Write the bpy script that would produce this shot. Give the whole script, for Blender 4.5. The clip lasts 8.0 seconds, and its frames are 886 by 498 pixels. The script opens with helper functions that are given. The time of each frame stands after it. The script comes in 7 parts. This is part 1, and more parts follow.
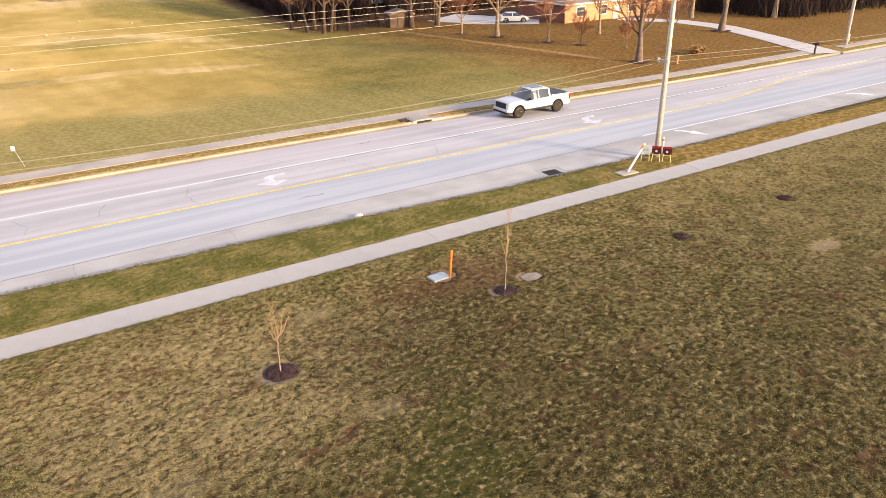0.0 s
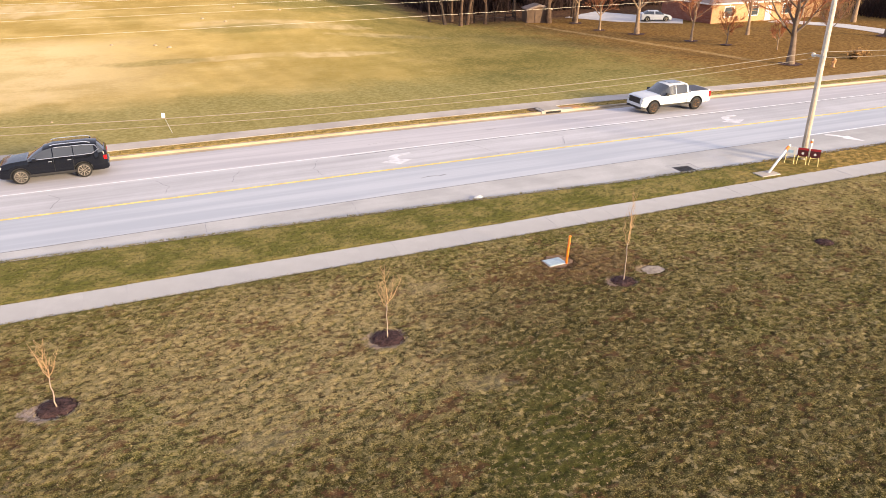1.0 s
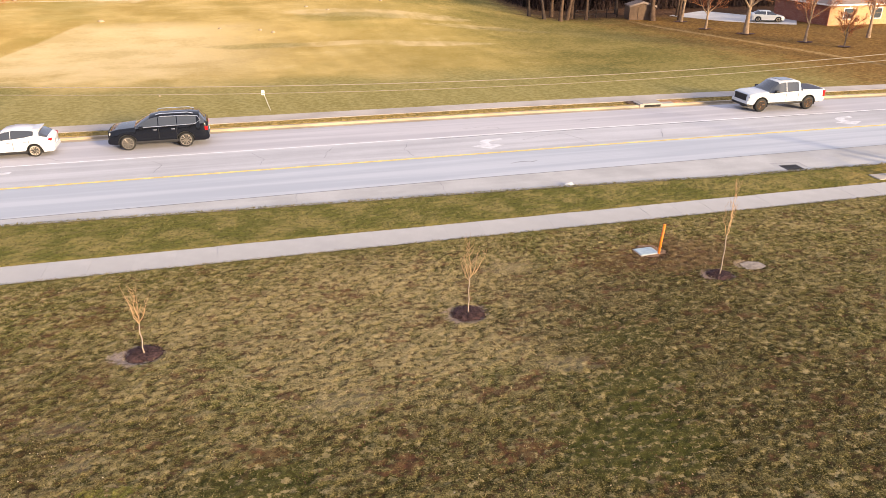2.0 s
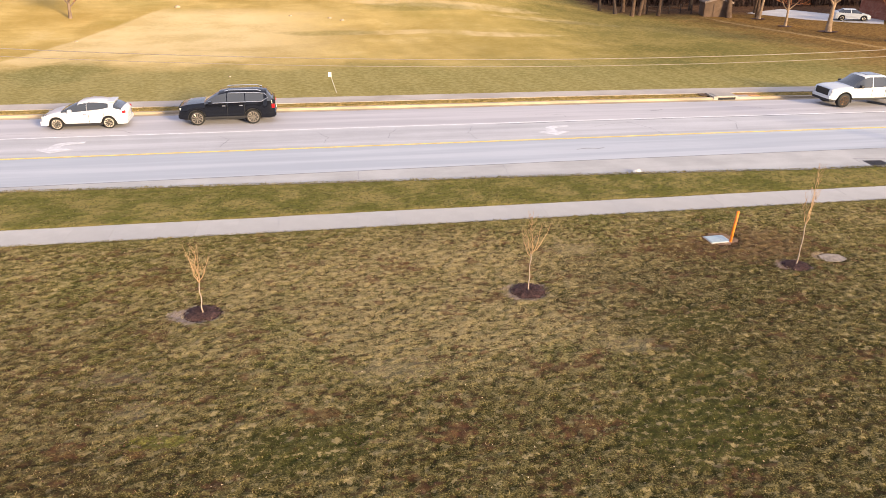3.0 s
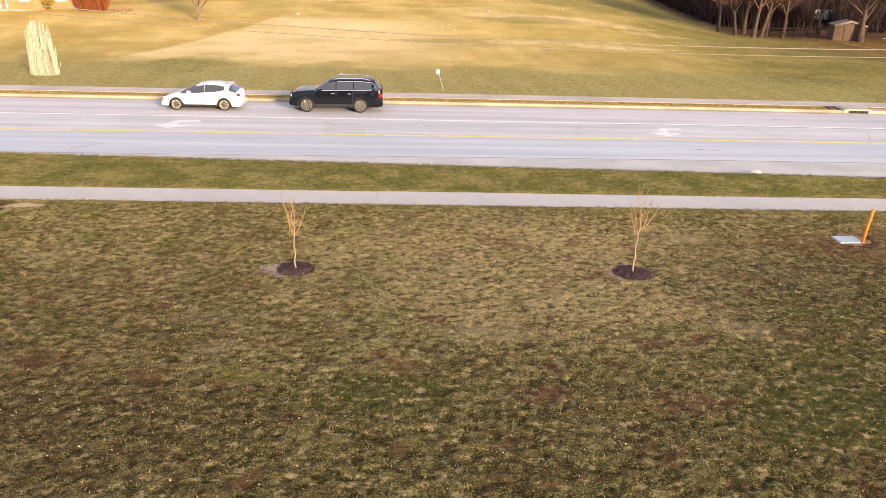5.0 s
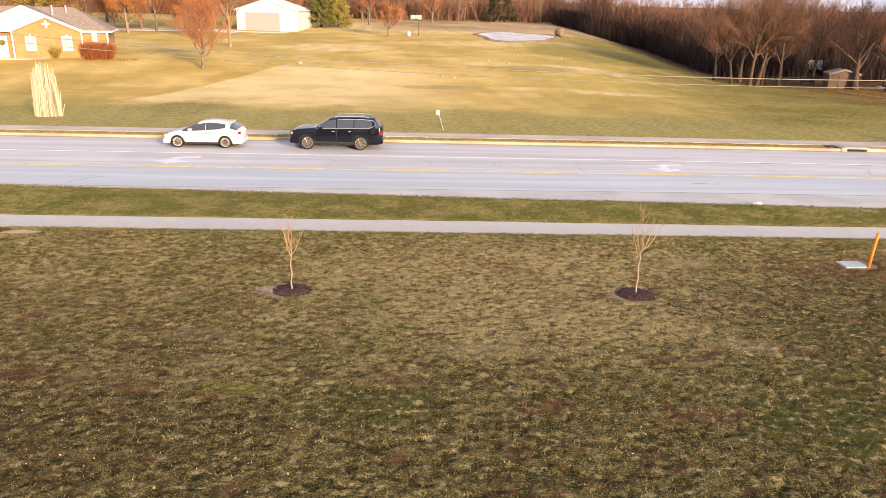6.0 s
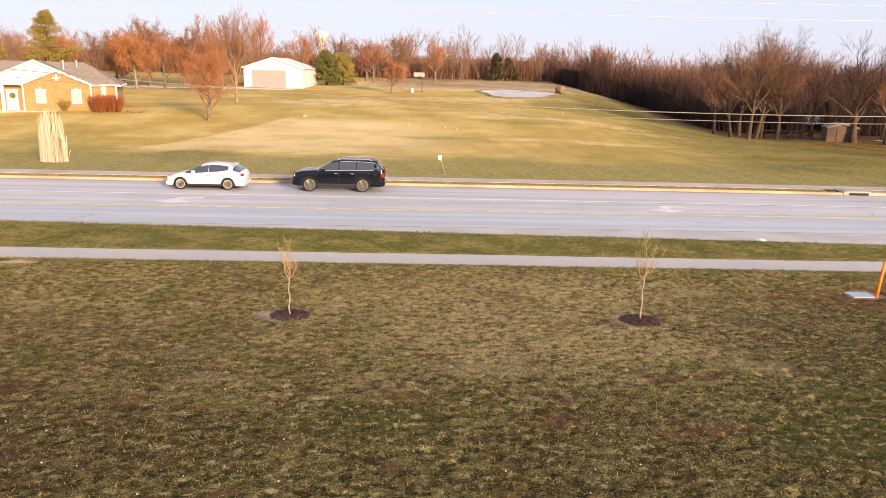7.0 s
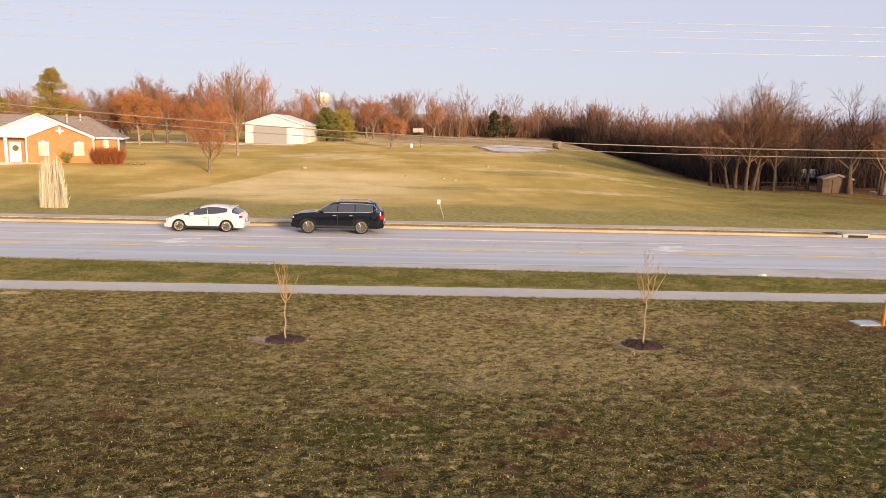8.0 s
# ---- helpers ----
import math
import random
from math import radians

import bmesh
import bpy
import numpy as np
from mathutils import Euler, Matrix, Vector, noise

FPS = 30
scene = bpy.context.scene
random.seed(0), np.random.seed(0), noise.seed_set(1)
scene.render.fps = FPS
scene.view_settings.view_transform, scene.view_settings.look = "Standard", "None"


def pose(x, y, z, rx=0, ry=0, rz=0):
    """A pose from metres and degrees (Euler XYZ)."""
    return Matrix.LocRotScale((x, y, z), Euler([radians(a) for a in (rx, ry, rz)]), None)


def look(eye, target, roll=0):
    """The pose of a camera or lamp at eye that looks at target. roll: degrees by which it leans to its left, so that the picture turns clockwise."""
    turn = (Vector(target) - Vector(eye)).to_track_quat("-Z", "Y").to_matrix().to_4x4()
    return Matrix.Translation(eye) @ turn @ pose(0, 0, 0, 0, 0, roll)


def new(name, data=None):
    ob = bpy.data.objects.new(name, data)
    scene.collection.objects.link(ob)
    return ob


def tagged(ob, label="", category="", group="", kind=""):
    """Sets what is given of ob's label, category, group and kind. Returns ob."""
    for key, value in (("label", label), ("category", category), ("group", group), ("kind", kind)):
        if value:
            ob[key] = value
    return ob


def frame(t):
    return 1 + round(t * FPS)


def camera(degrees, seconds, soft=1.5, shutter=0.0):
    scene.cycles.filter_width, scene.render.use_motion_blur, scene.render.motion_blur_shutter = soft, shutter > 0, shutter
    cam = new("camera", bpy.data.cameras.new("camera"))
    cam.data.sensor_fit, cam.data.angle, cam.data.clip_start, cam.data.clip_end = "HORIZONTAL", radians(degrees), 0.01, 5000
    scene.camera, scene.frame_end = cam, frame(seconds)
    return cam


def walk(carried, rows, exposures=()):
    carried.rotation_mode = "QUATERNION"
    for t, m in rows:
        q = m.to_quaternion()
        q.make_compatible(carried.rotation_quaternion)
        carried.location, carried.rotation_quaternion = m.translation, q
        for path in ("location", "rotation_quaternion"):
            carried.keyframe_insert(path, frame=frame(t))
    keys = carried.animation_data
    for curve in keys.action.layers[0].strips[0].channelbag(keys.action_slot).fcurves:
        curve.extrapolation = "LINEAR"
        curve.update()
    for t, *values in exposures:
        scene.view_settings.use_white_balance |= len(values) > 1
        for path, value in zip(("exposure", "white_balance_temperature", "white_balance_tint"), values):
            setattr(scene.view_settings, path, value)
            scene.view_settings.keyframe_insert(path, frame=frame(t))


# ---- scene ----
cam = camera(62.4, 8.0, soft=0.75)
PATH = [
    (0, (-6.320, -26.305, 13.845), (-5.348, -24.768, 13.013), -0.7),
    (0.5, (-6.210, -26.295, 13.323), (-5.379, -24.675, 12.496), -0.6),
    (1, (-6.158, -26.253, 12.812), (-5.473, -24.565, 11.987), -0.3),
    (1.5, (-6.149, -26.190, 12.308), (-5.614, -24.448, 11.485), -0.0),
    (1.7, (-6.154, -26.162, 12.108), (-5.662, -24.406, 11.285), 0.1),
    (2.8, (-6.218, -26.001, 11.021), (-5.782, -24.231, 10.198), 0.6),
    (2.9, (-6.224, -25.988, 10.923), (-5.845, -24.205, 10.099), 0.6),
    (3, (-6.231, -25.975, 10.825), (-5.917, -24.180, 10.001), 0.7),
    (3.1, (-6.237, -25.962, 10.727), (-5.997, -24.156, 9.903), 0.8),
    (3.2, (-6.243, -25.950, 10.629), (-6.073, -24.136, 9.805), 0.8),
    (3.3, (-6.249, -25.938, 10.531), (-6.148, -24.119, 9.706), 1.0),
    (3.4, (-6.254, -25.927, 10.432), (-6.179, -24.107, 9.607), 1.0),
    (3.5, (-6.259, -25.916, 10.334), (-6.186, -24.096, 9.509), 1.1),
    (4, (-6.276, -25.872, 9.842), (-6.210, -24.051, 9.018), 1.2),
    (5.5, (-6.237, -25.824, 8.351), (-6.181, -23.950, 7.655), 1.4),
    (6, (-6.198, -25.830, 7.846), (-6.144, -23.930, 7.223), 1.3),
    (6.5, (-6.153, -25.838, 7.335), (-6.104, -23.915, 6.790), 1.3),
    (7, (-6.111, -25.842, 6.819), (-6.067, -23.898, 6.351), 1.3),
    (7.5, (-6.084, -25.831, 6.297), (-6.041, -23.869, 5.909), 1.3),
    (8, (-6.083, -25.794, 5.769), (-6.039, -23.819, 5.460), 1.2),
]
walk(cam, [(t, look(eye, target, roll)) for t, eye, target, roll in PATH], [(0, 1.17, 6600, 13), (3.5, 1.13, 6600, 13), (5.5, 1.15, 6580, 13), (6.5, 1.05, 6630, 13), (7.5, 0.80, 6700, 14), (8, 0.65, 6780, 14)])

# ---- world and sun ----
SUN_EL, SUN_AZ = radians(13.5), math.atan2(0.50, -0.86)
world = bpy.data.worlds.new("evening_sky")
scene.world = world
world.use_nodes = True
wn = world.node_tree.nodes
sky = wn.new("ShaderNodeTexSky")
sky.sky_type, sky.sun_disc = "NISHITA", False
sky.sun_elevation, sky.sun_rotation = SUN_EL, SUN_AZ
sky.air_density, sky.dust_density, sky.ozone_density = 1.0, 1.0, 2.0
wn["Background"].inputs["Strength"].default_value = 0.112
veil = wn.new("ShaderNodeMix")  # thin high cloud over the whole sky
veil.data_type = "RGBA"
veil.inputs[0].default_value = 0.82
veil.inputs[7].default_value = (3.75, 3.86, 4.75, 1.0)
world.node_tree.links.new(sky.outputs[0], veil.inputs[6])
world.node_tree.links.new(veil.outputs[2], wn["Background"].inputs["Color"])
sun = new("sun", bpy.data.lights.new("sun", "SUN"))
sun.data.energy, sun.data.angle, sun.data.color = 5.0, radians(11.0), (1.0, 0.77, 0.48)
sun.matrix_basis = look((0, 0, 60), (-math.sin(SUN_AZ), -math.cos(SUN_AZ), 60 - math.tan(SUN_EL)))


# ---- materials ----
class Mat:
    """A small builder for node materials in object space."""

    def __init__(self, name, rough=0.8, metal=0.0, coat=0.0):
        self.m = bpy.data.materials.new(name)
        self.m.use_nodes = True
        self.n, self.l = self.m.node_tree.nodes, self.m.node_tree.links
        self.b = self.n["Principled BSDF"]
        self.b.inputs["Roughness"].default_value = rough
        self.b.inputs["Metallic"].default_value = metal
        self.b.inputs["Coat Weight"].default_value = coat
        self.b.inputs["Specular IOR Level"].default_value = 0.3
        self.tc = self.n.new("ShaderNodeTexCoord").outputs["Object"]

    def plug(self, sock, v):
        if isinstance(v, bpy.types.NodeSocket):
            self.l.new(v, sock)
        elif isinstance(v, tuple):
            sock.default_value = (*v, 1.0) if len(v) == 3 else v
        else:
            sock.default_value = v
        return self

    def scaled(self, sx, sy, sz):
        mp = self.n.new("ShaderNodeMapping")
        mp.inputs["Scale"].default_value = (sx, sy, sz)
        self.l.new(self.tc, mp.inputs["Vector"])
        return mp.outputs[0]

    def noise(self, scale, detail=4.0, rough=0.55, co=None):
        t = self.n.new("ShaderNodeTexNoise")
        t.inputs["Scale"].default_value, t.inputs["Detail"].default_value, t.inputs["Roughness"].default_value = scale, detail, rough
        self.l.new(co or self.tc, t.inputs["Vector"])
        return t.outputs["Fac"]

    def math(self, op, a, b=0.0, clamp=False):
        t = self.n.new("ShaderNodeMath")
        t.operation, t.use_clamp = op, clamp
        self.plug(t.inputs[0], a).plug(t.inputs[1], b)
        return t.outputs[0]

    def band(self, v, lo, hi, a=0.0, b=1.0):
        t = self.n.new("ShaderNodeMapRange")
        t.interpolation_type = "SMOOTHSTEP"
        for k, x in enumerate((v, lo, hi, a, b)):
            self.plug(t.inputs[k], x)
        return t.outputs[0]

    def mix(self, f, a, b, blend="MIX"):
        t = self.n.new("ShaderNodeMix")
        t.data_type, t.blend_type = "RGBA", blend
        self.plug(t.inputs[0], f).plug(t.inputs[6], a).plug(t.inputs[7], b)
        return t.outputs[2]

    def xyz(self):
        t = self.n.new("ShaderNodeSeparateXYZ")
        self.l.new(self.tc, t.inputs[0])
        return t.outputs

    def island(self):
        return self.n.new("ShaderNodeNewGeometry").outputs["Random Per Island"]

    def attribute(self, name):
        t = self.n.new("ShaderNodeAttribute")
        t.attribute_name = name
        return t.outputs["Fac"]

    def cells(self, scale):
        """A random value for each cell of about 1 / scale metres."""
        t = self.n.new("ShaderNodeTexVoronoi")
        t.inputs["Scale"].default_value = scale
        self.l.new(self.tc, t.inputs["Vector"])
        v = self.n.new("ShaderNodeSeparateXYZ")
        self.l.new(t.outputs["Color"], v.inputs[0])
        return v.outputs[0]

    def random(self):
        return self.n.new("ShaderNodeObjectInfo").outputs["Random"]

    def bump(self, h, strength=0.4, dist=0.02):
        t = self.n.new("ShaderNodeBump")
        t.inputs["Strength"].default_value, t.inputs["Distance"].default_value = strength, dist
        self.l.new(h, t.inputs["Height"])
        self.l.new(t.outputs[0], self.b.inputs["Normal"])
        return self

    def color(self, c):
        return self.plug(self.b.inputs["Base Color"], c)


def simple(name, col, rough=0.7, metal=0.0, vary=0.18, scale=6.0, bump=0.1, coat=0.0, dist=0.01):
    """One colour with grain at two scales."""
    m = Mat(name, rough, metal, coat)
    f = m.math("ADD", m.math("MULTIPLY", m.noise(scale), 0.6), m.math("MULTIPLY", m.noise(scale * 9), 0.4))
    dark, light = tuple(c * (1 - vary) for c in col), tuple(min(1, c * (1 + vary)) for c in col)
    m.color(m.mix(m.band(f, 0.3, 0.7), dark, light))
    if bump:
        m.bump(m.noise(scale * 9), bump, dist)
    return m.m


def turf_colour(m):
    """The colour of the whole turf: brown-green lawn, greener verge, dry field."""
    x, y, z = m.xyz()
    mid, clump, fine = m.noise(0.55, 4, 0.6), m.noise(2.6, 4, 0.65), m.noise(9, 3, 0.7)
    grit = m.noise(3.4, 4, 0.7)
    tuft = m.attribute("tuft")
    cell = m.cells(5.0)
    # tan tips on the tufts, olive growth between them
    tan = m.math("ADD", m.math("MULTIPLY", tuft, 0.62), m.math("ADD", m.math("MULTIPLY", mid, 0.50), m.math("MULTIPLY", cell, 0.16)))
    tan = m.math("ADD", tan, m.math("MULTIPLY", fine, 0.30))
    lawn = m.mix(m.band(tan, 0.66, 1.12), (0.092, 0.081, 0.023), (0.295, 0.229, 0.105))
    # bleached drier middle of the lawn
    dx, dy = m.math("MULTIPLY", m.math("ADD", x, 2.0), 0.118), m.math("MULTIPLY", m.math("ADD", y, 6.0), 0.20)
    dry = m.band(m.math("ADD", m.math("ADD", m.math("MULTIPLY", dx, dx), m.math("MULTIPLY", dy, dy)), m.math("MULTIPLY", m.math("SUBTRACT", mid, 0.5), 2.0)), 1.5, 0.2)
    lawn = m.mix(m.math("MULTIPLY", dry, m.band(tuft, 0.2, 0.7, 0.12, 0.55)), lawn, (0.31, 0.235, 0.112))
    # farther lawn paler, its sunlit look put into the colour
    far = m.band(m.math("ADD", x, m.math("MULTIPLY", mid, 14)), 22, 36)
    lawn = m.mix(m.math("MULTIPLY", far, m.band(clump, 0.35, 0.6, 0.2, 0.6)), lawn, (0.36, 0.275, 0.115))
    # greener growth in patches; darker, browner towards low y and in an eastern strip
    green = m.band(m.noise(0.34, 4, 0.62), 0.50, 0.66)
    lawn = m.mix(m.math("MULTIPLY", green, 0.65), lawn, m.mix(m.band(tuft, 0.3, 0.8), (0.046, 0.053, 0.010), (0.130, 0.126, 0.034)))
    lawn_dark = m.math("MULTIPLY", m.band(m.math("ADD", y, m.math("MULTIPLY", mid, 6)), -5.0, -11.0), m.band(m.math("ADD", x, m.math("MULTIPLY", mid, 8)), 24, 12, 0.6, 1.0))
    east = m.math("MULTIPLY", m.band(m.math("ADD", x, m.math("MULTIPLY", mid, 8)), 3.5, 7.5), m.band(m.math("ADD", x, m.math("MULTIPLY", mid, 8)), 18, 11, 0.3, 1.0))
    east = m.math("MULTIPLY", east, m.band(m.math("ADD", y, m.math("MULTIPLY", mid, 5)), 0.5, -2.5))
    lawn_dark = m.math("MAXIMUM", lawn_dark, m.math("MULTIPLY", east, 0.85))
    lawn = m.mix(m.math("MULTIPLY", lawn_dark, 0.78), lawn, m.mix(m.band(m.math("ADD", tuft, m.math("MULTIPLY", cell, 0.3)), 0.35, 0.95), (0.017, 0.016, 0.005), (0.084, 0.071, 0.026)))
    lawn = m.mix(m.math("MULTIPLY", east, 0.22), lawn, m.mix(tuft, (0.016, 0.013, 0.005), (0.055, 0.043, 0.016)))
    # thatch and bare soil between tufts, darkened by shade put into the colour
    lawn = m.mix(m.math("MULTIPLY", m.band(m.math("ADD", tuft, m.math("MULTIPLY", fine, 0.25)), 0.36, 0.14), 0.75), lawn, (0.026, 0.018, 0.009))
    # single pale straws, and the shade of small gaps put in as dark specks
    speck = m.noise(26, 2, 0.6)
    lawn = m.mix(m.math("MULTIPLY", m.band(speck, 0.53, 0.64), m.band(tuft, 0.1, 0.6, 0.25, 0.75)), lawn, m.mix(dry, (0.235, 0.185, 0.070), (0.41, 0.315, 0.155)))
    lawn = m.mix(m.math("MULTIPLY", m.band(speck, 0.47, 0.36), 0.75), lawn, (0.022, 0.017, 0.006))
    # matted dark flecks and bleached ones, a hand to a foot across
    fleck = m.noise(4.4, 4, 0.66, m.scaled(1.0, 1.15, 1.0))
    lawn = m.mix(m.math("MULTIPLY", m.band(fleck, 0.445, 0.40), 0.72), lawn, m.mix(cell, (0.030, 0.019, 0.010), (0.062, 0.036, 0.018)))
    lawn = m.mix(m.math("MULTIPLY", m.band(fleck, 0.565, 0.61), 0.5), lawn, m.mix(cell, (0.22, 0.175, 0.075), (0.42, 0.325, 0.17)))
    # rust litter and bare spots
    spot = m.noise(0.9, 3, 0.6, m.scaled(1.0, 1.3, 1.0))
    bare = m.math("MULTIPLY", m.band(spot, 0.45, 0.37), m.band(grit, 0.44, 0.52))
    lawn = m.mix(m.math("MULTIPLY", bare, 0.6), lawn, m.mix(cell, (0.055, 0.024, 0.015), (0.12, 0.056, 0.032)))
    # bleached dead turf beside the mulch beds, and two dead patches
    for cx, cy, rx, ry, col in ((-10.15, -6.2, 0.80, 0.62, (0.31, 0.245, 0.215)), (-0.10, -6.2, 0.78, 0.66, (0.24, 0.18, 0.155)), (9.6, -5.6, 0.66, 0.55, (0.25, 0.18, 0.155)), (-20.6, -0.75, 0.75, 0.26, (0.42, 0.335, 0.22)), (23.8, -10.4, 1.0, 0.55, (0.33, 0.25, 0.14)), (11.2, -5.0, 0.5, 0.35, (0.26, 0.20, 0.145))):
        px, py = m.math("MULTIPLY", m.math("SUBTRACT", x, cx), 1 / rx), m.math("MULTIPLY", m.math("SUBTRACT", y, cy), 1 / ry)
        dead = m.math("ADD", m.math("ADD", m.math("MULTIPLY", px, px), m.math("MULTIPLY", py, py)), m.math("MULTIPLY", m.math("SUBTRACT", grit, 0.5), 2.6))
        lawn = m.mix(m.math("MULTIPLY", m.band(dead, 1.1, 0.5), m.band(speck, 0.40, 0.52, 0.45, 0.95)), lawn, col)
    # rust, pale, green and yellow-green patches with places of their own
    rust, pale, grass, lime = (0.105, 0.046, 0.026), (0.36, 0.285, 0.17), (0.048, 0.056, 0.012), (0.19, 0.185, 0.035)
    for cx, cy, rx, ry, amount, col in (
        (-7.0, -13.1, 1.8, 0.9, 0.6, grass), (2.0, -13.7, 2.1, 1.5, 0.75, grass), (3.4, -11.4, 1.6, 1.0, 0.6, grass), (4.2, -8.8, 1.5, 1.0, 0.5, grass), (-15.2, -10.1, 1.3, 0.8, 0.45, grass),
        (-3.6, -13.1, 0.6, 0.4, 0.7, rust), (-0.6, -13.4, 0.75, 0.45, 0.7, rust), (-6.5, -12.0, 0.7, 0.4, 0.6, rust), (-3.9, -3.8, 0.55, 0.45, 0.6, rust),
        (-11.7, -3.7, 1.0, 0.55, 0.5, rust), (-12.0, -12.4, 0.4, 0.3, 0.6, rust), (-14.6, -11.8, 0.65, 0.45, 0.6, rust), (6.6, -3.6, 1.8, 1.2, 0.5, rust), (-10.4, -12.7, 0.4, 0.3, 0.6, rust),
        (-10.9, -11.1, 0.55, 0.4, 0.32, pale), (-4.6, -10.2, 1.2, 0.6, 0.32, pale), (1.8, -10.0, 0.9, 0.45, 0.32, pale), (-11.6, -9.5, 0.9, 0.45, 0.32, pale), (2.5, -3.2, 1.0, 0.5, 0.32, pale),
        (-10.1, -12.4, 0.65, 0.35, 0.6, lime)):
        px, py = m.math("MULTIPLY", m.math("SUBTRACT", x, cx), 1 / rx), m.math("MULTIPLY", m.math("SUBTRACT", y, cy), 1 / ry)
        spot = m.math("ADD", m.math("ADD", m.math("MULTIPLY", px, px), m.math("MULTIPLY", py, py)), m.math("MULTIPLY", m.math("SUBTRACT", fleck, 0.5), 7.0))
        lawn = m.mix(m.math("MULTIPLY", m.math("MULTIPLY", m.band(spot, 0.95, 0.35), amount * 0.85), m.band(speck, 0.38, 0.54, 0.5, 1.0)), lawn, col)
    # trodden reddish soil showing through round the vault
    vx, vy = m.math("MULTIPLY", m.math("SUBTRACT", x, 9.2), 0.36), m.math("MULTIPLY", m.math("SUBTRACT", y, -3.6), 0.55)
    worn = m.math("ADD", m.math("ADD", m.math("MULTIPLY", vx, vx), m.math("MULTIPLY", vy, vy)), m.math("MULTIPLY", m.math("SUBTRACT", clump, 0.5), 2.2))
    lawn = m.mix(m.math("MULTIPLY", m.band(worn, 1.1, 0.2), 0.6), lawn, m.mix(m.band(grit, 0.4, 0.6), (0.065, 0.033, 0.018), (0.15, 0.088, 0.048)))
    # reddish litter at the west end of the lawn
    west = m.math("MULTIPLY", m.band(m.math("ADD", x, m.math("MULTIPLY", mid, 5)), -4, -12), m.band(m.math("ADD", y, m.math("MULTIPLY", mid, 5)), -1.5, -6))
    lawn = m.mix(m.math("MULTIPLY", west, m.band(grit, 0.42, 0.58, 0.05, 0.45)), lawn, (0.060, 0.031, 0.018))
    verge = m.mix(m.band(m.math("ADD", mid, m.math("MULTIPLY", clump, 0.5)), 0.62, 0.95), (0.115, 0.111, 0.029), (0.235, 0.188, 0.069))
    verge = m.mix(m.math("MULTIPLY", m.band(fine, 0.5, 0.36), 0.6), verge, (0.035, 0.030, 0.010))
    near = m.mix(m.band(y, -1.2, 1.2), lawn, verge)
    # tan, drier verge towards the pole and beyond it
    dry = m.math("MULTIPLY", m.band(m.math("ADD", x, m.math("MULTIPLY", mid, 12)), 27, 38), m.band(y, -0.4, 0.4))
    near = m.mix(m.math("MULTIPLY", dry, 0.75), near, m.mix(m.band(clump, 0.4, 0.65), (0.17, 0.115, 0.035), (0.40, 0.255, 0.085)))
    wide = m.noise(0.045, 5, 0.62)
    rows = m.noise(0.5, 3, 0.5, m.scaled(1.0, 0.35, 1.0))
    drift = m.noise(0.17, 5, 0.62, m.scaled(0.8, 1.0, 1.0))
    field = m.mix(m.band(m.math("ADD", wide, m.math("MULTIPLY", rows, 0.35)), 0.52, 0.86), (0.29, 0.225, 0.062), (0.50, 0.365, 0.125))
    gold = m.band(m.math("ADD", x, m.math("MULTIPLY", wide, 20)), 34, 4)
    field = m.mix(m.math("MULTIPLY", gold, 0.7), field, m.mix(m.band(drift, 0.36, 0.64), (0.39, 0.265, 0.078), (0.60, 0.43, 0.165)))
    # pale streaks where the mower scalped the rises
    field = m.mix(m.math("MULTIPLY", m.band(drift, 0.56, 0.70), m.band(clump, 0.35, 0.6, 0.10, 0.40)), field, (0.63, 0.48, 0.25))
    # stripes left by the mower
    bend = m.math("ADD", x, m.math("ADD", m.math("MULTIPLY", y, 0.16), m.math("MULTIPLY", mid, 0.9)))
    stripe = m.band(m.math("SINE", m.math("MULTIPLY", bend, 2.5)), -0.6, 0.9)
    mown = m.math("MULTIPLY", m.band(m.math("ADD", y, m.math("MULTIPLY", wide, 16)), 66, 50), m.band(drift, 0.35, 0.6, 0.25, 1.0))
    field = m.mix(m.math("MULTIPLY", m.math("MULTIPLY", stripe, mown), 0.15), field, (0.24, 0.175, 0.048))
    field = m.mix(m.math("MULTIPLY", m.band(clump, 0.5, 0.7), 0.25), field, (0.58, 0.445, 0.20))
    field = m.mix(m.math("MULTIPLY", m.band(fine, 0.52, 0.34), 0.35), field, (0.15, 0.11, 0.033))
    green = m.noise(0.06, 4, 0.6, m.scaled(1.0, 0.8, 1.0))
    field = m.mix(m.math("MULTIPLY", m.band(green, 0.52, 0.66), 0.38), field, (0.21, 0.19, 0.045))
    # the bleached fan, its west side cut off along a line, and smaller dry swathes
    line = m.math("SUBTRACT", m.math("ADD", x, 31.3), m.math("MULTIPLY", m.math("SUBTRACT", y, 37.3), 0.33))
    fan = m.math("MULTIPLY", m.band(m.math("ADD", line, m.math("MULTIPLY", rows, 0.7)), 0.2, 0.9), m.band(m.math("ADD", y, m.math("MULTIPLY", drift, 10)), 69, 64.5))
    fan = m.math("MULTIPLY", fan, m.band(m.math("ADD", x, m.math("MULTIPLY", drift, 18)), 9, -4))
    fan = m.math("MULTIPLY", fan, m.band(m.math("ADD", y, m.math("MULTIPLY", drift, 16)), 41, 52, 0.25, 1.0))
    field = m.mix(m.math("MULTIPLY", fan, m.band(m.math("ADD", drift, m.math("MULTIPLY", clump, 0.4)), 0.52, 0.82, 0.42, 0.70)), field, (0.68, 0.53, 0.30))
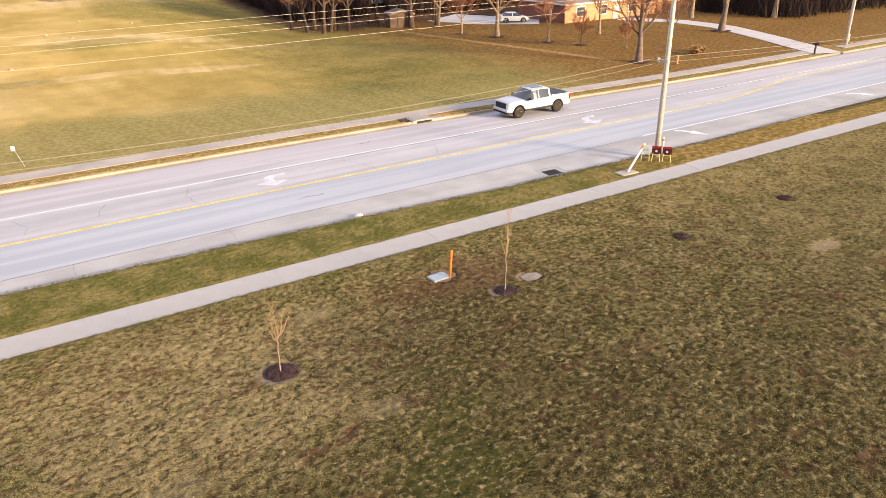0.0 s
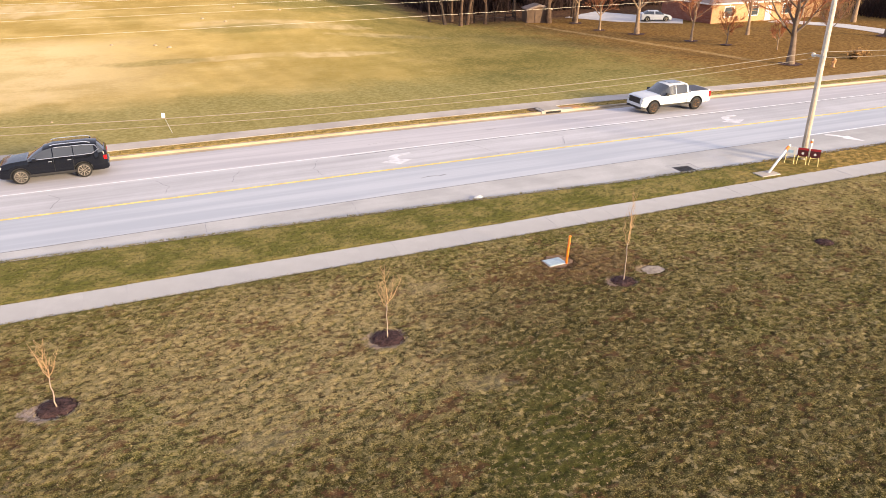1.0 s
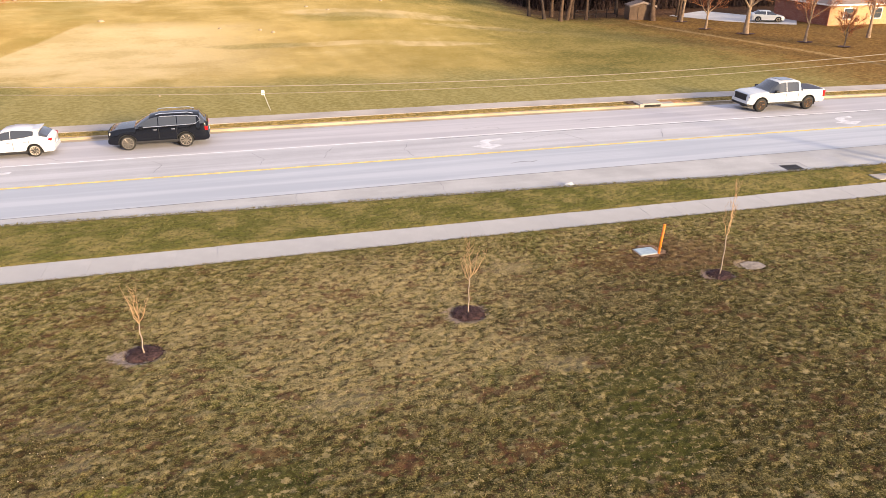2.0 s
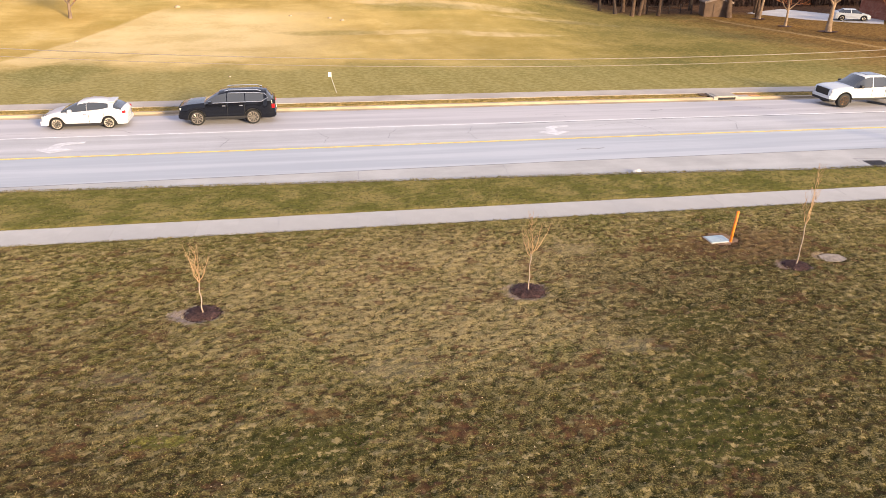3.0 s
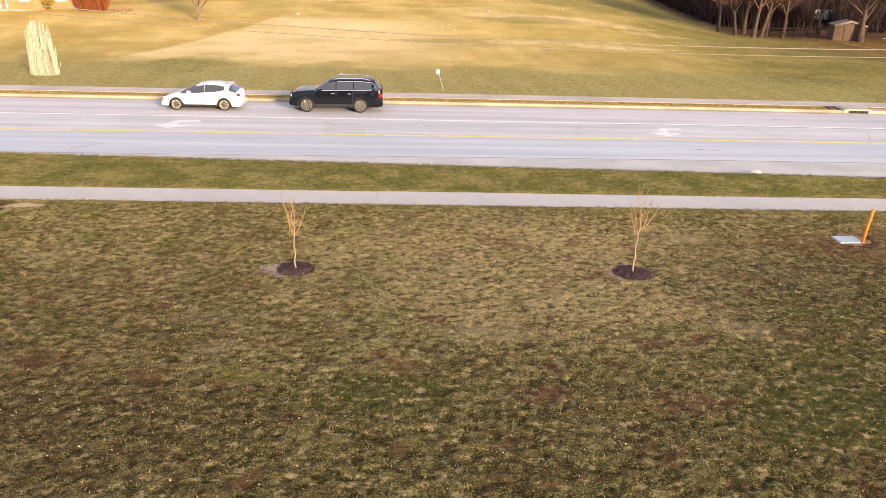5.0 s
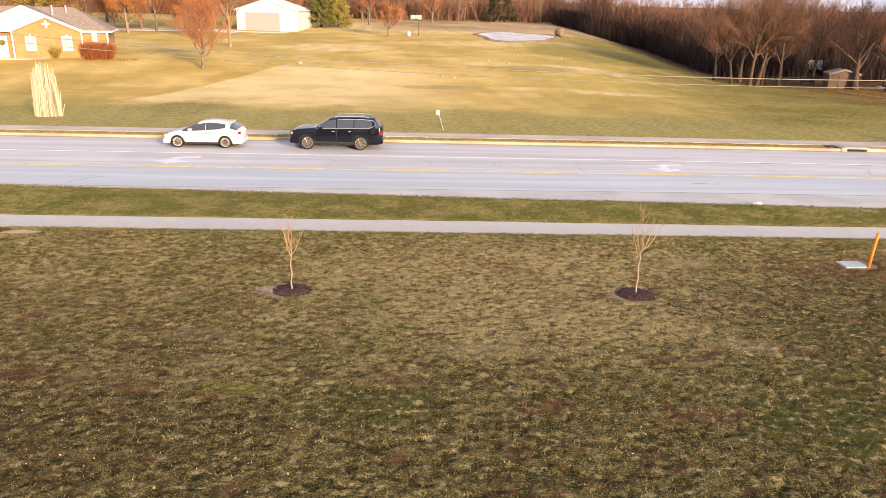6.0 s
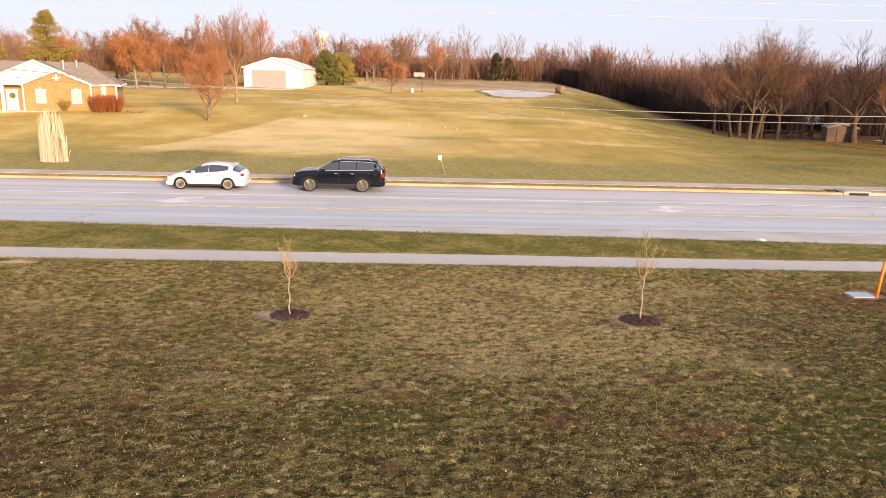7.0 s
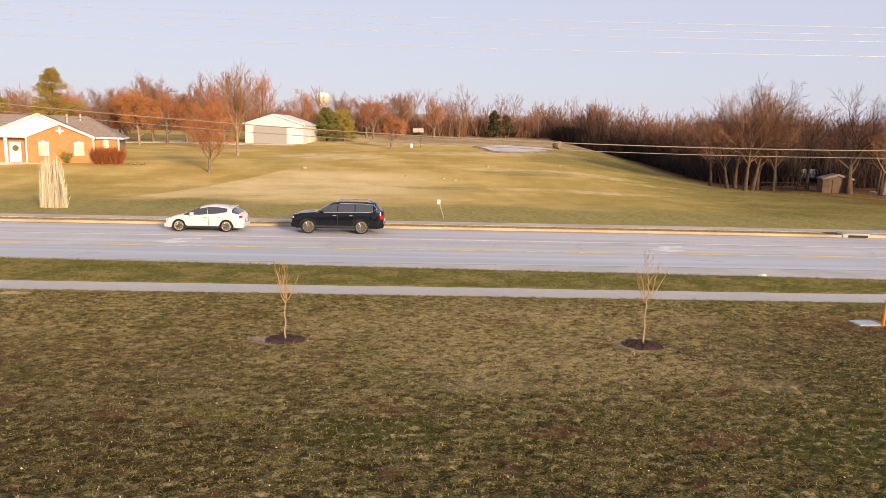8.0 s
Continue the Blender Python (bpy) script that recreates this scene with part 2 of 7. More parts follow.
    for cx, cy, rx, ry, a, amount in ((-20, 84, 9, 6, 0.2, 0.6), (12.5, 48.5, 6, 1.4, -0.1, 0.55), (3, 50, 7, 1.2, 0.05, 0.4), (9, 66, 12, 3.0, -0.25, 0.45), (22, 58, 8, 1.6, -0.2, 0.45), (6, 96, 18, 5, 0.1, 0.4), (2, 128, 40, 15, 0.0, 0.55)):
        dx, dy = m.math("SUBTRACT", x, cx), m.math("SUBTRACT", y, cy)
        u = m.math("ADD", m.math("MULTIPLY", dx, math.cos(a) / rx), m.math("MULTIPLY", dy, math.sin(a) / rx))
        v = m.math("ADD", m.math("MULTIPLY", dx, -math.sin(a) / ry), m.math("MULTIPLY", dy, math.cos(a) / ry))
        rr = m.math("ADD", m.math("ADD", m.math("MULTIPLY", u, u), m.math("MULTIPLY", v, v)), m.math("MULTIPLY", m.math("SUBTRACT", m.math("ADD", mid, drift), 1.0), 1.5))
        field = m.mix(m.math("MULTIPLY", m.band(rr, 1.15, 0.5), m.band(rows, 0.36, 0.6, amount * 0.4, amount)), field, (0.66, 0.51, 0.30))
    # green hollows east of the rise; the westernmost ellipse is a painted cast shadow
    for cx, cy, rx, ry, amount in ((6, 64, 7, 3.2, 0.5), (16, 86, 7, 12, 0.6), (-5, 50, 5, 1.3, 0.45), (-25, 33, 3.4, 5.5, 0.75)):
        u, v = m.math("MULTIPLY", m.math("SUBTRACT", x, cx), 1 / rx), m.math("MULTIPLY", m.math("SUBTRACT", y, cy), 1 / ry)
        rr = m.math("ADD", m.math("ADD", m.math("MULTIPLY", u, u), m.math("MULTIPLY", v, v)), m.math("MULTIPLY", m.math("SUBTRACT", drift, 0.5), 2.0))
        field = m.mix(m.math("MULTIPLY", m.band(rr, 1.2, 0.3), amount), field, m.mix(m.band(clump, 0.4, 0.65), (0.135, 0.125, 0.035), (0.25, 0.215, 0.072)))
    # greener foot of the slope along the walk
    foot = m.band(m.math("ADD", y, m.math("ADD", m.math("MULTIPLY", drift, 9), m.math("MULTIPLY", rows, 3))), 43.5, 36.5)
    field = m.mix(m.math("MULTIPLY", foot, 0.78), field, m.mix(m.band(m.math("ADD", clump, m.math("MULTIPLY", stripe, 0.05)), 0.38, 0.68), (0.185, 0.165, 0.058), (0.30, 0.262, 0.108)))
    # olive turf towards the eastern trees, with shade put into its colour
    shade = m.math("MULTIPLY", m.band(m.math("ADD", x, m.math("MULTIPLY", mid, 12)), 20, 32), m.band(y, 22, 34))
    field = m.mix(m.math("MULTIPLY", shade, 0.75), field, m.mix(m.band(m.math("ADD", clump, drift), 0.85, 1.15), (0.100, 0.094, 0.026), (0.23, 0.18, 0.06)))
    litter = m.math("MULTIPLY", m.band(m.math("ADD", x, m.math("MULTIPLY", mid, 14)), 40, 54), m.band(y, 18.6, 20))
    field = m.mix(m.math("MULTIPLY", litter, 0.8), field, m.mix(m.band(clump, 0.4, 0.7), (0.145, 0.071, 0.022), (0.31, 0.165, 0.054)))
    # trodden pale track along the edge of the lot
    track = m.math("ABSOLUTE", m.math("SUBTRACT", x, m.math("ADD", m.math("MULTIPLY", y, -0.14), m.math("ADD", m.math("MULTIPLY", mid, 1.2), 52.6))))
    track = m.math("MULTIPLY", m.band(track, 0.75, 0.2), m.math("MULTIPLY", m.band(y, 27, 30), m.band(y, 70, 62)))
    field = m.mix(m.math("MULTIPLY", track, m.band(clump, 0.35, 0.6, 0.3, 0.7)), field, (0.42, 0.285, 0.13))
    # bare mauve-brown ground behind the pond
    bare = m.math("MULTIPLY", m.band(m.math("ADD", y, m.math("MULTIPLY", drift, 14)), 122, 134), m.band(m.math("ADD", x, m.math("MULTIPLY", drift, 12)), -16, -6))
    field = m.mix(m.math("MULTIPLY", bare, 0.75), field, m.mix(m.band(drift, 0.4, 0.6), (0.24, 0.165, 0.11), (0.36, 0.26, 0.175)))
    # dark brown litter under the eastern wood
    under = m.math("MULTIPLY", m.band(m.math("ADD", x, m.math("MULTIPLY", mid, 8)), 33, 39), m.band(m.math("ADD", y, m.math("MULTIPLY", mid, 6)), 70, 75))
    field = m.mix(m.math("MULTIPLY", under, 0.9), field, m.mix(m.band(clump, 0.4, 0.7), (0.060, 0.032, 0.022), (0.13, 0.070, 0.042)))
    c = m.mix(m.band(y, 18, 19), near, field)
    far_verge = m.math("MULTIPLY", m.band(y, 18.5, 19.2), m.band(y, 21.4, 20.6))
    c = m.mix(m.math("MULTIPLY", far_verge, 0.8), c, m.mix(m.band(clump, 0.4, 0.65), (0.20, 0.145, 0.048), (0.42, 0.275, 0.095)))
    return c, clump, fine


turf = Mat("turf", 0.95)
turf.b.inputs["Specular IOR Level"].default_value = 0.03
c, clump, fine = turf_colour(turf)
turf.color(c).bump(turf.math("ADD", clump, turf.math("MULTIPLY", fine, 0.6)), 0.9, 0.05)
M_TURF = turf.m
blade = Mat("grass_blades", 0.8)
blade.b.inputs["Specular IOR Level"].default_value = 0.1
c, clump, fine = turf_colour(blade)
isl = blade.island()
c = blade.mix(blade.math("MULTIPLY", blade.band(isl, 0.55, 1.0), 0.65), c, (0.40, 0.32, 0.17))
c = blade.mix(blade.math("MULTIPLY", blade.band(isl, 0.45, 0.05), 0.85), c, (0.034, 0.036, 0.011))
blade.color(c)
M_BLADE = blade.m


def paving(name, col, seam=0.0, streak=0.0, lanes=False):
    m = Mat(name, 0.85)
    st = m.noise(0.8, 4, 0.6, m.scaled(0.05, 1.3, 1.0))
    pat, grain = m.noise(0.35, 4), m.noise(30, 3, 0.7)
    dark, light = tuple(c * 0.82 for c in col), tuple(c * 1.12 for c in col)
    c = m.mix(m.band(m.math("ADD", m.math("MULTIPLY", st, streak), m.math("MULTIPLY", pat, 1 - streak)), 0.35, 0.65), dark, light)
    c = m.mix(m.math("MULTIPLY", m.band(grain, 0.35, 0.6), 0.25), c, tuple(v * 0.6 for v in col))
    if lanes:  # the near lane is bluer, the far lane warmer than the middle one
        y = m.xyz()[1]
        near = m.band(y, 11.1, 11.2, 1.0, 0.0)
        c = m.mix(m.math("MULTIPLY", near, 0.8), c, m.mix(m.band(st, 0.4, 0.62), (0.36, 0.395, 0.455), (0.43, 0.46, 0.515)))
        c = m.mix(m.math("MULTIPLY", m.band(y, 14.9, 15.0), 0.7), c, m.mix(m.band(st, 0.4, 0.62), (0.40, 0.385, 0.415), (0.475, 0.455, 0.48)))
    m.color(m.mix(m.math("MULTIPLY", m.random(), seam), c, tuple(v * 0.78 for v in col)))
    m.bump(grain, 0.25, 0.006)
    return m.m


M_ROAD = paving("worn_asphalt", (0.465, 0.463, 0.49), 0.0, 0.75, True)
M_APRON = paving("grey_road_concrete", (0.43, 0.425, 0.425), 0.0, 0.35)
M_WALK = paving("walk_concrete", (0.48, 0.465, 0.455), 0.5)
M_FARWALK = paving("far_walk_concrete", (0.45, 0.40, 0.36), 0.5)
M_KERB = paving("kerb_concrete", (0.42, 0.375, 0.33))
# kerb concrete with the low sun's gold put into its colour
M_KERB_FAR = paving("sunlit_kerb_concrete", (0.41, 0.335, 0.245))
M_WHITE_PAINT = simple("worn_white_road_paint", (0.70, 0.70, 0.72), 0.7, vary=0.18, scale=2.2)
M_ARROW_PAINT = simple("faded_white_road_paint", (0.57, 0.57, 0.60), 0.75, vary=0.22, scale=2.5)
M_YELLOW_PAINT = simple("worn_yellow_road_paint", (0.74, 0.57, 0.17), 0.7, vary=0.35, scale=1.6)
M_TAR = simple("crack_tar", (0.23, 0.23, 0.245), 0.7, vary=0.3, scale=3)
M_DARKSEAM = simple("dark_seam", (0.16, 0.16, 0.175), 0.8, vary=0.3, scale=1.5)
M_MULCH = simple("dark_mulch", (0.076, 0.041, 0.040), 0.95, vary=0.75, scale=14, bump=0.9, dist=0.05)
M_STEEL = simple("galvanised_steel", (0.42, 0.42, 0.42), 0.45, 0.6)
M_IRON = simple("cast_iron", (0.06, 0.055, 0.06), 0.6, 0.5)
M_BLACK = simple("black_rubber", (0.018, 0.018, 0.018), 0.75)
M_POLE = simple("weathered_pole_wood", (0.52, 0.46, 0.39), 0.85, vary=0.25, scale=3)
M_WIRE = simple("aluminium_wire", (0.55, 0.50, 0.40), 0.4, 0.2)
M_CABLE = simple("black_cable", (0.22, 0.19, 0.15), 0.6)


# ---- mesh helpers ----
def link(name, me, material, parent=None, label=""):
    ob = new(name, me)
    if material:
        me.materials.append(material)
    if parent is not None:
        ob.parent = parent
    if label:
        ob["label"] = label
    return ob


def part(name, bm, material, parent=None, label="", smooth=False):
    me = bpy.data.meshes.new(name)
    bmesh.ops.recalc_face_normals(bm, faces=bm.faces)
    bm.to_mesh(me)
    bm.free()
    if smooth:
        me.polygons.foreach_set("use_smooth", [True] * len(me.polygons))
    return link(name, me, material, parent, label)


def quads(name, V, F, material, parent=None, label="", smooth=False, tuft=None):
    """A mesh of quads (or triangles) from arrays; tuft: how far up the turf each vertex stands, 0 to 1."""
    V, F = np.asarray(V, np.float32), np.asarray(F, np.int32)
    me = bpy.data.meshes.new(name)
    me.vertices.add(len(V))
    me.vertices.foreach_set("co", V.ravel())
    me.loops.add(F.size)
    me.loops.foreach_set("vertex_index", F.ravel())
    me.polygons.add(len(F))
    me.polygons.foreach_set("loop_start", np.arange(0, F.size, F.shape[1], dtype=np.int32))
    me.polygons.foreach_set("use_smooth", np.full(len(F), smooth))
    me.update(calc_edges=True)
    if tuft is not None:
        me.attributes.new("tuft", "FLOAT", "POINT").data.foreach_set("value", np.asarray(tuft, np.float32))
    return link(name, me, material, parent, label)


def box(bm, x0, x1, y0, y1, z0, z1, bevel=0.0):
    r = bmesh.ops.create_cube(bm, size=1.0)
    for v in r["verts"]:
        v.co = Vector(((x0 + x1) / 2 + v.co.x * (x1 - x0), (y0 + y1) / 2 + v.co.y * (y1 - y0), (z0 + z1) / 2 + v.co.z * (z1 - z0)))
    if bevel:
        es = list({e for v in r["verts"] for e in v.link_edges})
        bmesh.ops.bevel(bm, geom=es, offset=bevel, segments=2, affect="EDGES", profile=0.7)
    return r["verts"]


def boxes(*dims, bevel=0.0):
    bm = bmesh.new()
    for d in dims:
        box(bm, *d, bevel=bevel)
    return bm


def tube(bm, pts, radii, n=8, cap=True):
    """A tapered tube along a line of points."""
    rings = []
    for k, p in enumerate(pts):
        p = Vector(p)
        a, b = Vector(pts[max(0, k - 1)]), Vector(pts[min(len(pts) - 1, k + 1)])
        t = (b - a).normalized()
        u = t.orthogonal().normalized() if abs(t.z) < 0.95 else Vector((1, 0, 0)).cross(t).normalized()
        v = t.cross(u)
        r = radii[k] if isinstance(radii, (list, tuple)) else radii
        rings.append([bm.verts.new(p + r * (math.cos(2 * math.pi * i / n) * u + math.sin(2 * math.pi * i / n) * v)) for i in range(n)])
    for a, b in zip(rings, rings[1:]):
        for i in range(n):
            bm.faces.new((a[i], a[(i + 1) % n], b[(i + 1) % n], b[i]))
    if cap:
        bm.faces.new(rings[0][::-1])
        bm.faces.new(rings[-1])
    return bm


def lathe(bm, prof, n=24, m=None):
    """A turned form round the local y axis from (radius, y) pairs."""
    rings = []
    for r, y in prof:
        rings.append([bm.verts.new((m or Matrix()) @ Vector((r * math.cos(2 * math.pi * i / n), y, r * math.sin(2 * math.pi * i / n)))) for i in range(n)])
    for a, b in zip(rings, rings[1:]):
        for i in range(n):
            bm.faces.new((a[i], a[(i + 1) % n], b[(i + 1) % n], b[i]))
    bm.faces.new(rings[0])
    bm.faces.new(rings[-1][::-1])
    return bm


def prism(bm, poly, depth):
    """A polygon (Vectors) pushed along a vector."""
    a = [bm.verts.new(p) for p in poly]
    b = [bm.verts.new(Vector(p) + Vector(depth)) for p in poly]
    n = len(a)
    bm.faces.new(a)
    bm.faces.new(b[::-1])
    for i in range(n):
        bm.faces.new((a[i], b[i], b[(i + 1) % n], a[(i + 1) % n]))
    return bm


def empty(name, m, label, category, group=""):
    e = new(name)
    e.empty_display_size = 0.2
    e.matrix_basis = m
    return tagged(e, label, category, group)


def sstep(a, b, v):
    t = min(1.0, max(0.0, (v - a) / (b - a)))
    return t * t * (3 - 2 * t)


# ---- the lie of the land ----
def height(x, y):
    if y < -5:
        return 0.045 * min(-5 - y, 35)
    if y < 24:
        return 0.0
    s = 0.15 * max(0.0, y - 60)
    r = sstep(8 + s, 36 + s, x)
    d = max(0.0, y - 36)
    left = 0.046 * d * sstep(0, 30, d) - 0.022 * max(0.0, d - 120)
    right = -0.6 * sstep(30, 66, y) + 0.02 * max(0.0, y - 85)
    return left * (1 - r) + right * r + 0.5 * math.exp(-(((x + 48) / 22) ** 2) - ((y - 66) / 18) ** 2)


def near_edge(x):
    return float(np.interp(x, (-60, -25, -17, -5, 3, 8, 17, 35, 47, 400), (6.9, 6.5, 6.12, 5.55, 5.2, 5.0, 4.42, 4.1, 4.5, 4.5)))


def far_edge(x):
    return float(np.interp(x, (-400, -30, 10, 25, 40, 52, 400), (19.75, 19.7, 19.4, 19.05, 18.3, 17.8, 17.8)))


ROAD_Z, KERB_Z = -0.09, -0.004
xs = sorted({*np.arange(-60, 100, 2.0), *np.arange(-160, -60, 10), *np.arange(100, 200, 10), -900, -500, -300, -220, 260, 340, 500, 900})
rows = [(lambda x, y=y: y, None) for y in (-600, -250, -120, -70, -50, -40, -35, *range(-30, 0, 1), 0.0, 1.6, 2.6, 3.4)]
rows += [(lambda x: near_edge(x) - 0.24, 0.0), (lambda x: near_edge(x) - 0.22, -0.3), (lambda x: far_edge(x) + 0.22, -0.3), (lambda x: far_edge(x) + 0.24, 0.02)]
rows += [(lambda x, d=d: far_edge(x) + d, 0.02) for d in (0.7, 1.4, 3.1, 4.0)]
rows += [(lambda x, y=y: y, None) for y in (25, 27, *range(29, 80, 3), *range(80, 200, 8), 210, 230, 260, 300, 400, 600, 900)]
V, F = [], []
for fy, fz in rows:
    for x in xs:
        y = fy(x)
        z = height(x, y) if fz is None else fz
        if fz is None and y > 26:
            z += 0.05 * (noise.noise((x * 0.21, y * 0.21, 3.0)) + 0.6 * noise.noise((x * 0.7, y * 0.7, 9.0)))
        V.append((x, y, z))
n = len(xs)
for j in range(len(rows) - 1):
    for i in range(n - 1):
        F.append((j * n + i, j * n + i + 1, (j + 1) * n + i + 1, (j + 1) * n + i))
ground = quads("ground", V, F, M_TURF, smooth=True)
tagged(ground, "patchy brown and green winter turf of lawn and field", "ground", kind="structure")


def strip(name, lo, hi, z, material, x0=-400, x1=400, step=3.0, label="", category="", thick=0.0, kind="structure"):
    """A strip along the road between two edges."""
    pts = np.arange(x0, x1 + 0.01, step)
    V, F = [], []
    for x in pts:
        V += [(x, lo(x), z), (x, hi(x), z), (x, lo(x), z - thick), (x, hi(x), z - thick)]
    for i in range(len(pts) - 1):
        a, b = 4 * i, 4 * i + 4
        F.append((a, b, b + 1, a + 1))
        if thick:
            F += [(a + 2, b + 2, b, a), (a + 1, b + 1, b + 3, a + 3)]
    if thick:
        F += [(0, 1, 3, 2), (4 * len(pts) - 3, 4 * len(pts) - 4, 4 * len(pts) - 2, 4 * len(pts) - 1)]
    ob = quads(name, V, F, material)
    return tagged(ob, label, category, kind=kind) if label else ob


def seam_y(x):
    return max(near_edge(x) + 0.3, float(np.interp(x, (-25, -10, 5), (6.85, 7.1, 7.35))))


road = strip("road", seam_y, lambda x: far_edge(x) - 0.42, ROAD_Z, M_ROAD, label="pale grey worn asphalt road with tyre tracks", category="road")
strip("road_apron", near_edge, seam_y, ROAD_Z, M_APRON, label="grey concrete edge strip of the road", category="road")
strip("road_gutter", lambda x: far_edge(x) - 0.42, far_edge, ROAD_Z + 0.004, M_KERB_FAR, label="concrete gutter pan along the far kerb, coloured ochre as if sunlit", category="gutter")
strip("kerb_near", lambda x: near_edge(x) - 0.22, near_edge, KERB_Z, M_APRON, label="grey concrete kerb flush with the grass verge", category="kerb", thick=0.3)
strip("kerb_far", far_edge, lambda x: far_edge(x) + 0.22, 0.06, M_KERB_FAR, label="concrete kerb coloured ochre as if sunlit", category="kerb", thick=0.35)
strip("pavement_far", lambda x: far_edge(x) + 1.4, lambda x: far_edge(x) + 2.95, 0.055, M_FARWALK, label="narrow concrete sidewalk along the field", category="sidewalk", thick=0.2, x1=71)


rnd = random.Random(14)
pts = np.arange(-90, 60, 0.16)
V = [(x, near_edge(x) - d + (rnd.uniform(-0.05, 0.06) if d > 0.25 else 0), 0.020) for x in pts for d in (0.29, 0.225)]
F = [(2 * i, 2 * i + 2, 2 * i + 3, 2 * i + 1) for i in range(len(pts) - 1)]
tagged(quads("soil_edge", V, F, simple("dark_edge_soil", (0.105, 0.078, 0.048), 0.95, vary=0.6, scale=4, bump=0.6, dist=0.02)), "ragged dark soil where the verge meets the kerb", "soil", kind="structure")


# ---- road markings ----
def marking(name, poly, material, label):
    bm = prism(bmesh.new(), [Vector((x, y, ROAD_Z - 0.01)) for x, y in poly], (0, 0, 0.014))
    return tagged(part(name, bm, material), label, "road marking", "markings on the road", "structure")


strip("road_line_yellow", lambda x: float(np.interp(x, (-30, 15, 43, 46, 50.5, 56.7, 70), (11.15, 11.25, 10.9, 11.05, 12.0, 13.4, 13.9))), lambda x: float(np.interp(x, (-30, 15, 43, 46, 50.5, 56.7, 70), (11.35, 11.45, 11.10, 11.25, 12.2, 13.6, 14.1))), ROAD_Z + 0.004, M_YELLOW_PAINT, label="worn yellow centre line on the road", category="road marking")
strip("road_line_white", lambda x: 14.95 - 0.015 * max(0, x - 10), lambda x: 15.09 - 0.015 * max(0, x - 10), ROAD_Z + 0.004, M_WHITE_PAINT, label="thin white lane line on the road", category="road marking")
strip("road_line_turn_lane", lambda x: 7.41, lambda x: 7.55, ROAD_Z + 0.008, M_WHITE_PAINT, 31.4, 90, label="white line of the right-turn lane", category="road marking")
strip("road_seam", lambda x: 14.78 + 0.03 * math.sin(x * 0.9) - 0.012 * max(0, x - 10), lambda x: 14.84 + 0.03 * math.sin(x * 0.9 + 0.5) - 0.012 * max(0, x - 10), ROAD_Z + 0.004, M_DARKSEAM, 4, 60, 0.5, label="dark tarred seam between two lanes", category="seam")
strip("road_seam_near", lambda x: seam_y(x) - 0.02, lambda x: seam_y(x) + 0.03, ROAD_Z + 0.005, M_DARKSEAM, -120, 31, 1.0, label="dark joint between asphalt and concrete strip", category="seam")


def arrow(x, y, tail, width, head):
    """A turn arrow: a bowed, tapering shaft and a broad head; tail and head are points from the middle."""
    a, b = Vector((tail[0], tail[1])), Vector((head[0], head[1]))
    bow = Vector((a.x * 0.25 + b.x * 0.2, a.y + (a.y - b.y) * 0.05))
    line = [a.lerp(bow, f).lerp(bow.lerp(b, f), f) for f in (0, 0.22, 0.44, 0.66)]
    d = (b - line[-1]).normalized()
    n = Vector((-d.y, d.x))
    side = []
    for k, p in enumerate(line):
        t = (line[min(k + 1, 3)] - line[max(k - 1, 0)]).normalized()
        side.append((p, Vector((-t.y, t.x)) * width * (0.6 + 0.15 * k)))
    out = [p + w for p, w in side] + [line[-1] + n * width * 2.6, b, line[-1] - n * width * 2.6] + [p - w for p, w in reversed(side)]
    return [(x + p.x, y + p.y) for p in out]


def hook_arrow(x, y):
    """A left-turn arrow: a bar that swings round into a broad head."""
    out = [(1.05, 1.0), (0.1, 0.98), (-0.35, 0.72), (-0.55, 0.3), (-0.5, -0.05), (-1.15, -0.25), (-0.2, -0.95), (0.75, -0.35), (0.12, -0.12), (0.0, 0.2), (0.12, 0.45), (0.45, 0.62), (1.0, 0.66)]
    return [(x + u, y + v) for u, v in out]


for x, y in ((7.0, 13.05), (-19.4, 13.0), (31.4, 12.6)):
    marking("road_arrow", hook_arrow(x, y), M_ARROW_PAINT, "worn white left-turn arrow painted on the road")
marking("road_arrow", arrow(34.6, 6.1, (-0.55, 1.0), 0.16, (0.62, -1.0)), M_WHITE_PAINT, "white right-turn arrow painted on the turn lane")
marking("road_arrow", arrow(55.2, 5.9, (-0.7, 0.95), 0.16, (0.8, -0.9)), M_WHITE_PAINT, "white right-turn arrow painted on the turn lane")


def crack(pts, w=0.035, seed=0):
    """A ragged ribbon of tar along a broken line."""
    rnd = random.Random(seed)
    line = []
    for (x0, y0), (x1, y1) in zip(pts, pts[1:]):
        k = max(2, int(math.hypot(x1 - x0, y1 - y0) / 0.25))
        line += [(x0 + (x1 - x0) * i / k + rnd.uniform(-0.05, 0.05), y0 + (y1 - y0) * i / k + rnd.uniform(-0.05, 0.05)) for i in range(k)]
    line.append(pts[-1])
    V, F = [], []
    for i, (x, y) in enumerate(line):
        a, b = line[max(0, i - 1)], line[min(len(line) - 1, i + 1)]
        d = Vector((b[0] - a[0], b[1] - a[1])).normalized() * w * rnd.uniform(0.5, 1.2)
        V += [(x - d.y, y + d.x, ROAD_Z + 0.005), (x + d.y, y - d.x, ROAD_Z + 0.005)]
        if i:
            F.append((2 * i - 2, 2 * i - 1, 2 * i + 1, 2 * i))
    return tagged(quads("road_crack", V, F, M_TAR), "dark ragged crack in the asphalt", "crack", "cracks in the road", "structure")


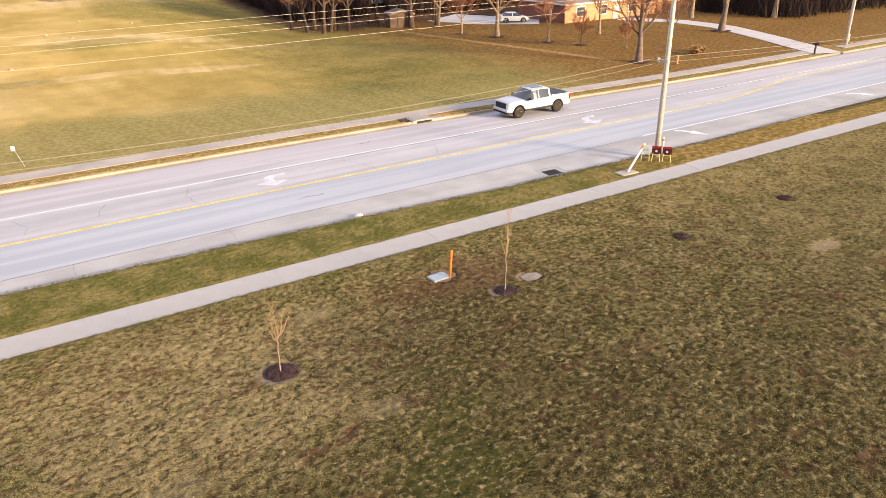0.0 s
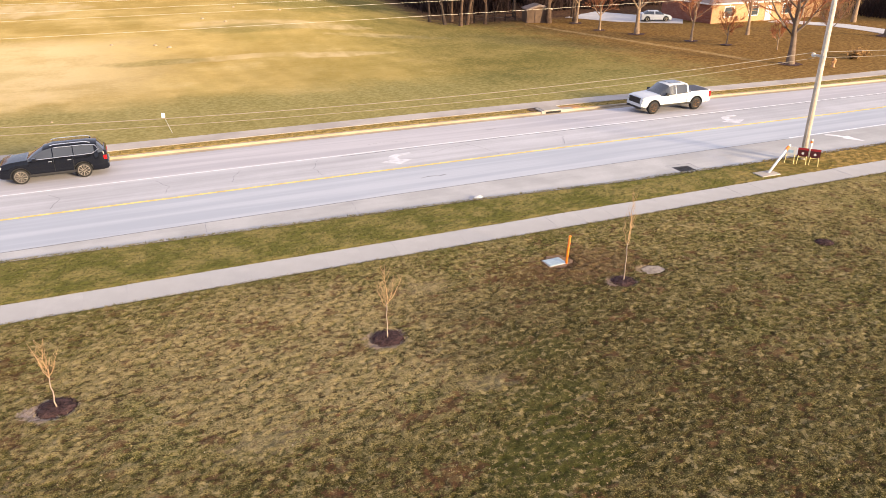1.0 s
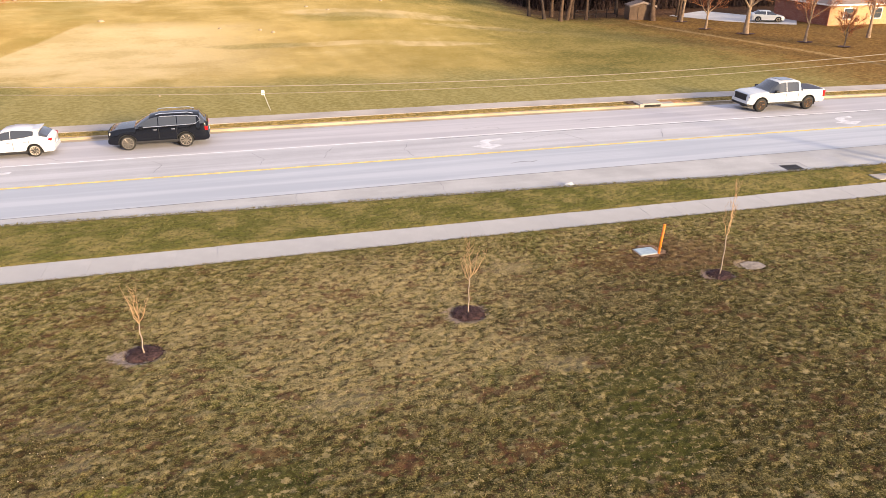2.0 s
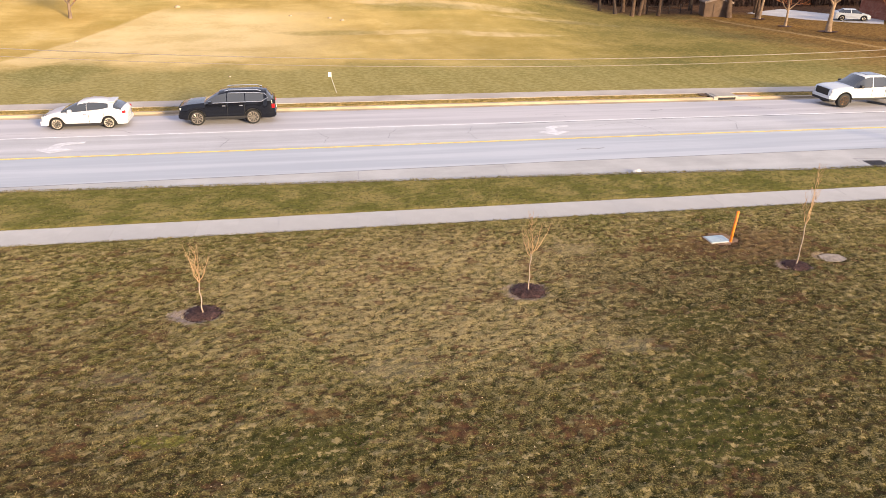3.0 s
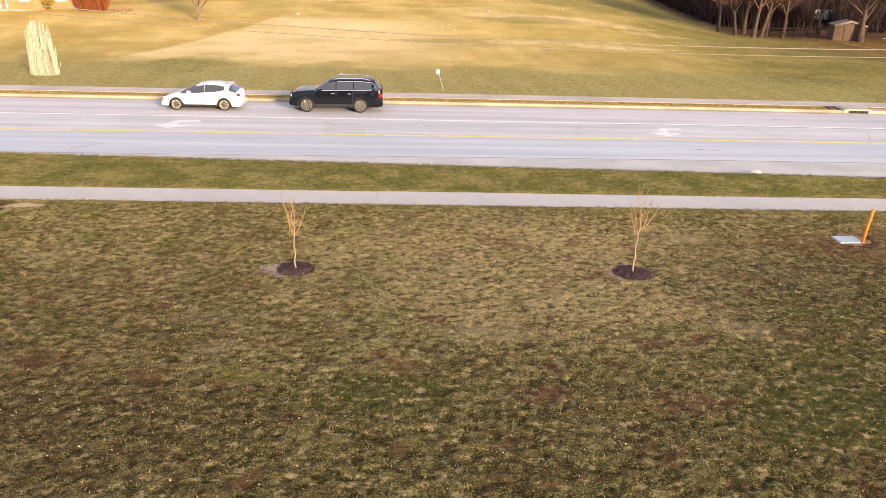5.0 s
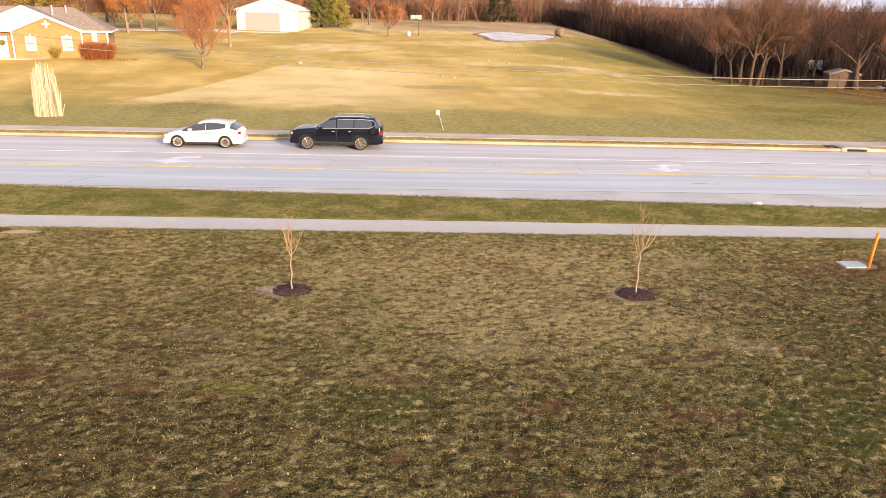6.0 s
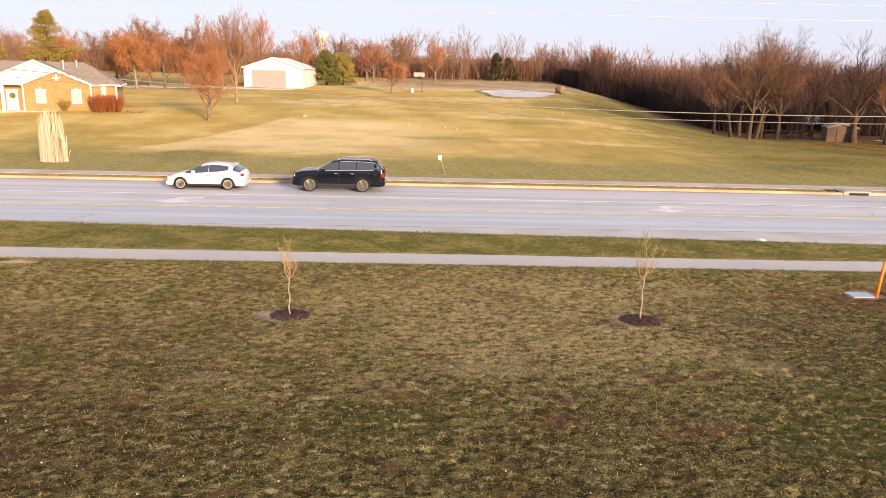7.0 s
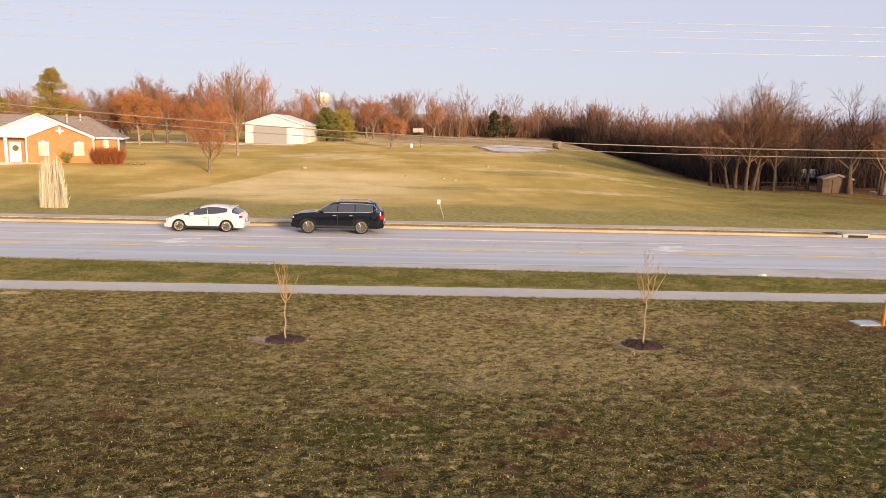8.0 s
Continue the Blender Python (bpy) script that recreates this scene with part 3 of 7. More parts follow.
for k, (pts, w) in enumerate((
    ([(-22.6, 7.5), (-22.1, 8.3), (-21.6, 8.7), (-22.3, 8.9)], 0.06),
    ([(12.9, 11.6), (12.6, 12.9), (11.9, 14.4)], 0.04),
    ([(12.0, 14.2), (10.6, 14.0), (9.2, 13.4)], 0.035),
    ([(6.2, 16.6), (7.6, 16.8), (8.6, 16.4), (8.6, 16.0)], 0.03),
    ([(-6.0, 12.2), (-5.8, 13.2), (-6.4, 14.4)], 0.03),
    ([(-2.6, 12.6), (-2.3, 13.8), (-1.9, 14.5)], 0.03),
    ([(-11.4, 12.0), (-11.0, 13.4), (-11.6, 14.2)], 0.03),
    ([(-17.8, 16.4), (-16.9, 16.0), (-16.3, 15.4)], 0.035),
    ([(-25.0, 15.8), (-22.5, 15.9), (-19.6, 15.7)], 0.03),
    ([(2.2, 11.8), (2.0, 13.2), (2.5, 14.6)], 0.028),
    ([(17.6, 12.0), (18.4, 13.6), (17.9, 14.6)], 0.03),
    ([(20.0, 17.4), (22.6, 16.4), (25.5, 15.2)], 0.03),
    ([(-4.6, 6.0), (-4.5, 7.2)], 0.02),
    ([(2.4, 5.4), (2.5, 7.2)], 0.018),
    ([(7.0, 9.2), (7.6, 9.4), (8.1, 9.2), (8.5, 9.35)], 0.09),
    ([(14.4, 16.9), (14.8, 16.8), (15.3, 17.0)], 0.07),
    ([(-31.0, 12.2), (-30.4, 14.2)], 0.03),
)):
    crack(pts, w * 0.5, k)

# ---- sidewalk of single slabs ----
walk_base = strip("pavement_near", lambda x: 0.0, lambda x: 1.58, 0.006, M_APRON, -400, 400, 20, "pale concrete sidewalk of square slabs", "sidewalk", thick=0.1)
bm = boxes((0.002, 1.518, 0.0, 1.58, -0.03, 0.012))
slab_mesh = bpy.data.meshes.new("slab")
bm.to_mesh(slab_mesh)
bm.free()
slab_mesh.materials.append(M_WALK)
rnd = random.Random(4)
for k in range(-30, 48):
    s = new("slab", slab_mesh)
    s.parent = walk_base
    s.matrix_basis = pose(k * 1.52 - 0.4, rnd.uniform(-0.008, 0.008), rnd.uniform(-0.004, 0.004), rnd.uniform(-0.15, 0.15), 0, 0)
bm = boxes(*[(k * 1.52 - 0.4 + 0.006, k * 1.52 + 1.114, 0, 1.58, -0.03, 0.011) for k in [*range(-200, -30), *range(48, 200)]])
rest = part("slabs", bm, M_WALK, walk_base)
rest["kind"] = "stuff"


# ---- trees ----
M_BARK = simple("grey_brown_bark", (0.17, 0.125, 0.095), 0.9, vary=0.35, scale=2.5, bump=0.6, dist=0.03)
M_BARK_PALE = simple("pale_tan_bark", (0.26, 0.185, 0.125), 0.9, vary=0.35, scale=2.5, bump=0.5, dist=0.03)
M_BARK_WOOD = simple("brown_wood_bark", (0.088, 0.056, 0.038), 0.9, vary=0.45, scale=2.2, bump=0.6, dist=0.03)
M_BARK_DARK = simple("dark_bark", (0.048, 0.034, 0.028), 0.9, vary=0.4, scale=2.0, bump=0.6, dist=0.03)


def leafy(name, a, b, c=None):
    m = Mat(name, 0.85)
    r = m.island()
    col = m.mix(r, a, b)
    if c:
        col = m.mix(m.math("MULTIPLY", m.band(m.noise(0.5), 0.45, 0.7), 0.7), col, c)
    m.color(col)
    return m.m


M_TWIG = leafy("reddish_twigs", (0.17, 0.085, 0.048), (0.31, 0.165, 0.092))
M_TWIG_RED = leafy("rust_red_twigs", (0.25, 0.094, 0.044), (0.42, 0.178, 0.082))
M_TWIG_WOOD = leafy("russet_twigs", (0.10, 0.052, 0.038), (0.25, 0.135, 0.088), (0.30, 0.13, 0.07))
M_TWIG_DARK = leafy("dark_wood_twigs", (0.038, 0.022, 0.019), (0.10, 0.054, 0.041), (0.15, 0.066, 0.038))
M_PINE_GOLD = leafy("golden_pine_needles", (0.13, 0.10, 0.022), (0.33, 0.225, 0.055), (0.10, 0.08, 0.02))
M_SAPTWIG = leafy("tan_sapling_twigs", (0.37, 0.235, 0.12), (0.54, 0.36, 0.195))
M_RUSTLEAF = leafy("rust_oak_leaves", (0.25, 0.092, 0.034), (0.40, 0.172, 0.058), (0.21, 0.10, 0.045))
M_PINE = leafy("yellow_green_needles", (0.15, 0.12, 0.025), (0.33, 0.25, 0.06), (0.10, 0.09, 0.02))
M_CEDAR = leafy("dark_cedar_needles", (0.055, 0.060, 0.018), (0.20, 0.175, 0.042), (0.07, 0.07, 0.022))
M_CEDAR_DARK = leafy("blackish_cedar_needles", (0.022, 0.022, 0.012), (0.075, 0.058, 0.024))
M_STRAW = leafy("pale_straw", (0.41, 0.355, 0.265), (0.58, 0.52, 0.405))
# near-black, since the wood's deep shade is put into the brush colour
M_BRUSH = leafy("shade_dark_brush", (0.018, 0.011, 0.010), (0.048, 0.025, 0.021))
M_BUSH_RUST = leafy("rust_red_bush_twigs", (0.17, 0.045, 0.016), (0.34, 0.115, 0.04))


def grow(rnd, h, r0, clear=0.3, limbs=7, fork=0.6, droop=0.0, lift=0.16, levels=3, kids=(5, 4, 3), lean=0.0, spread=1.0, reach=1.0):
    """Limbs of a bare tree as lists of (points, radii, level)."""
    out = []

    def limb(p, d, length, r, lvl):
        k = 4 if lvl == 0 else 3 if lvl == 1 else 2
        pts, rad = [p], [r]
        for i in range(k):
            bend = Vector((rnd.gauss(0, 1), rnd.gauss(0, 1), rnd.gauss(0, 0.6))) * (0.05 if lvl == 0 else 0.10)
            up = Vector((0, 0, lift if lvl else 0.0)) - Vector((0, 0, droop if lvl > 1 else 0))
            d = (d + bend + up).normalized()
            p = p + d * length / k
            pts.append(p)
            rad.append(r * (1 - (i + 1) / k * (0.72 if lvl else 0.7)))
        out.append((pts, rad, lvl))
        if lvl >= levels:
            return
        n = limbs if lvl == 0 else kids[min(lvl - 1, 2)]
        for i in range(n):
            f = clear + (1 - clear) * (i + rnd.random()) / n if lvl == 0 else 0.25 + 0.75 * (i + rnd.random()) / n
            q = min(f * k, k - 1e-3)
            a = int(q)
            s = pts[a].lerp(pts[a + 1], q - a)
            turn = rnd.uniform(0, 2 * math.pi) if lvl else i * 2.4 + rnd.uniform(-0.4, 0.4)
            side = (pts[a + 1] - pts[a]).normalized()
            u = side.orthogonal().normalized()
            v = side.cross(u)
            out_dir = (math.cos(turn) * u + math.sin(turn) * v) * fork * spread * rnd.uniform(0.7, 1.25) + side * (1.0 if lvl else 0.75)
            limb(s, out_dir.normalized(), length * (0.62 if lvl == 0 else 0.55) * rnd.uniform(0.7, 1.15) * (reach * (1.15 - 0.5 * f) if lvl == 0 else 1), (rad[a] * 0.55), lvl + 1)

    limb(Vector((0, 0, -0.15)), Vector((lean, 0, 1)).normalized(), h * 0.72, r0, 0)
    return out


def skin(limbs, lo, hi, thin=0.0, flat=9):
    """Tubes for the limbs of the levels lo to hi, as arrays of vertices and quads; from the level flat on, thin ribbons."""
    V, F = [], []
    for pts, rad, lvl in limbs:
        if not lo <= lvl <= hi:
            continue
        if lvl >= flat:
            a, b, i = pts[0], pts[-1], len(V)
            u = (b - a).orthogonal().normalized()
            u = (u * math.cos(i) + (b - a).normalized().cross(u) * math.sin(i)) * thin
            V += [a - u, a + u, b + u * 0.4, b - u * 0.4]
            F.append((i, i + 1, i + 2, i + 3))
            continue
        n = 7 if lvl == 0 else 5 if lvl == 1 else 3
        base = len(V)
        for k, p in enumerate(pts):
            t = (pts[min(k + 1, len(pts) - 1)] - pts[max(k - 1, 0)]).normalized()
            u = t.orthogonal().normalized()
            v = t.cross(u)
            r = max(rad[k], thin)
            flare = 1.35 if lvl == 0 and k == 0 else 1.0
            for i in range(n):
                a = 2 * math.pi * i / n
                V.append(p + r * flare * (math.cos(a) * u + math.sin(a) * v))
        for k in range(len(pts) - 1):
            for i in range(n):
                a, b = base + k * n + i, base + k * n + (i + 1) % n
                F.append((a, b, b + n, a + n))
    return np.array(V, np.float32).reshape(-1, 3), np.array(F, np.int32).reshape(-1, 4)


def leaves(rnd, spots, n, size, jitter):
    """Small leaf clumps round the given spots."""
    V, F = [], []
    for k in range(n):
        p = spots[rnd.randrange(len(spots))] + Vector((rnd.gauss(0, jitter), rnd.gauss(0, jitter), rnd.gauss(0, jitter)))
        a, b = Vector((rnd.gauss(0, 1), rnd.gauss(0, 1), rnd.gauss(0, 1))).normalized(), None
        b = a.orthogonal().normalized()
        s = size * rnd.uniform(0.5, 1.3)
        i = len(V)
        V += [p - a * s, p + b * s * 0.5, p + a * s, p - b * s * 0.5]
        F.append((i, i + 1, i + 2, i + 3))
    return np.array(V, np.float32), np.array(F, np.int32)


def bare_tree(name, seed, h, r, label, at, bark=None, twig=None, thin=0.012, group="", **kw):
    rnd = random.Random(seed)
    kw.setdefault("levels", 4)
    limbs = grow(rnd, h, r, **kw)
    x, y = at
    e = empty(name, pose(x, y, height(x, y)), label, "tree", group)
    quads("trunk", *skin(limbs, 0, 1), bark or M_BARK, e, smooth=True)
    quads("crown", *skin(limbs, 2, 9, thin, 3), twig or M_TWIG, e)
    return e, limbs


def leaf_tree(name, seed, h, r, label, at, leaf, n, size, jitter, bark=None, group="", **kw):
    rnd = random.Random(seed)
    limbs = grow(rnd, h, r, **kw)
    x, y = at
    e = empty(name, pose(x, y, height(x, y)), label, "tree", group)
    quads("trunk", *skin(limbs, 0, 2), bark or M_BARK, e, smooth=True)
    spots = [p for pts, _, lvl in limbs if lvl >= 2 and rnd.random() < 0.6 for p in pts[1:]]
    quads("twig", *skin(limbs, 3, 9, 0.012, 3), M_TWIG_RED, e)
    quads("crown", *leaves(rnd, spots, n, size, jitter), leaf, e)
    return e


def conifer(name, seed, h, w, label, at, leaf, n, size, tiers=90, inner=0.35, taper=0.62):
    """An evergreen of tiers of drooping sprays round a stem."""
    rnd = random.Random(seed)
    x, y = at
    e = empty(name, pose(x, y, height(x, y)), label, "tree")
    limbs = [([Vector((0, 0, -0.1)), Vector((0, 0, h * 0.5)), Vector((0, 0, h * 0.97))], [0.22, 0.14, 0.02], 0)]
    spots = []
    for k in range(tiers):
        f = rnd.uniform(0.04, 0.97)
        z = h * f
        a = rnd.uniform(0, 6.283)
        reach = w / 2 * (1 - f) ** taper * rnd.uniform(0.65, 1.15) + 0.15
        tip = Vector((math.cos(a) * reach, math.sin(a) * reach, z + reach * rnd.uniform(-0.05, 0.35)))
        root = Vector((0, 0, z))
        limbs.append(([root, root.lerp(tip, 0.5) + Vector((0, 0, 0.1)), tip], [0.05, 0.03, 0.01], 1))
        for i in range(6):
            spots.append(root.lerp(tip, inner + (1 - inner) * i / 5))
    quads("trunk", *skin(limbs, 0, 1), M_BARK_DARK, e)
    quads("crown", *leaves(rnd, spots, n, size, 0.10 + 0.010 * w), leaf, e)
    return e


# saplings with mulch beds on the lawn
M_TRUNKSAP = simple("pale_sapling_bark", (0.30, 0.235, 0.19), 0.85, vary=0.3, scale=20)


def mulch_bed(x, y, r, seed, label):
    """A low heap of bark mulch with a ragged rim."""
    rnd = random.Random(seed)
    bm = bmesh.new()
    rings, n = [], 28
    wob = [rnd.uniform(0.86, 1.14) for _ in range(n)]
    for f, z in ((0.0, 0.05), (0.35, 0.075), (0.7, 0.065), (0.92, 0.03), (1.0, -0.03)):
        rings.append([bm.verts.new((f * r * wob[i] * math.cos(2 * math.pi * i / n), f * r * 0.95 * wob[i] * math.sin(2 * math.pi * i / n), z + rnd.uniform(-0.012, 0.012))) for i in range(n)] if f else [bm.verts.new((0, 0, z))])
    for i in range(n):
        bm.faces.new((rings[0][0], rings[1][i], rings[1][(i + 1) % n]))
    for a, b in zip(rings[1:], rings[2:]):
        for i in range(n):
            bm.faces.new((a[i], b[i], b[(i + 1) % n], a[(i + 1) % n]))
    e = empty("mulch_bed", pose(x, y, height(x, y) + 0.02), label, "mulch bed", "mulch beds on the lawn")
    part("mound", bm, M_MULCH, e, smooth=True)
    V, F = [], []
    for k in range(420):
        a, d = rnd.uniform(0, 6.283), r * math.sqrt(rnd.random()) * 1.08
        px, py, pz = d * math.cos(a), d * math.sin(a) * 0.95, 0.07 * (1 - (d / r) ** 3) + 0.01
        t, s = rnd.uniform(0, 6.283), rnd.uniform(0.02, 0.055)
        ux, uy = math.cos(t) * s, math.sin(t) * s
        i = len(V)
        V += [(px - ux, py - uy, pz), (px + uy * 0.4, py - ux * 0.4, pz + 0.01), (px + ux, py + uy, pz + rnd.uniform(0, 0.04)), (px - uy * 0.4, py + ux * 0.4, pz + 0.012)]
        F.append((i, i + 1, i + 2, i + 3))
    chips = quads("bark_cover", V, F, M_MULCH, e)
    chips["kind"] = "stuff"
    return e


def sapling(x, y, h, seed, fork_z, branches, label):
    """A young tree: a kinked stem and leader, a few long open branches (angle, reach, rise) and fine twigs."""
    rnd = random.Random(seed)
    e = empty("sapling", pose(x, y, height(x, y)), label, "sapling", "saplings on the lawn")
    stem = [Vector((0.018 * math.sin(k * 1.9 + seed), 0.018 * math.cos(k * 1.3 + seed), -0.05 + fork_z * k / 7)) for k in range(8)]
    part("trunk", tube(bmesh.new(), stem, [0.036, 0.024, 0.021, 0.020, 0.019, 0.018, 0.018, 0.017], 8), M_TRUNKSAP, e, smooth=True)
    limbs, fine = [], []

    def whips(pts, count, reach):
        for _ in range(count):
            f = rnd.uniform(0.25, 1.0) * (len(pts) - 1)
            i = min(int(f), len(pts) - 2)
            q, t = pts[i].lerp(pts[i + 1], f - i), rnd.uniform(0, 6.283)
            n = reach * rnd.uniform(0.5, 1.2)
            fine.append(([q, q + Vector((math.cos(t) * n * 0.38, math.sin(t) * n * 0.38, n * 0.5)), q + Vector((math.cos(t) * n * 0.5, math.sin(t) * n * 0.5, n))], [0.006, 0.0045, 0.0025], 3))

    leader = [stem[-1]]
    for k in range(1, 8):
        leader.append(Vector((rnd.gauss(0, 0.028), rnd.gauss(0, 0.028), fork_z + (h - fork_z) * k / 7)))
    limbs.append((leader, [0.017, 0.015, 0.013, 0.011, 0.009, 0.007, 0.005, 0.003], 2))
    whips(leader, 22, 0.30)
    for a, reach, rise in branches:
        s = stem[-1] + Vector((0, 0, rnd.uniform(-0.12, 0.08)))
        pts = [s]
        for k in range(1, 6):
            f = k / 5
            out = reach * f ** 0.75
            pts.append(s + Vector((math.cos(a) * out + rnd.gauss(0, 0.016), math.sin(a) * out + rnd.gauss(0, 0.016), rise * f ** 1.15)))
        limbs.append((pts, [0.016, 0.014, 0.012, 0.009, 0.006, 0.003], 2))
        whips(pts, 9, 0.24)
    quads("branches", *skin(limbs, 2, 2, 0.003), M_SAPTWIG, e, "kinked tan branches", smooth=True)
    crown = quads("crown", *skin(fine, 3, 3, 0.0025), M_SAPTWIG, e)
    crown["kind"] = "stuff"
    return e


for k, (x, y, r) in enumerate(((-9.95, -6.12, 0.52), (0.0, -6.15, 0.55), (9.7, -5.62, 0.45), (19.75, -5.88, 0.36), (28.25, -5.45, 0.40))):
    mulch_bed(x, y, r, 30 + k, ("dark bark mulch bed with a rim of pale dead turf", "dark bark mulch bed round a sapling on the lawn", "small dark mulch bed round a thin sapling", "small bare dark mulch bed on the lawn", "bare dark mulch bed on the far lawn")[k])
sapling(-9.95, -6.12, 2.15, 1, 1.10, ((2.9, 0.30, 1.15), (0.4, 0.34, 0.75), (4.4, 0.22, 0.6), (1.6, 0.2, 0.7)), "thin kinked bare sapling with a short tan crown")
sapling(0.0, -6.15, 2.55, 2, 1.38, ((0.1, 0.56, 0.82), (3.0, 0.30, 0.80), (4.6, 0.34, 0.7), (1.7, 0.40, 0.75), (5.5, 0.3, 0.9)), "bare sapling with open upswept tan branches")
sapling(9.7, -5.62, 3.7, 5, 1.7, ((0.6, 0.24, 1.3), (2.7, 0.22, 1.1), (4.7, 0.2, 1.2)), "tall thin bare sapling with sparse tan twigs")

# ---- turf blades, litter ----
rng = np.random.default_rng(7)


BEDS = ((-9.95, -6.12, 0.52), (0, -6.15, 0.55), (9.7, -5.62, 0.44), (19.75, -5.88, 0.38), (28.25, -5.45, 0.42), (8.3, -3.05, 0.66), (11.4, -5.15, 0.45))


def hashed(i, j, k):
    """A steady random value for whole numbers."""
    v = np.sin(i * 127.1 + j * 311.7 + k * 74.7) * 43758.5453
    return v - np.floor(v)


def hummocks(x, y, cell, k):
    """Height, 0 to 1, of round tussocks of about the given size strewn without order."""
    u, v = x / cell, y / cell
    iu, iv = np.floor(u), np.floor(v)
    best = np.zeros_like(x)
    for di in (-1, 0, 1):
        for dj in (-1, 0, 1):
            ci, cj = iu + di, iv + dj
            px, py = ci + hashed(ci, cj, k), cj + hashed(ci, cj, k + 1)
            r = 0.45 + 0.55 * hashed(ci, cj, k + 2)
            d = np.hypot((u - px) / 1.15, v - py) / r
            best = np.maximum(best, np.clip(1 - d * d, 0, 1) * (0.45 + 0.55 * hashed(ci, cj, k + 3)))
    return best


def turf_tuft(x, y):
    """How far up the turf stands at a place, 0 to 1."""
    return np.clip(0.50 * hummocks(x, y, 0.24, 1) + 0.50 * hummocks(x + 7.3, y - 3.1, 0.115, 11) + 0.16 * hummocks(x, y, 0.9, 21), 0, 1)


def lawn_z(x, y):
    return np.where(y < -5, 0.045 * (-5 - y), 0.0)


def sod(name, label, x0, x1, lo, hi, step, amp):
    """The uneven skin of the turf between two edges, tussock by tussock."""
    xs = np.arange(x0, x1, step)
    a, b = np.array([lo(v) for v in xs]), np.array([hi(v) for v in xs])
    n = int(np.max(b - a) / step)
    f = np.linspace(0, 1, n + 1)
    X, Y = np.repeat(xs[:, None], n + 1, 1), a[:, None] + (b - a)[:, None] * f[None, :]
    X = X + step * 0.35 * (hashed(np.round(X / step), np.round(f * n)[None, :], 5) - 0.5)
    T = turf_tuft(X, Y)
    rim = np.clip(np.minimum(Y - a[:, None], b[:, None] - Y) / 0.12, 0, 1)
    for bx, by, br in BEDS:
        rim = np.minimum(rim, np.clip((np.hypot(X - bx, Y - by) - br * (0.78 + 0.42 * T)) / 0.1, -0.4, 1))
    Z = lawn_z(X, Y) + np.where(rim > 0, 0.008 + amp * T * rim, 0.1 * rim)
    i, j = np.meshgrid(np.arange(len(xs) - 1) * (n + 1), np.arange(n), indexing="ij")
    k = (i + j).ravel()
    F = np.stack([k, k + n + 1, k + n + 2, k + 1], 1)
    ob = quads(name, np.stack([X, Y, Z], -1).reshape(-1, 3), F, M_TURF, smooth=True, tuft=T.ravel())
    return tagged(ob, label, "turf", kind="stuff")


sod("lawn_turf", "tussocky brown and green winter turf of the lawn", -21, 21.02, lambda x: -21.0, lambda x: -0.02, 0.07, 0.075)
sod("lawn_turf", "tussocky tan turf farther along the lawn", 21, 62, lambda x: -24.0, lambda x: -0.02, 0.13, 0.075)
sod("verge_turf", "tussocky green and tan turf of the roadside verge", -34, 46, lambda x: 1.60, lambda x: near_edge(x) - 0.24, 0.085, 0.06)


def scatter_blades(name, label, count, area, edge=None, tall=(0.02, 0.065), wide=0.009, ramp=None, line=None, amp=0.0):
    """Tufts of three bent blades strewn over a stretch of turf, thickest on its tussocks, or along a line."""
    x = rng.uniform(area[0], area[1], count)
    y = rng.uniform(area[2], area[3], count)
    keep = np.ones(count, bool)
    for bx, by, br in BEDS:
        keep &= (x - bx) ** 2 + (y - by) ** 2 > br * br
    if edge is not None:
        keep &= y < edge(x)
    if ramp is not None:
        keep &= ramp * (x - rng.uniform(18, 24, count)) > 0
    if line is not None:
        y = y + np.array([line(v) for v in x])
    tuft = turf_tuft(x, y)
    keep &= rng.uniform(0, 0.55, count) < tuft + 0.12
    x, y, tuft = x[keep], y[keep], tuft[keep]
    z = lawn_z(x, y) + amp * tuft
    V, F, T, k0 = [], [], [], 0
    n = len(x)
    for b in range(3):
        a = rng.uniform(0, 2 * np.pi, n)
        h = rng.uniform(*tall, n) * (0.55 + 0.9 * tuft)
        lean = rng.uniform(0.4, 1.7, n) * h
        px, py = x + rng.normal(0, 0.02, n), y + rng.normal(0, 0.02, n)
        w = rng.uniform(0.65, 1.7, n) * wide
        t = rng.uniform(0, 2 * np.pi, n)
        ux, uy = np.cos(t) * w, np.sin(t) * w
        lx, ly = np.cos(a) * lean, np.sin(a) * lean
        blade = np.stack([np.stack([px - ux, py - uy, z - 0.03], 1), np.stack([px + ux, py + uy, z - 0.03], 1), np.stack([px + lx, py + ly, z + h * 1.1], 1)], 1)
        V.append(blade.reshape(-1, 3))
        F.append(np.arange(3 * n).reshape(-1, 3) + k0)
        T.append(np.repeat(np.clip(tuft + rng.normal(0.12, 0.12, n), 0, 1), 3))
        k0 += 3 * n
    return tagged(quads(name, np.concatenate(V), np.concatenate(F), M_BLADE, tuft=np.concatenate(T)), label, "grass", kind="stuff")


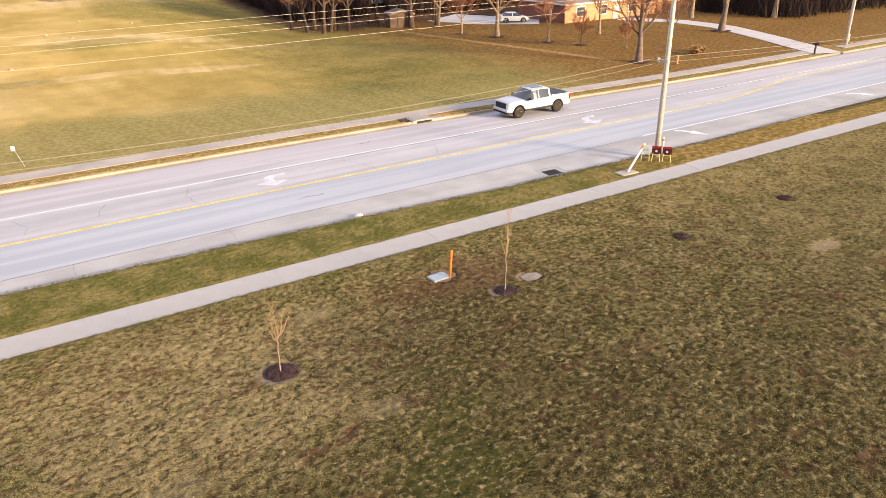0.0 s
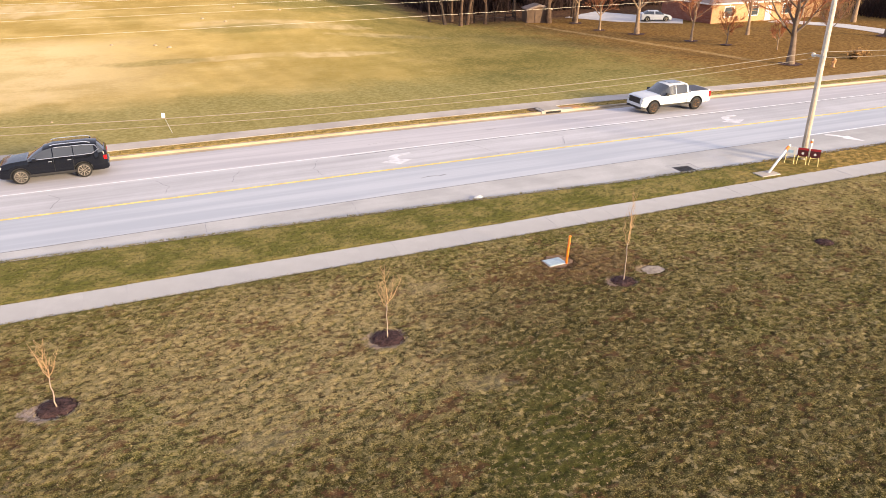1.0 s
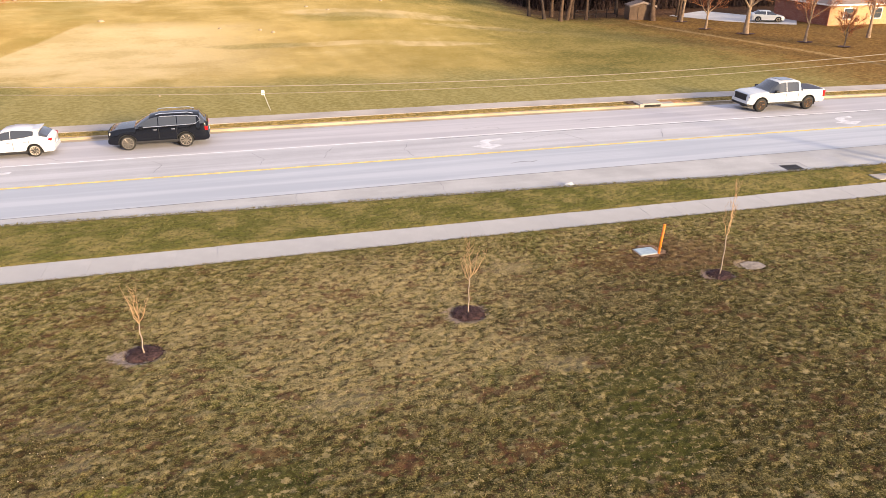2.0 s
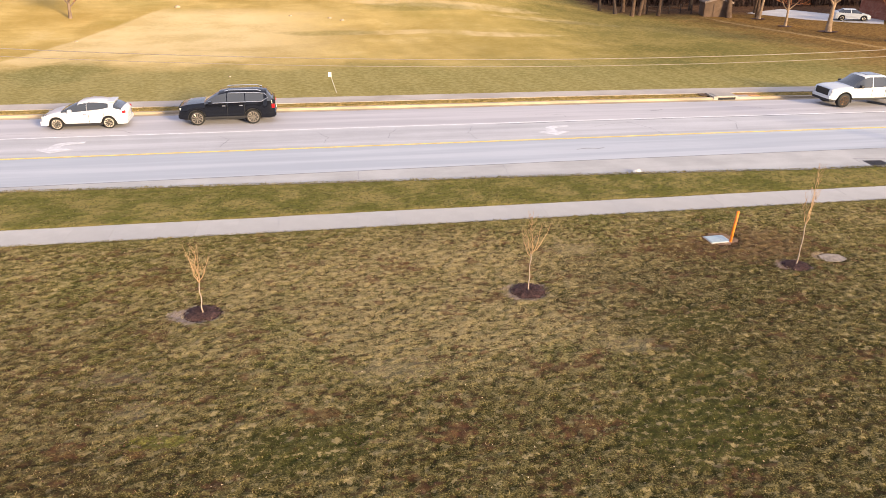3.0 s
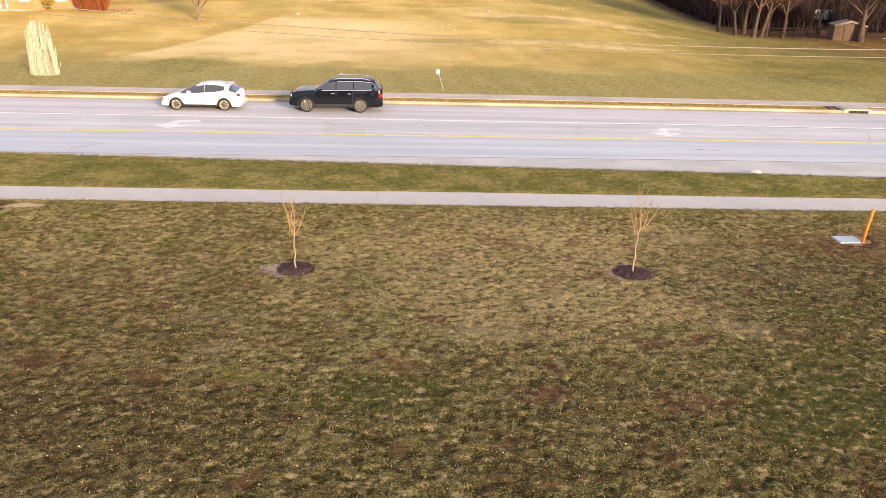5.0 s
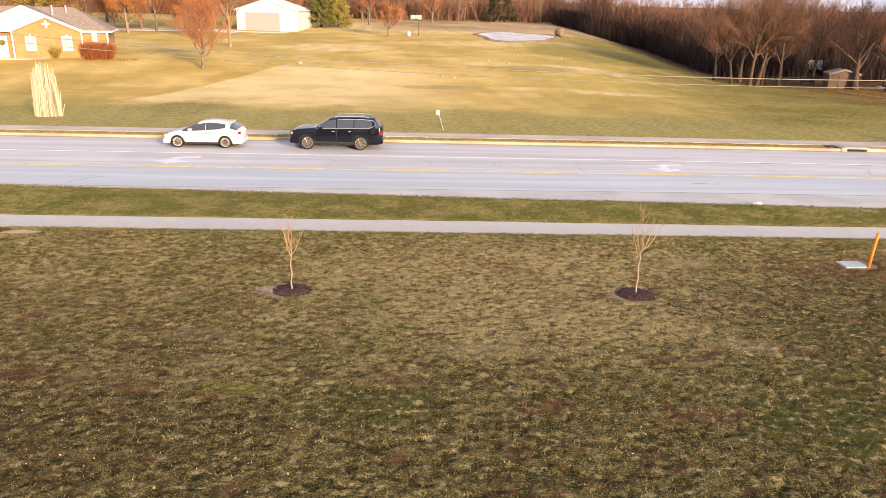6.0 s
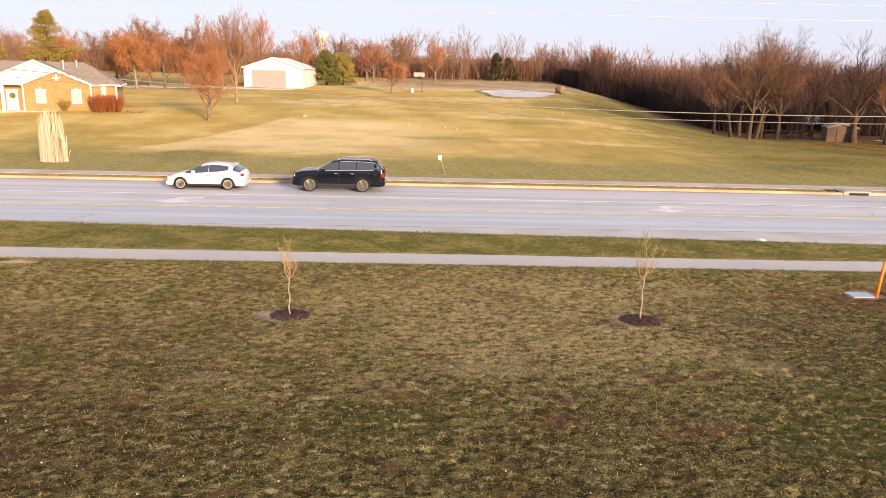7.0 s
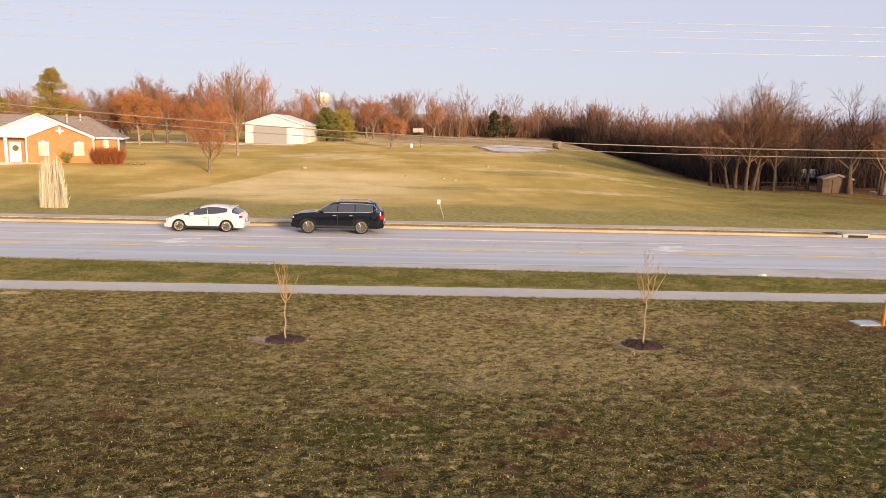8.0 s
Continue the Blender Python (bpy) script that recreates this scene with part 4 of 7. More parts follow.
scatter_blades("lawn_grass", "short matted brown and green winter grass blades", 105000, (-21, 24, -20, -0.05), tall=(0.015, 0.054), wide=0.0072, ramp=-1, amp=0.075)
scatter_blades("lawn_grass", "short matted winter grass farther along the lawn", 29000, (18, 60, -18, -0.05), tall=(0.015, 0.055), wide=0.0135, ramp=1, amp=0.075)
scatter_blades("verge_grass", "green and tan grass blades of the roadside verge", 30000, (-32, 45, 1.62, 7.0), edge=lambda x: np.interp(x, (-25, -5, 17, 47), (6.2, 5.25, 4.1, 4.2)), tall=(0.015, 0.05), wide=0.008, amp=0.06)

scatter_blades("edge_grass", "grass creeping over the edge of the sidewalk", 5000, (-26, 40, -0.10, 0.05), tall=(0.02, 0.06), wide=0.009)
scatter_blades("edge_grass", "grass creeping over the far edge of the sidewalk", 5000, (-26, 40, 1.53, 1.68), tall=(0.02, 0.06), wide=0.009)
scatter_blades("edge_grass", "ragged tufts along the near kerb", 6000, (-32, 42, -0.34, -0.02), tall=(0.02, 0.075), wide=0.012, line=near_edge)
scatter_blades("verge_grass", "brown and tan grass of the strip behind the far kerb", 15000, (-40, 62, 0.22, 1.45), tall=(0.025, 0.075), wide=0.014, line=far_edge)

M_LEAFLIT = leafy("pale_fallen_leaves", (0.26, 0.17, 0.09), (0.50, 0.41, 0.29), (0.28, 0.12, 0.06))
V, F = [], []
rnd = random.Random(11)
for k in range(4200):
    x, y = rnd.uniform(-24, 35), -18 * rnd.random() ** 1.2 - 0.1
    z, t, s = height(x, y) + rnd.uniform(0.05, 0.095), rnd.uniform(0, 6.283), rnd.uniform(0.008, 0.026)
    ux, uy = math.cos(t) * s, math.sin(t) * s
    i = len(V)
    V += [(x - ux, y - uy, z), (x + uy * 0.6, y - ux * 0.6, z + rnd.uniform(0, 0.02)), (x + ux, y + uy, z + rnd.uniform(0, 0.03)), (x - uy * 0.6, y + ux * 0.6, z)]
    F.append((i, i + 1, i + 2, i + 3))
V2, F2 = [], []
for k in range(420):
    cx, cy, m = rnd.uniform(-22, 30), -17 * rnd.random() - 0.6, rnd.randrange(8, 34)
    for _ in range(m):
        x, y = cx + rnd.gauss(0, 0.28), cy + rnd.gauss(0, 0.2)
        z, t, s = height(x, y) + rnd.uniform(0.03, 0.08), rnd.uniform(0, 6.283), rnd.uniform(0.012, 0.035)
        ux, uy = math.cos(t) * s, math.sin(t) * s
        i = len(V2)
        V2 += [(x - ux, y - uy, z), (x + uy * 0.6, y - ux * 0.6, z + rnd.uniform(0, 0.02)), (x + ux, y + uy, z + rnd.uniform(0, 0.025)), (x - uy * 0.6, y + ux * 0.6, z)]
        F2.append((i, i + 1, i + 2, i + 3))
tagged(quads("fallen_leaves", V2, F2, leafy("dark_wet_leaves", (0.030, 0.016, 0.010), (0.13, 0.055, 0.030))), "dark brown wet leaves in small drifts on the lawn", "fallen leaves", kind="stuff")
tagged(quads("fallen_leaves", V, F, M_LEAFLIT), "pale curled dry leaves scattered over the lawn", "fallen leaves", kind="stuff")

# ---- things along the lawn and road ----
M_LID = simple("blue_grey_lid", (0.33, 0.41, 0.46), 0.6, vary=0.12, scale=8)
M_ORANGE = simple("orange_plastic", (0.80, 0.22, 0.025), 0.5, vary=0.1, scale=5)
M_SIGNWHITE = simple("white_sign_sheet", (0.62, 0.62, 0.61), 0.4, vary=0.05)
M_SIGNRED = simple("red_sign_sheet", (0.30, 0.025, 0.03), 0.4, vary=0.1)
M_SIGNDARK = simple("dark_maroon_sign_sheet", (0.07, 0.015, 0.018), 0.4, vary=0.2)
M_SIGNORANGE = simple("orange_sheet", (0.75, 0.20, 0.05), 0.45, vary=0.1)

vault = empty("utility_vault", pose(8.17, -3.02, 0.0, 0, 0, 3), "blue-grey flush utility vault lid set in bare soil", "utility box")
part("rim", boxes((-0.42, 0.42, -0.34, 0.34, -0.1, 0.02), bevel=0.02), M_KERB, vault)
part("lid", boxes((-0.38, 0.38, -0.30, 0.30, -0.02, 0.04), bevel=0.015), M_LID, vault, "blue-grey composite lid")
rnd = random.Random(8)
bm = bmesh.new()
bm.faces.new([bm.verts.new((0.15 + 0.72 * rnd.uniform(0.7, 1.15) * math.cos(0.3 * i), 0.02 + 0.6 * rnd.uniform(0.7, 1.15) * math.sin(0.3 * i), 0.012)) for i in range(21)])
part("soil", bm, simple("bare_brown_soil", (0.20, 0.125, 0.075), 0.95, vary=0.45, scale=6, bump=0.7, dist=0.03), vault, "bare brown soil round the lid")
marker = empty("marker_post", pose(8.55, -3.3, 0.0, 0, 4, 0), "orange plastic utility marker post leaning slightly", "marker post")
part("post", tube(bmesh.new(), [(0, 0, -0.2), (0, 0, 0.6), (0.01, 0, 1.18)], [0.05, 0.05, 0.048], 12), M_ORANGE, marker, smooth=True)
part("cap", tube(bmesh.new(), [(0.01, 0, 1.17), (0.01, 0, 1.2), (0.01, 0, 1.23)], [0.056, 0.054, 0.03], 12), M_ORANGE, marker)
part("decal", tube(bmesh.new(), [(0.005, 0, 0.75), (0.008, 0, 1.0)], 0.0525, 12, False), M_SIGNORANGE, marker)

rnd = random.Random(3)
bm = bmesh.new()
top = [(-0.45 + rnd.uniform(-0.06, 0.06), -0.28), (0.1, -0.36), (0.48, -0.2), (0.42, 0.2), (0.0, 0.32), (-0.4, 0.22)]
prism(bm, [Vector((x, y, -0.05)) for x, y in top], (0, 0, 0.09))
bmesh.ops.bevel(bm, geom=list(bm.edges), offset=0.015, segments=1, affect="EDGES")
pad = part("concrete_pad", bm, simple("soiled_concrete", (0.25, 0.21, 0.175), 0.9, vary=0.4, scale=5, bump=0.4))
pad.matrix_basis = pose(11.4, -5.15, 0.0)
tagged(pad, "small grey concrete pad half sunk in the lawn", "concrete pad")

# crumpled white rag on the kerb
bm = bmesh.new()
bmesh.ops.create_icosphere(bm, subdivisions=3, radius=1.0)
for v in bm.verts:
    f = 1 + 0.45 * noise.noise(v.co * 2.3) + 0.2 * noise.noise(v.co * 6)
    v.co = Vector((v.co.x * 0.22 * f, v.co.y * 0.15 * f, max(-0.02, v.co.z * 0.14 * f)))
rag = part("litter_bag", bm, M_SIGNWHITE)
rag.matrix_basis = pose(8.52, near_edge(8.52) + 0.12, ROAD_Z + 0.03)
tagged(rag, "crumpled white plastic bag lying in the gutter", "litter")

# drain grate in the near lane
grate = empty("drain_grate", pose(21.15, 4.98, ROAD_Z, 0, 0, -4), "dark iron drain grate in a concrete collar", "drain grate")
part("collar", boxes((-0.75, 0.85, -0.55, 0.75, -0.05, 0.006)), M_APRON, grate, "pale concrete collar")
part("frame", boxes((-0.5, 0.5, -0.4, -0.33, -0.05, 0.018), (-0.5, 0.5, 0.33, 0.4, -0.05, 0.018), (-0.5, -0.43, -0.33, 0.33, -0.05, 0.018), (0.43, 0.5, -0.33, 0.33, -0.05, 0.018)), M_IRON, grate)
# solid black block in place of the shade down the pit
part("pit", boxes((-0.43, 0.43, -0.33, 0.33, -0.04, 0.009)), M_BLACK, grate)
for k in range(9):
    part("bar", boxes((-0.40 + k * 0.095, -0.365 + k * 0.095, -0.33, 0.33, 0.0, 0.016)), M_IRON, grate)
part("joint", boxes((-0.75, 0.85, 0.75, 0.79, -0.05, 0.008), (0.85, 0.89, -0.55, 0.79, -0.05, 0.008)), M_TAR, grate)

# storm inlet in the far kerb
ix = 20.9
iy = far_edge(ix)
inlet = empty("storm_inlet", pose(ix, iy, 0, 0, 0, -1.5), "concrete storm inlet with a dark throat in the kerb", "storm inlet")
part("roof_slab", boxes((-0.75, 0.75, -0.05, 1.05, 0.06, 0.17), bevel=0.02), M_KERB, inlet)
part("cheek", boxes((-0.95, -0.62, -0.06, 1.0, -0.2, 0.14), bevel=0.02), M_KERB, inlet)
part("cheek", boxes((0.62, 1.7, -0.06, 0.5, -0.2, 0.10), bevel=0.02), M_KERB, inlet)
# the throat's shade is given as a solid black block
part("throat", boxes((-0.62, 0.62, -0.045, 0.3, -0.12, 0.06)), M_BLACK, inlet, "black block for the shaded open throat")
part("soil", boxes((-1.5, 0.3, 0.5, 1.3, 0.0, 0.075), bevel=0.03), simple("wet_brown_soil", (0.10, 0.06, 0.035), 0.95, vary=0.4, scale=5), inlet, "dark wet soil behind the inlet")
part("soil", boxes((0.9, 2.6, 0.35, 1.0, 0.0, 0.07), bevel=0.03), simple("orange_clay", (0.36, 0.19, 0.09), 0.95, vary=0.3, scale=5), inlet, "orange clay washed beside the inlet")


# poles and lines
def pole(x, y, h, r, label, arms=True):
    e = empty("utility_pole", pose(x, y, 0), label, "utility pole", "utility poles")
    part("shaft", tube(bmesh.new(), [(0, 0, -0.5), (0, 0, h * 0.5), (0, 0, h)], [r, r * 0.88, r * 0.7], 14), M_POLE, e, smooth=True)
    part("band", tube(bmesh.new(), [(0, 0, 5.75), (0, 0, 5.9)], r * 0.98, 14), M_STEEL, e)
    part("bracket", boxes((-0.06, 0.06, 0.05, 0.6, 5.78, 5.88)), M_STEEL, e)
    ins = bmesh.new()
    for z in (5.84,):
        tube(ins, [(-0.02, 0.62, z - 0.12), (-0.02, 0.62, z), (-0.02, 0.62, z + 0.1)], [0.09, 0.12, 0.06], 10)
    part("insulator", ins, M_SIGNWHITE, e, "white porcelain insulator")
    part("ground_strip", tube(bmesh.new(), [(-r * 0.9, -r * 0.5, 0), (-r * 0.7, -r * 0.5, h * 0.8)], 0.02, 6), M_STEEL, e)
    for z in (9.3, 9.86, 10.12, 10.4):
        part("insulator", tube(bmesh.new(), [(0, -r * 0.6, z), (0, -r - 0.12, z), (0, -r - 0.2, z)], [0.04, 0.06, 0.04], 8), M_STEEL, e)
    return e


pole(28.3, 3.5, 12.0, 0.17, "tall weathered wooden utility pole beside the road")
pole(-44.0, 3.9, 12.0, 0.17, "wooden utility pole farther along the verge")
pole(103.0, 3.3, 12.0, 0.17, "wooden utility pole far down the road")
far_pole = empty("power_pole", pose(76.8, 20.3, 0), "pale tall pole across the road beside a driveway", "power pole")
part("shaft", tube(bmesh.new(), [(0, 0, -0.3), (0, 0, 6), (0.1, 0, 12)], [0.2, 0.17, 0.13], 14), M_POLE, far_pole, smooth=True)
part("cabinet", boxes((0.16, 0.4, -0.15, 0.15, 0.4, 1.2), bevel=0.02), M_STEEL, far_pole)


def wire(x0, x1, y, z0, z1, sag, r, material, label):
    pts = [(x0 + (x1 - x0) * i / 48, y, z0 + (z1 - z0) * i / 48 - sag * 4 * (i / 48) * (1 - i / 48)) for i in range(49)]
    return tagged(part("overhead_wire", tube(bmesh.new(), pts, r, 6), material, smooth=True), label, "wire", "overhead wires")


for z, r in ((10.4, 0.005), (10.12, 0.005), (9.86, 0.005), (9.3, 0.006)):
    wire(-44, 28.3, 3.3, z + 0.2, z, 0.3, r, M_WIRE, "thin bright overhead power wire between two poles")
    wire(28.3, 103, 3.3, z, z, 0.6, r, M_WIRE, "thin overhead power wire running down the road")
for z, sag, r in ((5.98, 1.62, 0.019), (5.66, 1.59, 0.014)):
    wire(-44, 28.3, 4.1, z + 2.78, z, sag, r, M_CABLE, "sagging communication cable low between two poles")
    wire(28.3, 103, 4.1, z, z, 0.9, r, M_CABLE, "communication cable running down the road")

# leaning post on a flat base, and two small signs
stand = empty("sign_stand", pose(24.4, 2.2, 0, 0, 0, 0), "white leaning sign stand on a flat concrete base", "sign stand")
part("base", boxes((-0.62, 0.62, -0.38, 0.38, 0.0, 0.09), bevel=0.03), M_KERB, stand, "pale concrete base")
part("post", tube(bmesh.new(), [(0.1, 0, 0.08), (1.2, 0.45, 0.62), (2.35, 0.95, 1.15)], 0.07, 10), M_SIGNWHITE, stand, smooth=True)
part("collar", tube(bmesh.new(), [(1.9, 0.755, 0.945), (2.2, 0.885, 1.08)], 0.08, 10), M_SIGNORANGE, stand, "faded orange band")


def yard_sign(x, y, turn, panel, label):
    e = empty("yard_sign", pose(x, y, 0, 0, 0, turn), label, "sign", "signs by the pole")
    p = part("panel", boxes((-0.27, 0.27, -0.015, 0.015, 0.38, 0.95), bevel=0.006), panel, e)
    if panel is M_SIGNDARK:
        part("header", boxes((-0.27, 0.27, -0.023, -0.016, 0.83, 0.95)), M_SIGNRED, p, "red header band")
        part("emblem", lathe(bmesh.new(), [(0.07, -0.021), (0.07, -0.017)], 12, Matrix.Translation((0, 0, 0.64))), M_SIGNWHITE, p, "pale round emblem")
        part("footer", boxes((-0.25, 0.25, -0.023, -0.016, 0.40, 0.45)), M_LEG, p)
    else:
        part("print", boxes((-0.13, 0.13, -0.023, -0.016, 0.6, 0.75)), simple("pale_blue_print", (0.35, 0.5, 0.62), 0.5), p, "faded pale blue print")
    for s in (-0.2, 0.2):
        for d in (-0.22, 0.22):
            part("leg", tube(bmesh.new(), [(s, d * 0.1, 0.5), (s * 1.2, d, 0.0)], 0.02, 8), M_LEG, e, "pale yellow leg")
    return e


M_LEG = simple("pale_yellow_paint", (0.62, 0.52, 0.22), 0.5, vary=0.1)
yard_sign(27.15, 3.35, -50, M_SIGNWHITE, "small white notice panel on short legs beside the pole")
yard_sign(27.55, 2.88, -50, M_SIGNDARK, "small dark maroon sign with a red header on pale legs")
yard_sign(27.95, 2.40, -50, M_SIGNDARK, "small dark maroon sign on pale yellow legs beside the pole")
stub = empty("delineator", pose(28.9, 3.6, 0), "short white delineator post by the pole", "delineator")
part("post", tube(bmesh.new(), [(0, 0, 0), (0, 0, 1.1)], 0.07, 10), M_SIGNWHITE, stub, smooth=True)
part("reflector", tube(bmesh.new(), [(0, 0, 0.9), (0, 0, 1.02)], 0.075, 10), M_SIGNORANGE, stub)

# white marker on a thin stake in the field
stake = empty("field_marker", pose(-5.0, 23.9, height(-5, 23.9)), "small white marker plate on a thin leaning stake", "marker")
part("stake", tube(bmesh.new(), [(0.1, 0, -0.1), (-0.3, 0, 1.2)], 0.018, 6), M_STEEL, stake)
part("plate", boxes((-0.44, -0.22, -0.012, 0.012, 1.08, 1.38), bevel=0.004), M_SIGNWHITE, stake, "white plate")

# tall bundle of dry ornamental grass
rnd = random.Random(21)
V, F = [], []
for k in range(760):
    a, d = rnd.uniform(0, 6.283), 0.98 * math.sqrt(rnd.random())
    bx, by = d * math.cos(a), 0.7 * d * math.sin(a)
    h, fan = rnd.uniform(2.1, 4.0) * (1.0 - 0.22 * (d / 0.98) ** 2) if k % 4 else rnd.uniform(0.8, 2.0), 0.78 if k % 4 else 1.08
    w = rnd.uniform(0.006, 0.015)
    t = rnd.uniform(0, 6.283)
    ux, uy = w * math.cos(t), w * math.sin(t)
    tx, ty = bx * fan + rnd.gauss(0, 0.08), by * fan + rnd.gauss(0, 0.08)
    mx, my = (bx + tx) / 2, (by + ty) / 2
    i = len(V)
    V += [(bx - ux, by - uy, -0.1), (bx + ux, by + uy, -0.1), (mx + ux, my + uy, h / 2), (mx - ux, my - uy, h / 2), (tx + ux * 1.6, ty + uy * 1.6, h * 0.92), (tx - ux * 1.6, ty - uy * 1.6, h * 0.92), (tx + ux * 0.2, ty + uy * 0.2, h), (tx - ux * 0.2, ty - uy * 0.2, h)]
    F += [(i, i + 1, i + 2, i + 3), (i + 3, i + 2, i + 4, i + 5), (i + 5, i + 4, i + 6, i + 7)]
clump = quads("ornamental_grass", V, F, M_STRAW)
clump.matrix_basis = pose(-33.1, 27.4, height(-33, 27.4))
tagged(clump, "tall clump of pale dry ornamental grass beside the sidewalk", "ornamental grass")

# small pale stones and flags in the field
M_STONE = simple("pale_stone", (0.34, 0.27, 0.19), 0.9, vary=0.2, scale=9)
for k, (x, y, s) in enumerate(((-21.1, 63.8, 0.34), (-4.4, 57.5, 0.2), (-3.1, 56.2, 0.24), (-8.6, 58.8, 0.18), (1.8, 71.5, 0.22), (4.2, 68.8, 0.2), (6.6, 79.5, 0.2), (12.0, 75.4, 0.22), (-12.5, 30.2, 0.1), (-27.5, 47, 0.16))):
    bm = bmesh.new()
    bmesh.ops.create_icosphere(bm, subdivisions=2, radius=s)
    for v in bm.verts:
        v.co = v.co * (1 + 0.35 * noise.noise(v.co * 3 / s + Vector((k, 0, 0))))
        v.co.z *= 0.6
    st = part("field_stone", bm, M_STONE, smooth=True)
    st.matrix_basis = pose(x, y, height(x, y) + 0.1 * s)
    tagged(st, "pale rounded stone lying in the dry field", "stone", "stones in the field")

# ---- house on the rise ----
def brick_mat(name, a, b):
    m = Mat(name, 0.9)
    t = m.n.new("ShaderNodeTexBrick")
    t.inputs["Scale"].default_value = 4.0
    t.inputs["Mortar Size"].default_value = 0.012
    m.plug(t.inputs["Color1"], a).plug(t.inputs["Color2"], b).plug(t.inputs["Mortar"], (0.40, 0.32, 0.26))
    mp = m.n.new("ShaderNodeMapping")
    mp.inputs["Rotation"].default_value = (math.pi / 2, 0, 0)
    m.l.new(m.tc, mp.inputs["Vector"])
    m.l.new(mp.outputs[0], t.inputs["Vector"])
    m.color(m.mix(m.math("MULTIPLY", m.band(m.noise(1.2), 0.35, 0.65), 0.3), t.outputs["Color"], tuple(v * 0.6 for v in a)))
    return m.m


M_BRICK = brick_mat("orange_brick", (0.39, 0.17, 0.06), (0.46, 0.22, 0.085))
# east house: shade put into the side's brick colour, sunlight into the front's
M_BRICK_SHADE = brick_mat("shaded_red_brick", (0.22, 0.075, 0.05), (0.29, 0.11, 0.07))
M_BRICK_SUNLIT = brick_mat("sunlit_tan_brick", (0.46, 0.27, 0.13), (0.55, 0.35, 0.18))
M_SHINGLE = simple("grey_brown_shingles", (0.24, 0.19, 0.165), 0.9, vary=0.25, scale=3.0, bump=0.5, dist=0.02)
M_SIDING = simple("white_siding", (0.80, 0.78, 0.74), 0.6, vary=0.06, scale=1.5)
M_TRIM = simple("white_trim_paint", (0.80, 0.78, 0.75), 0.5, vary=0.05)
M_BLIND = simple("pale_window_blind", (0.50, 0.46, 0.37), 0.4, vary=0.08, scale=4)
glass = Mat("window_glass", 0.05)
glass.color((0.05, 0.06, 0.07))
glass.b.inputs["Specular IOR Level"].default_value = 0.6
M_GLASS = glass.m


def gable(parent, x0, x1, y0, y1, z, rise, over, wall_mat, roof_mat, gable_label="", rake=None):
    """A roof with its ridge along y: two slabs and a gable wall at the front."""
    xm, t = (x0 + x1) / 2, 0.16
    k = rise / (xm - x0)
    for s, xa in ((-1, x0 - over), (1, x1 + over)):
        za = z - k * over
        p = [Vector((xa, y0 - over, za)), Vector((xm, y0 - over, z + rise)), Vector((xm, y0 - over, z + rise + t)), Vector((xa, y0 - over, za + t))]
        part("roof_slope", prism(bmesh.new(), p, (0, y1 - y0 + over, 0)), roof_mat, parent)
        q = [Vector((xa, y0 - over - 0.04, za - 0.06)), Vector((xm, y0 - over - 0.04, z + rise - 0.06)), Vector((xm, y0 - over - 0.04, z + rise + t + 0.02)), Vector((xa, y0 - over - 0.04, za + t + 0.02))]
        part("rake_board", prism(bmesh.new(), q, (0, 0.037, 0)), rake or M_TRIM, parent, "" if rake else "white rake board")
    part("gable_wall", prism(bmesh.new(), [Vector((x0, y0, z)), Vector((x1, y0, z)), Vector((xm, y0, z + rise - 0.02))], (0, 0.2, 0)), wall_mat, parent, gable_label)


def hip_roof(parent, x0, x1, y0, y1, z, rise, over, material):
    x0, x1, y0, y1 = x0 - over, x1 + over, y0 - over, y1 + over
    bm = bmesh.new()
    d = (y1 - y0) / 2 * 0.85
    c = [bm.verts.new(p) for p in ((x0, y0, z), (x1, y0, z), (x1, y1, z), (x0, y1, z), (x0 + d, (y0 + y1) / 2, z + rise), (x1 - d, (y0 + y1) / 2, z + rise))]
    for f in ((0, 1, 5, 4), (1, 2, 5), (2, 3, 4, 5), (3, 0, 4)):
        bm.faces.new([c[i] for i in f])
    bm.faces.new([c[i] for i in (3, 2, 1, 0)])
    part("roof", bm, material, parent)
    part("fascia", boxes((x0, x1, y0 - 0.03, y0, z - 0.18, z + 0.02), (x1, x1 + 0.03, y0, y1, z - 0.18, z + 0.02), (x0 - 0.03, x0, y0, y1, z - 0.18, z + 0.02)), M_TRIM, parent, "white fascia")


def window(parent, x, y, z, w, h, pane_mat, name="window"):
    f = part(name, boxes((x - w / 2 - 0.1, x + w / 2 + 0.1, y - 0.06, y + 0.02, z - 0.1, z), (x - w / 2 - 0.1, x + w / 2 + 0.1, y - 0.06, y + 0.02, z + h, z + h + 0.14), (x - w / 2 - 0.1, x - w / 2, y - 0.06, y + 0.02, z, z + h), (x + w / 2, x + w / 2 + 0.1, y - 0.06, y + 0.02, z, z + h)), M_TRIM, parent, "white window frame")
    for k in range(2):
        part("pane", boxes((x - w / 2, x + w / 2, y - 0.025, y + 0.02, z + k * h / 2 + (0.02 if k else 0), z + (k + 1) * h / 2 - (0 if k else 0.02))), pane_mat, f)
    part("keystone", boxes((x - 0.09, x + 0.09, y - 0.08, y - 0.061, z + h + 0.02, z + h + 0.3)), M_TRIM, f)
    return f


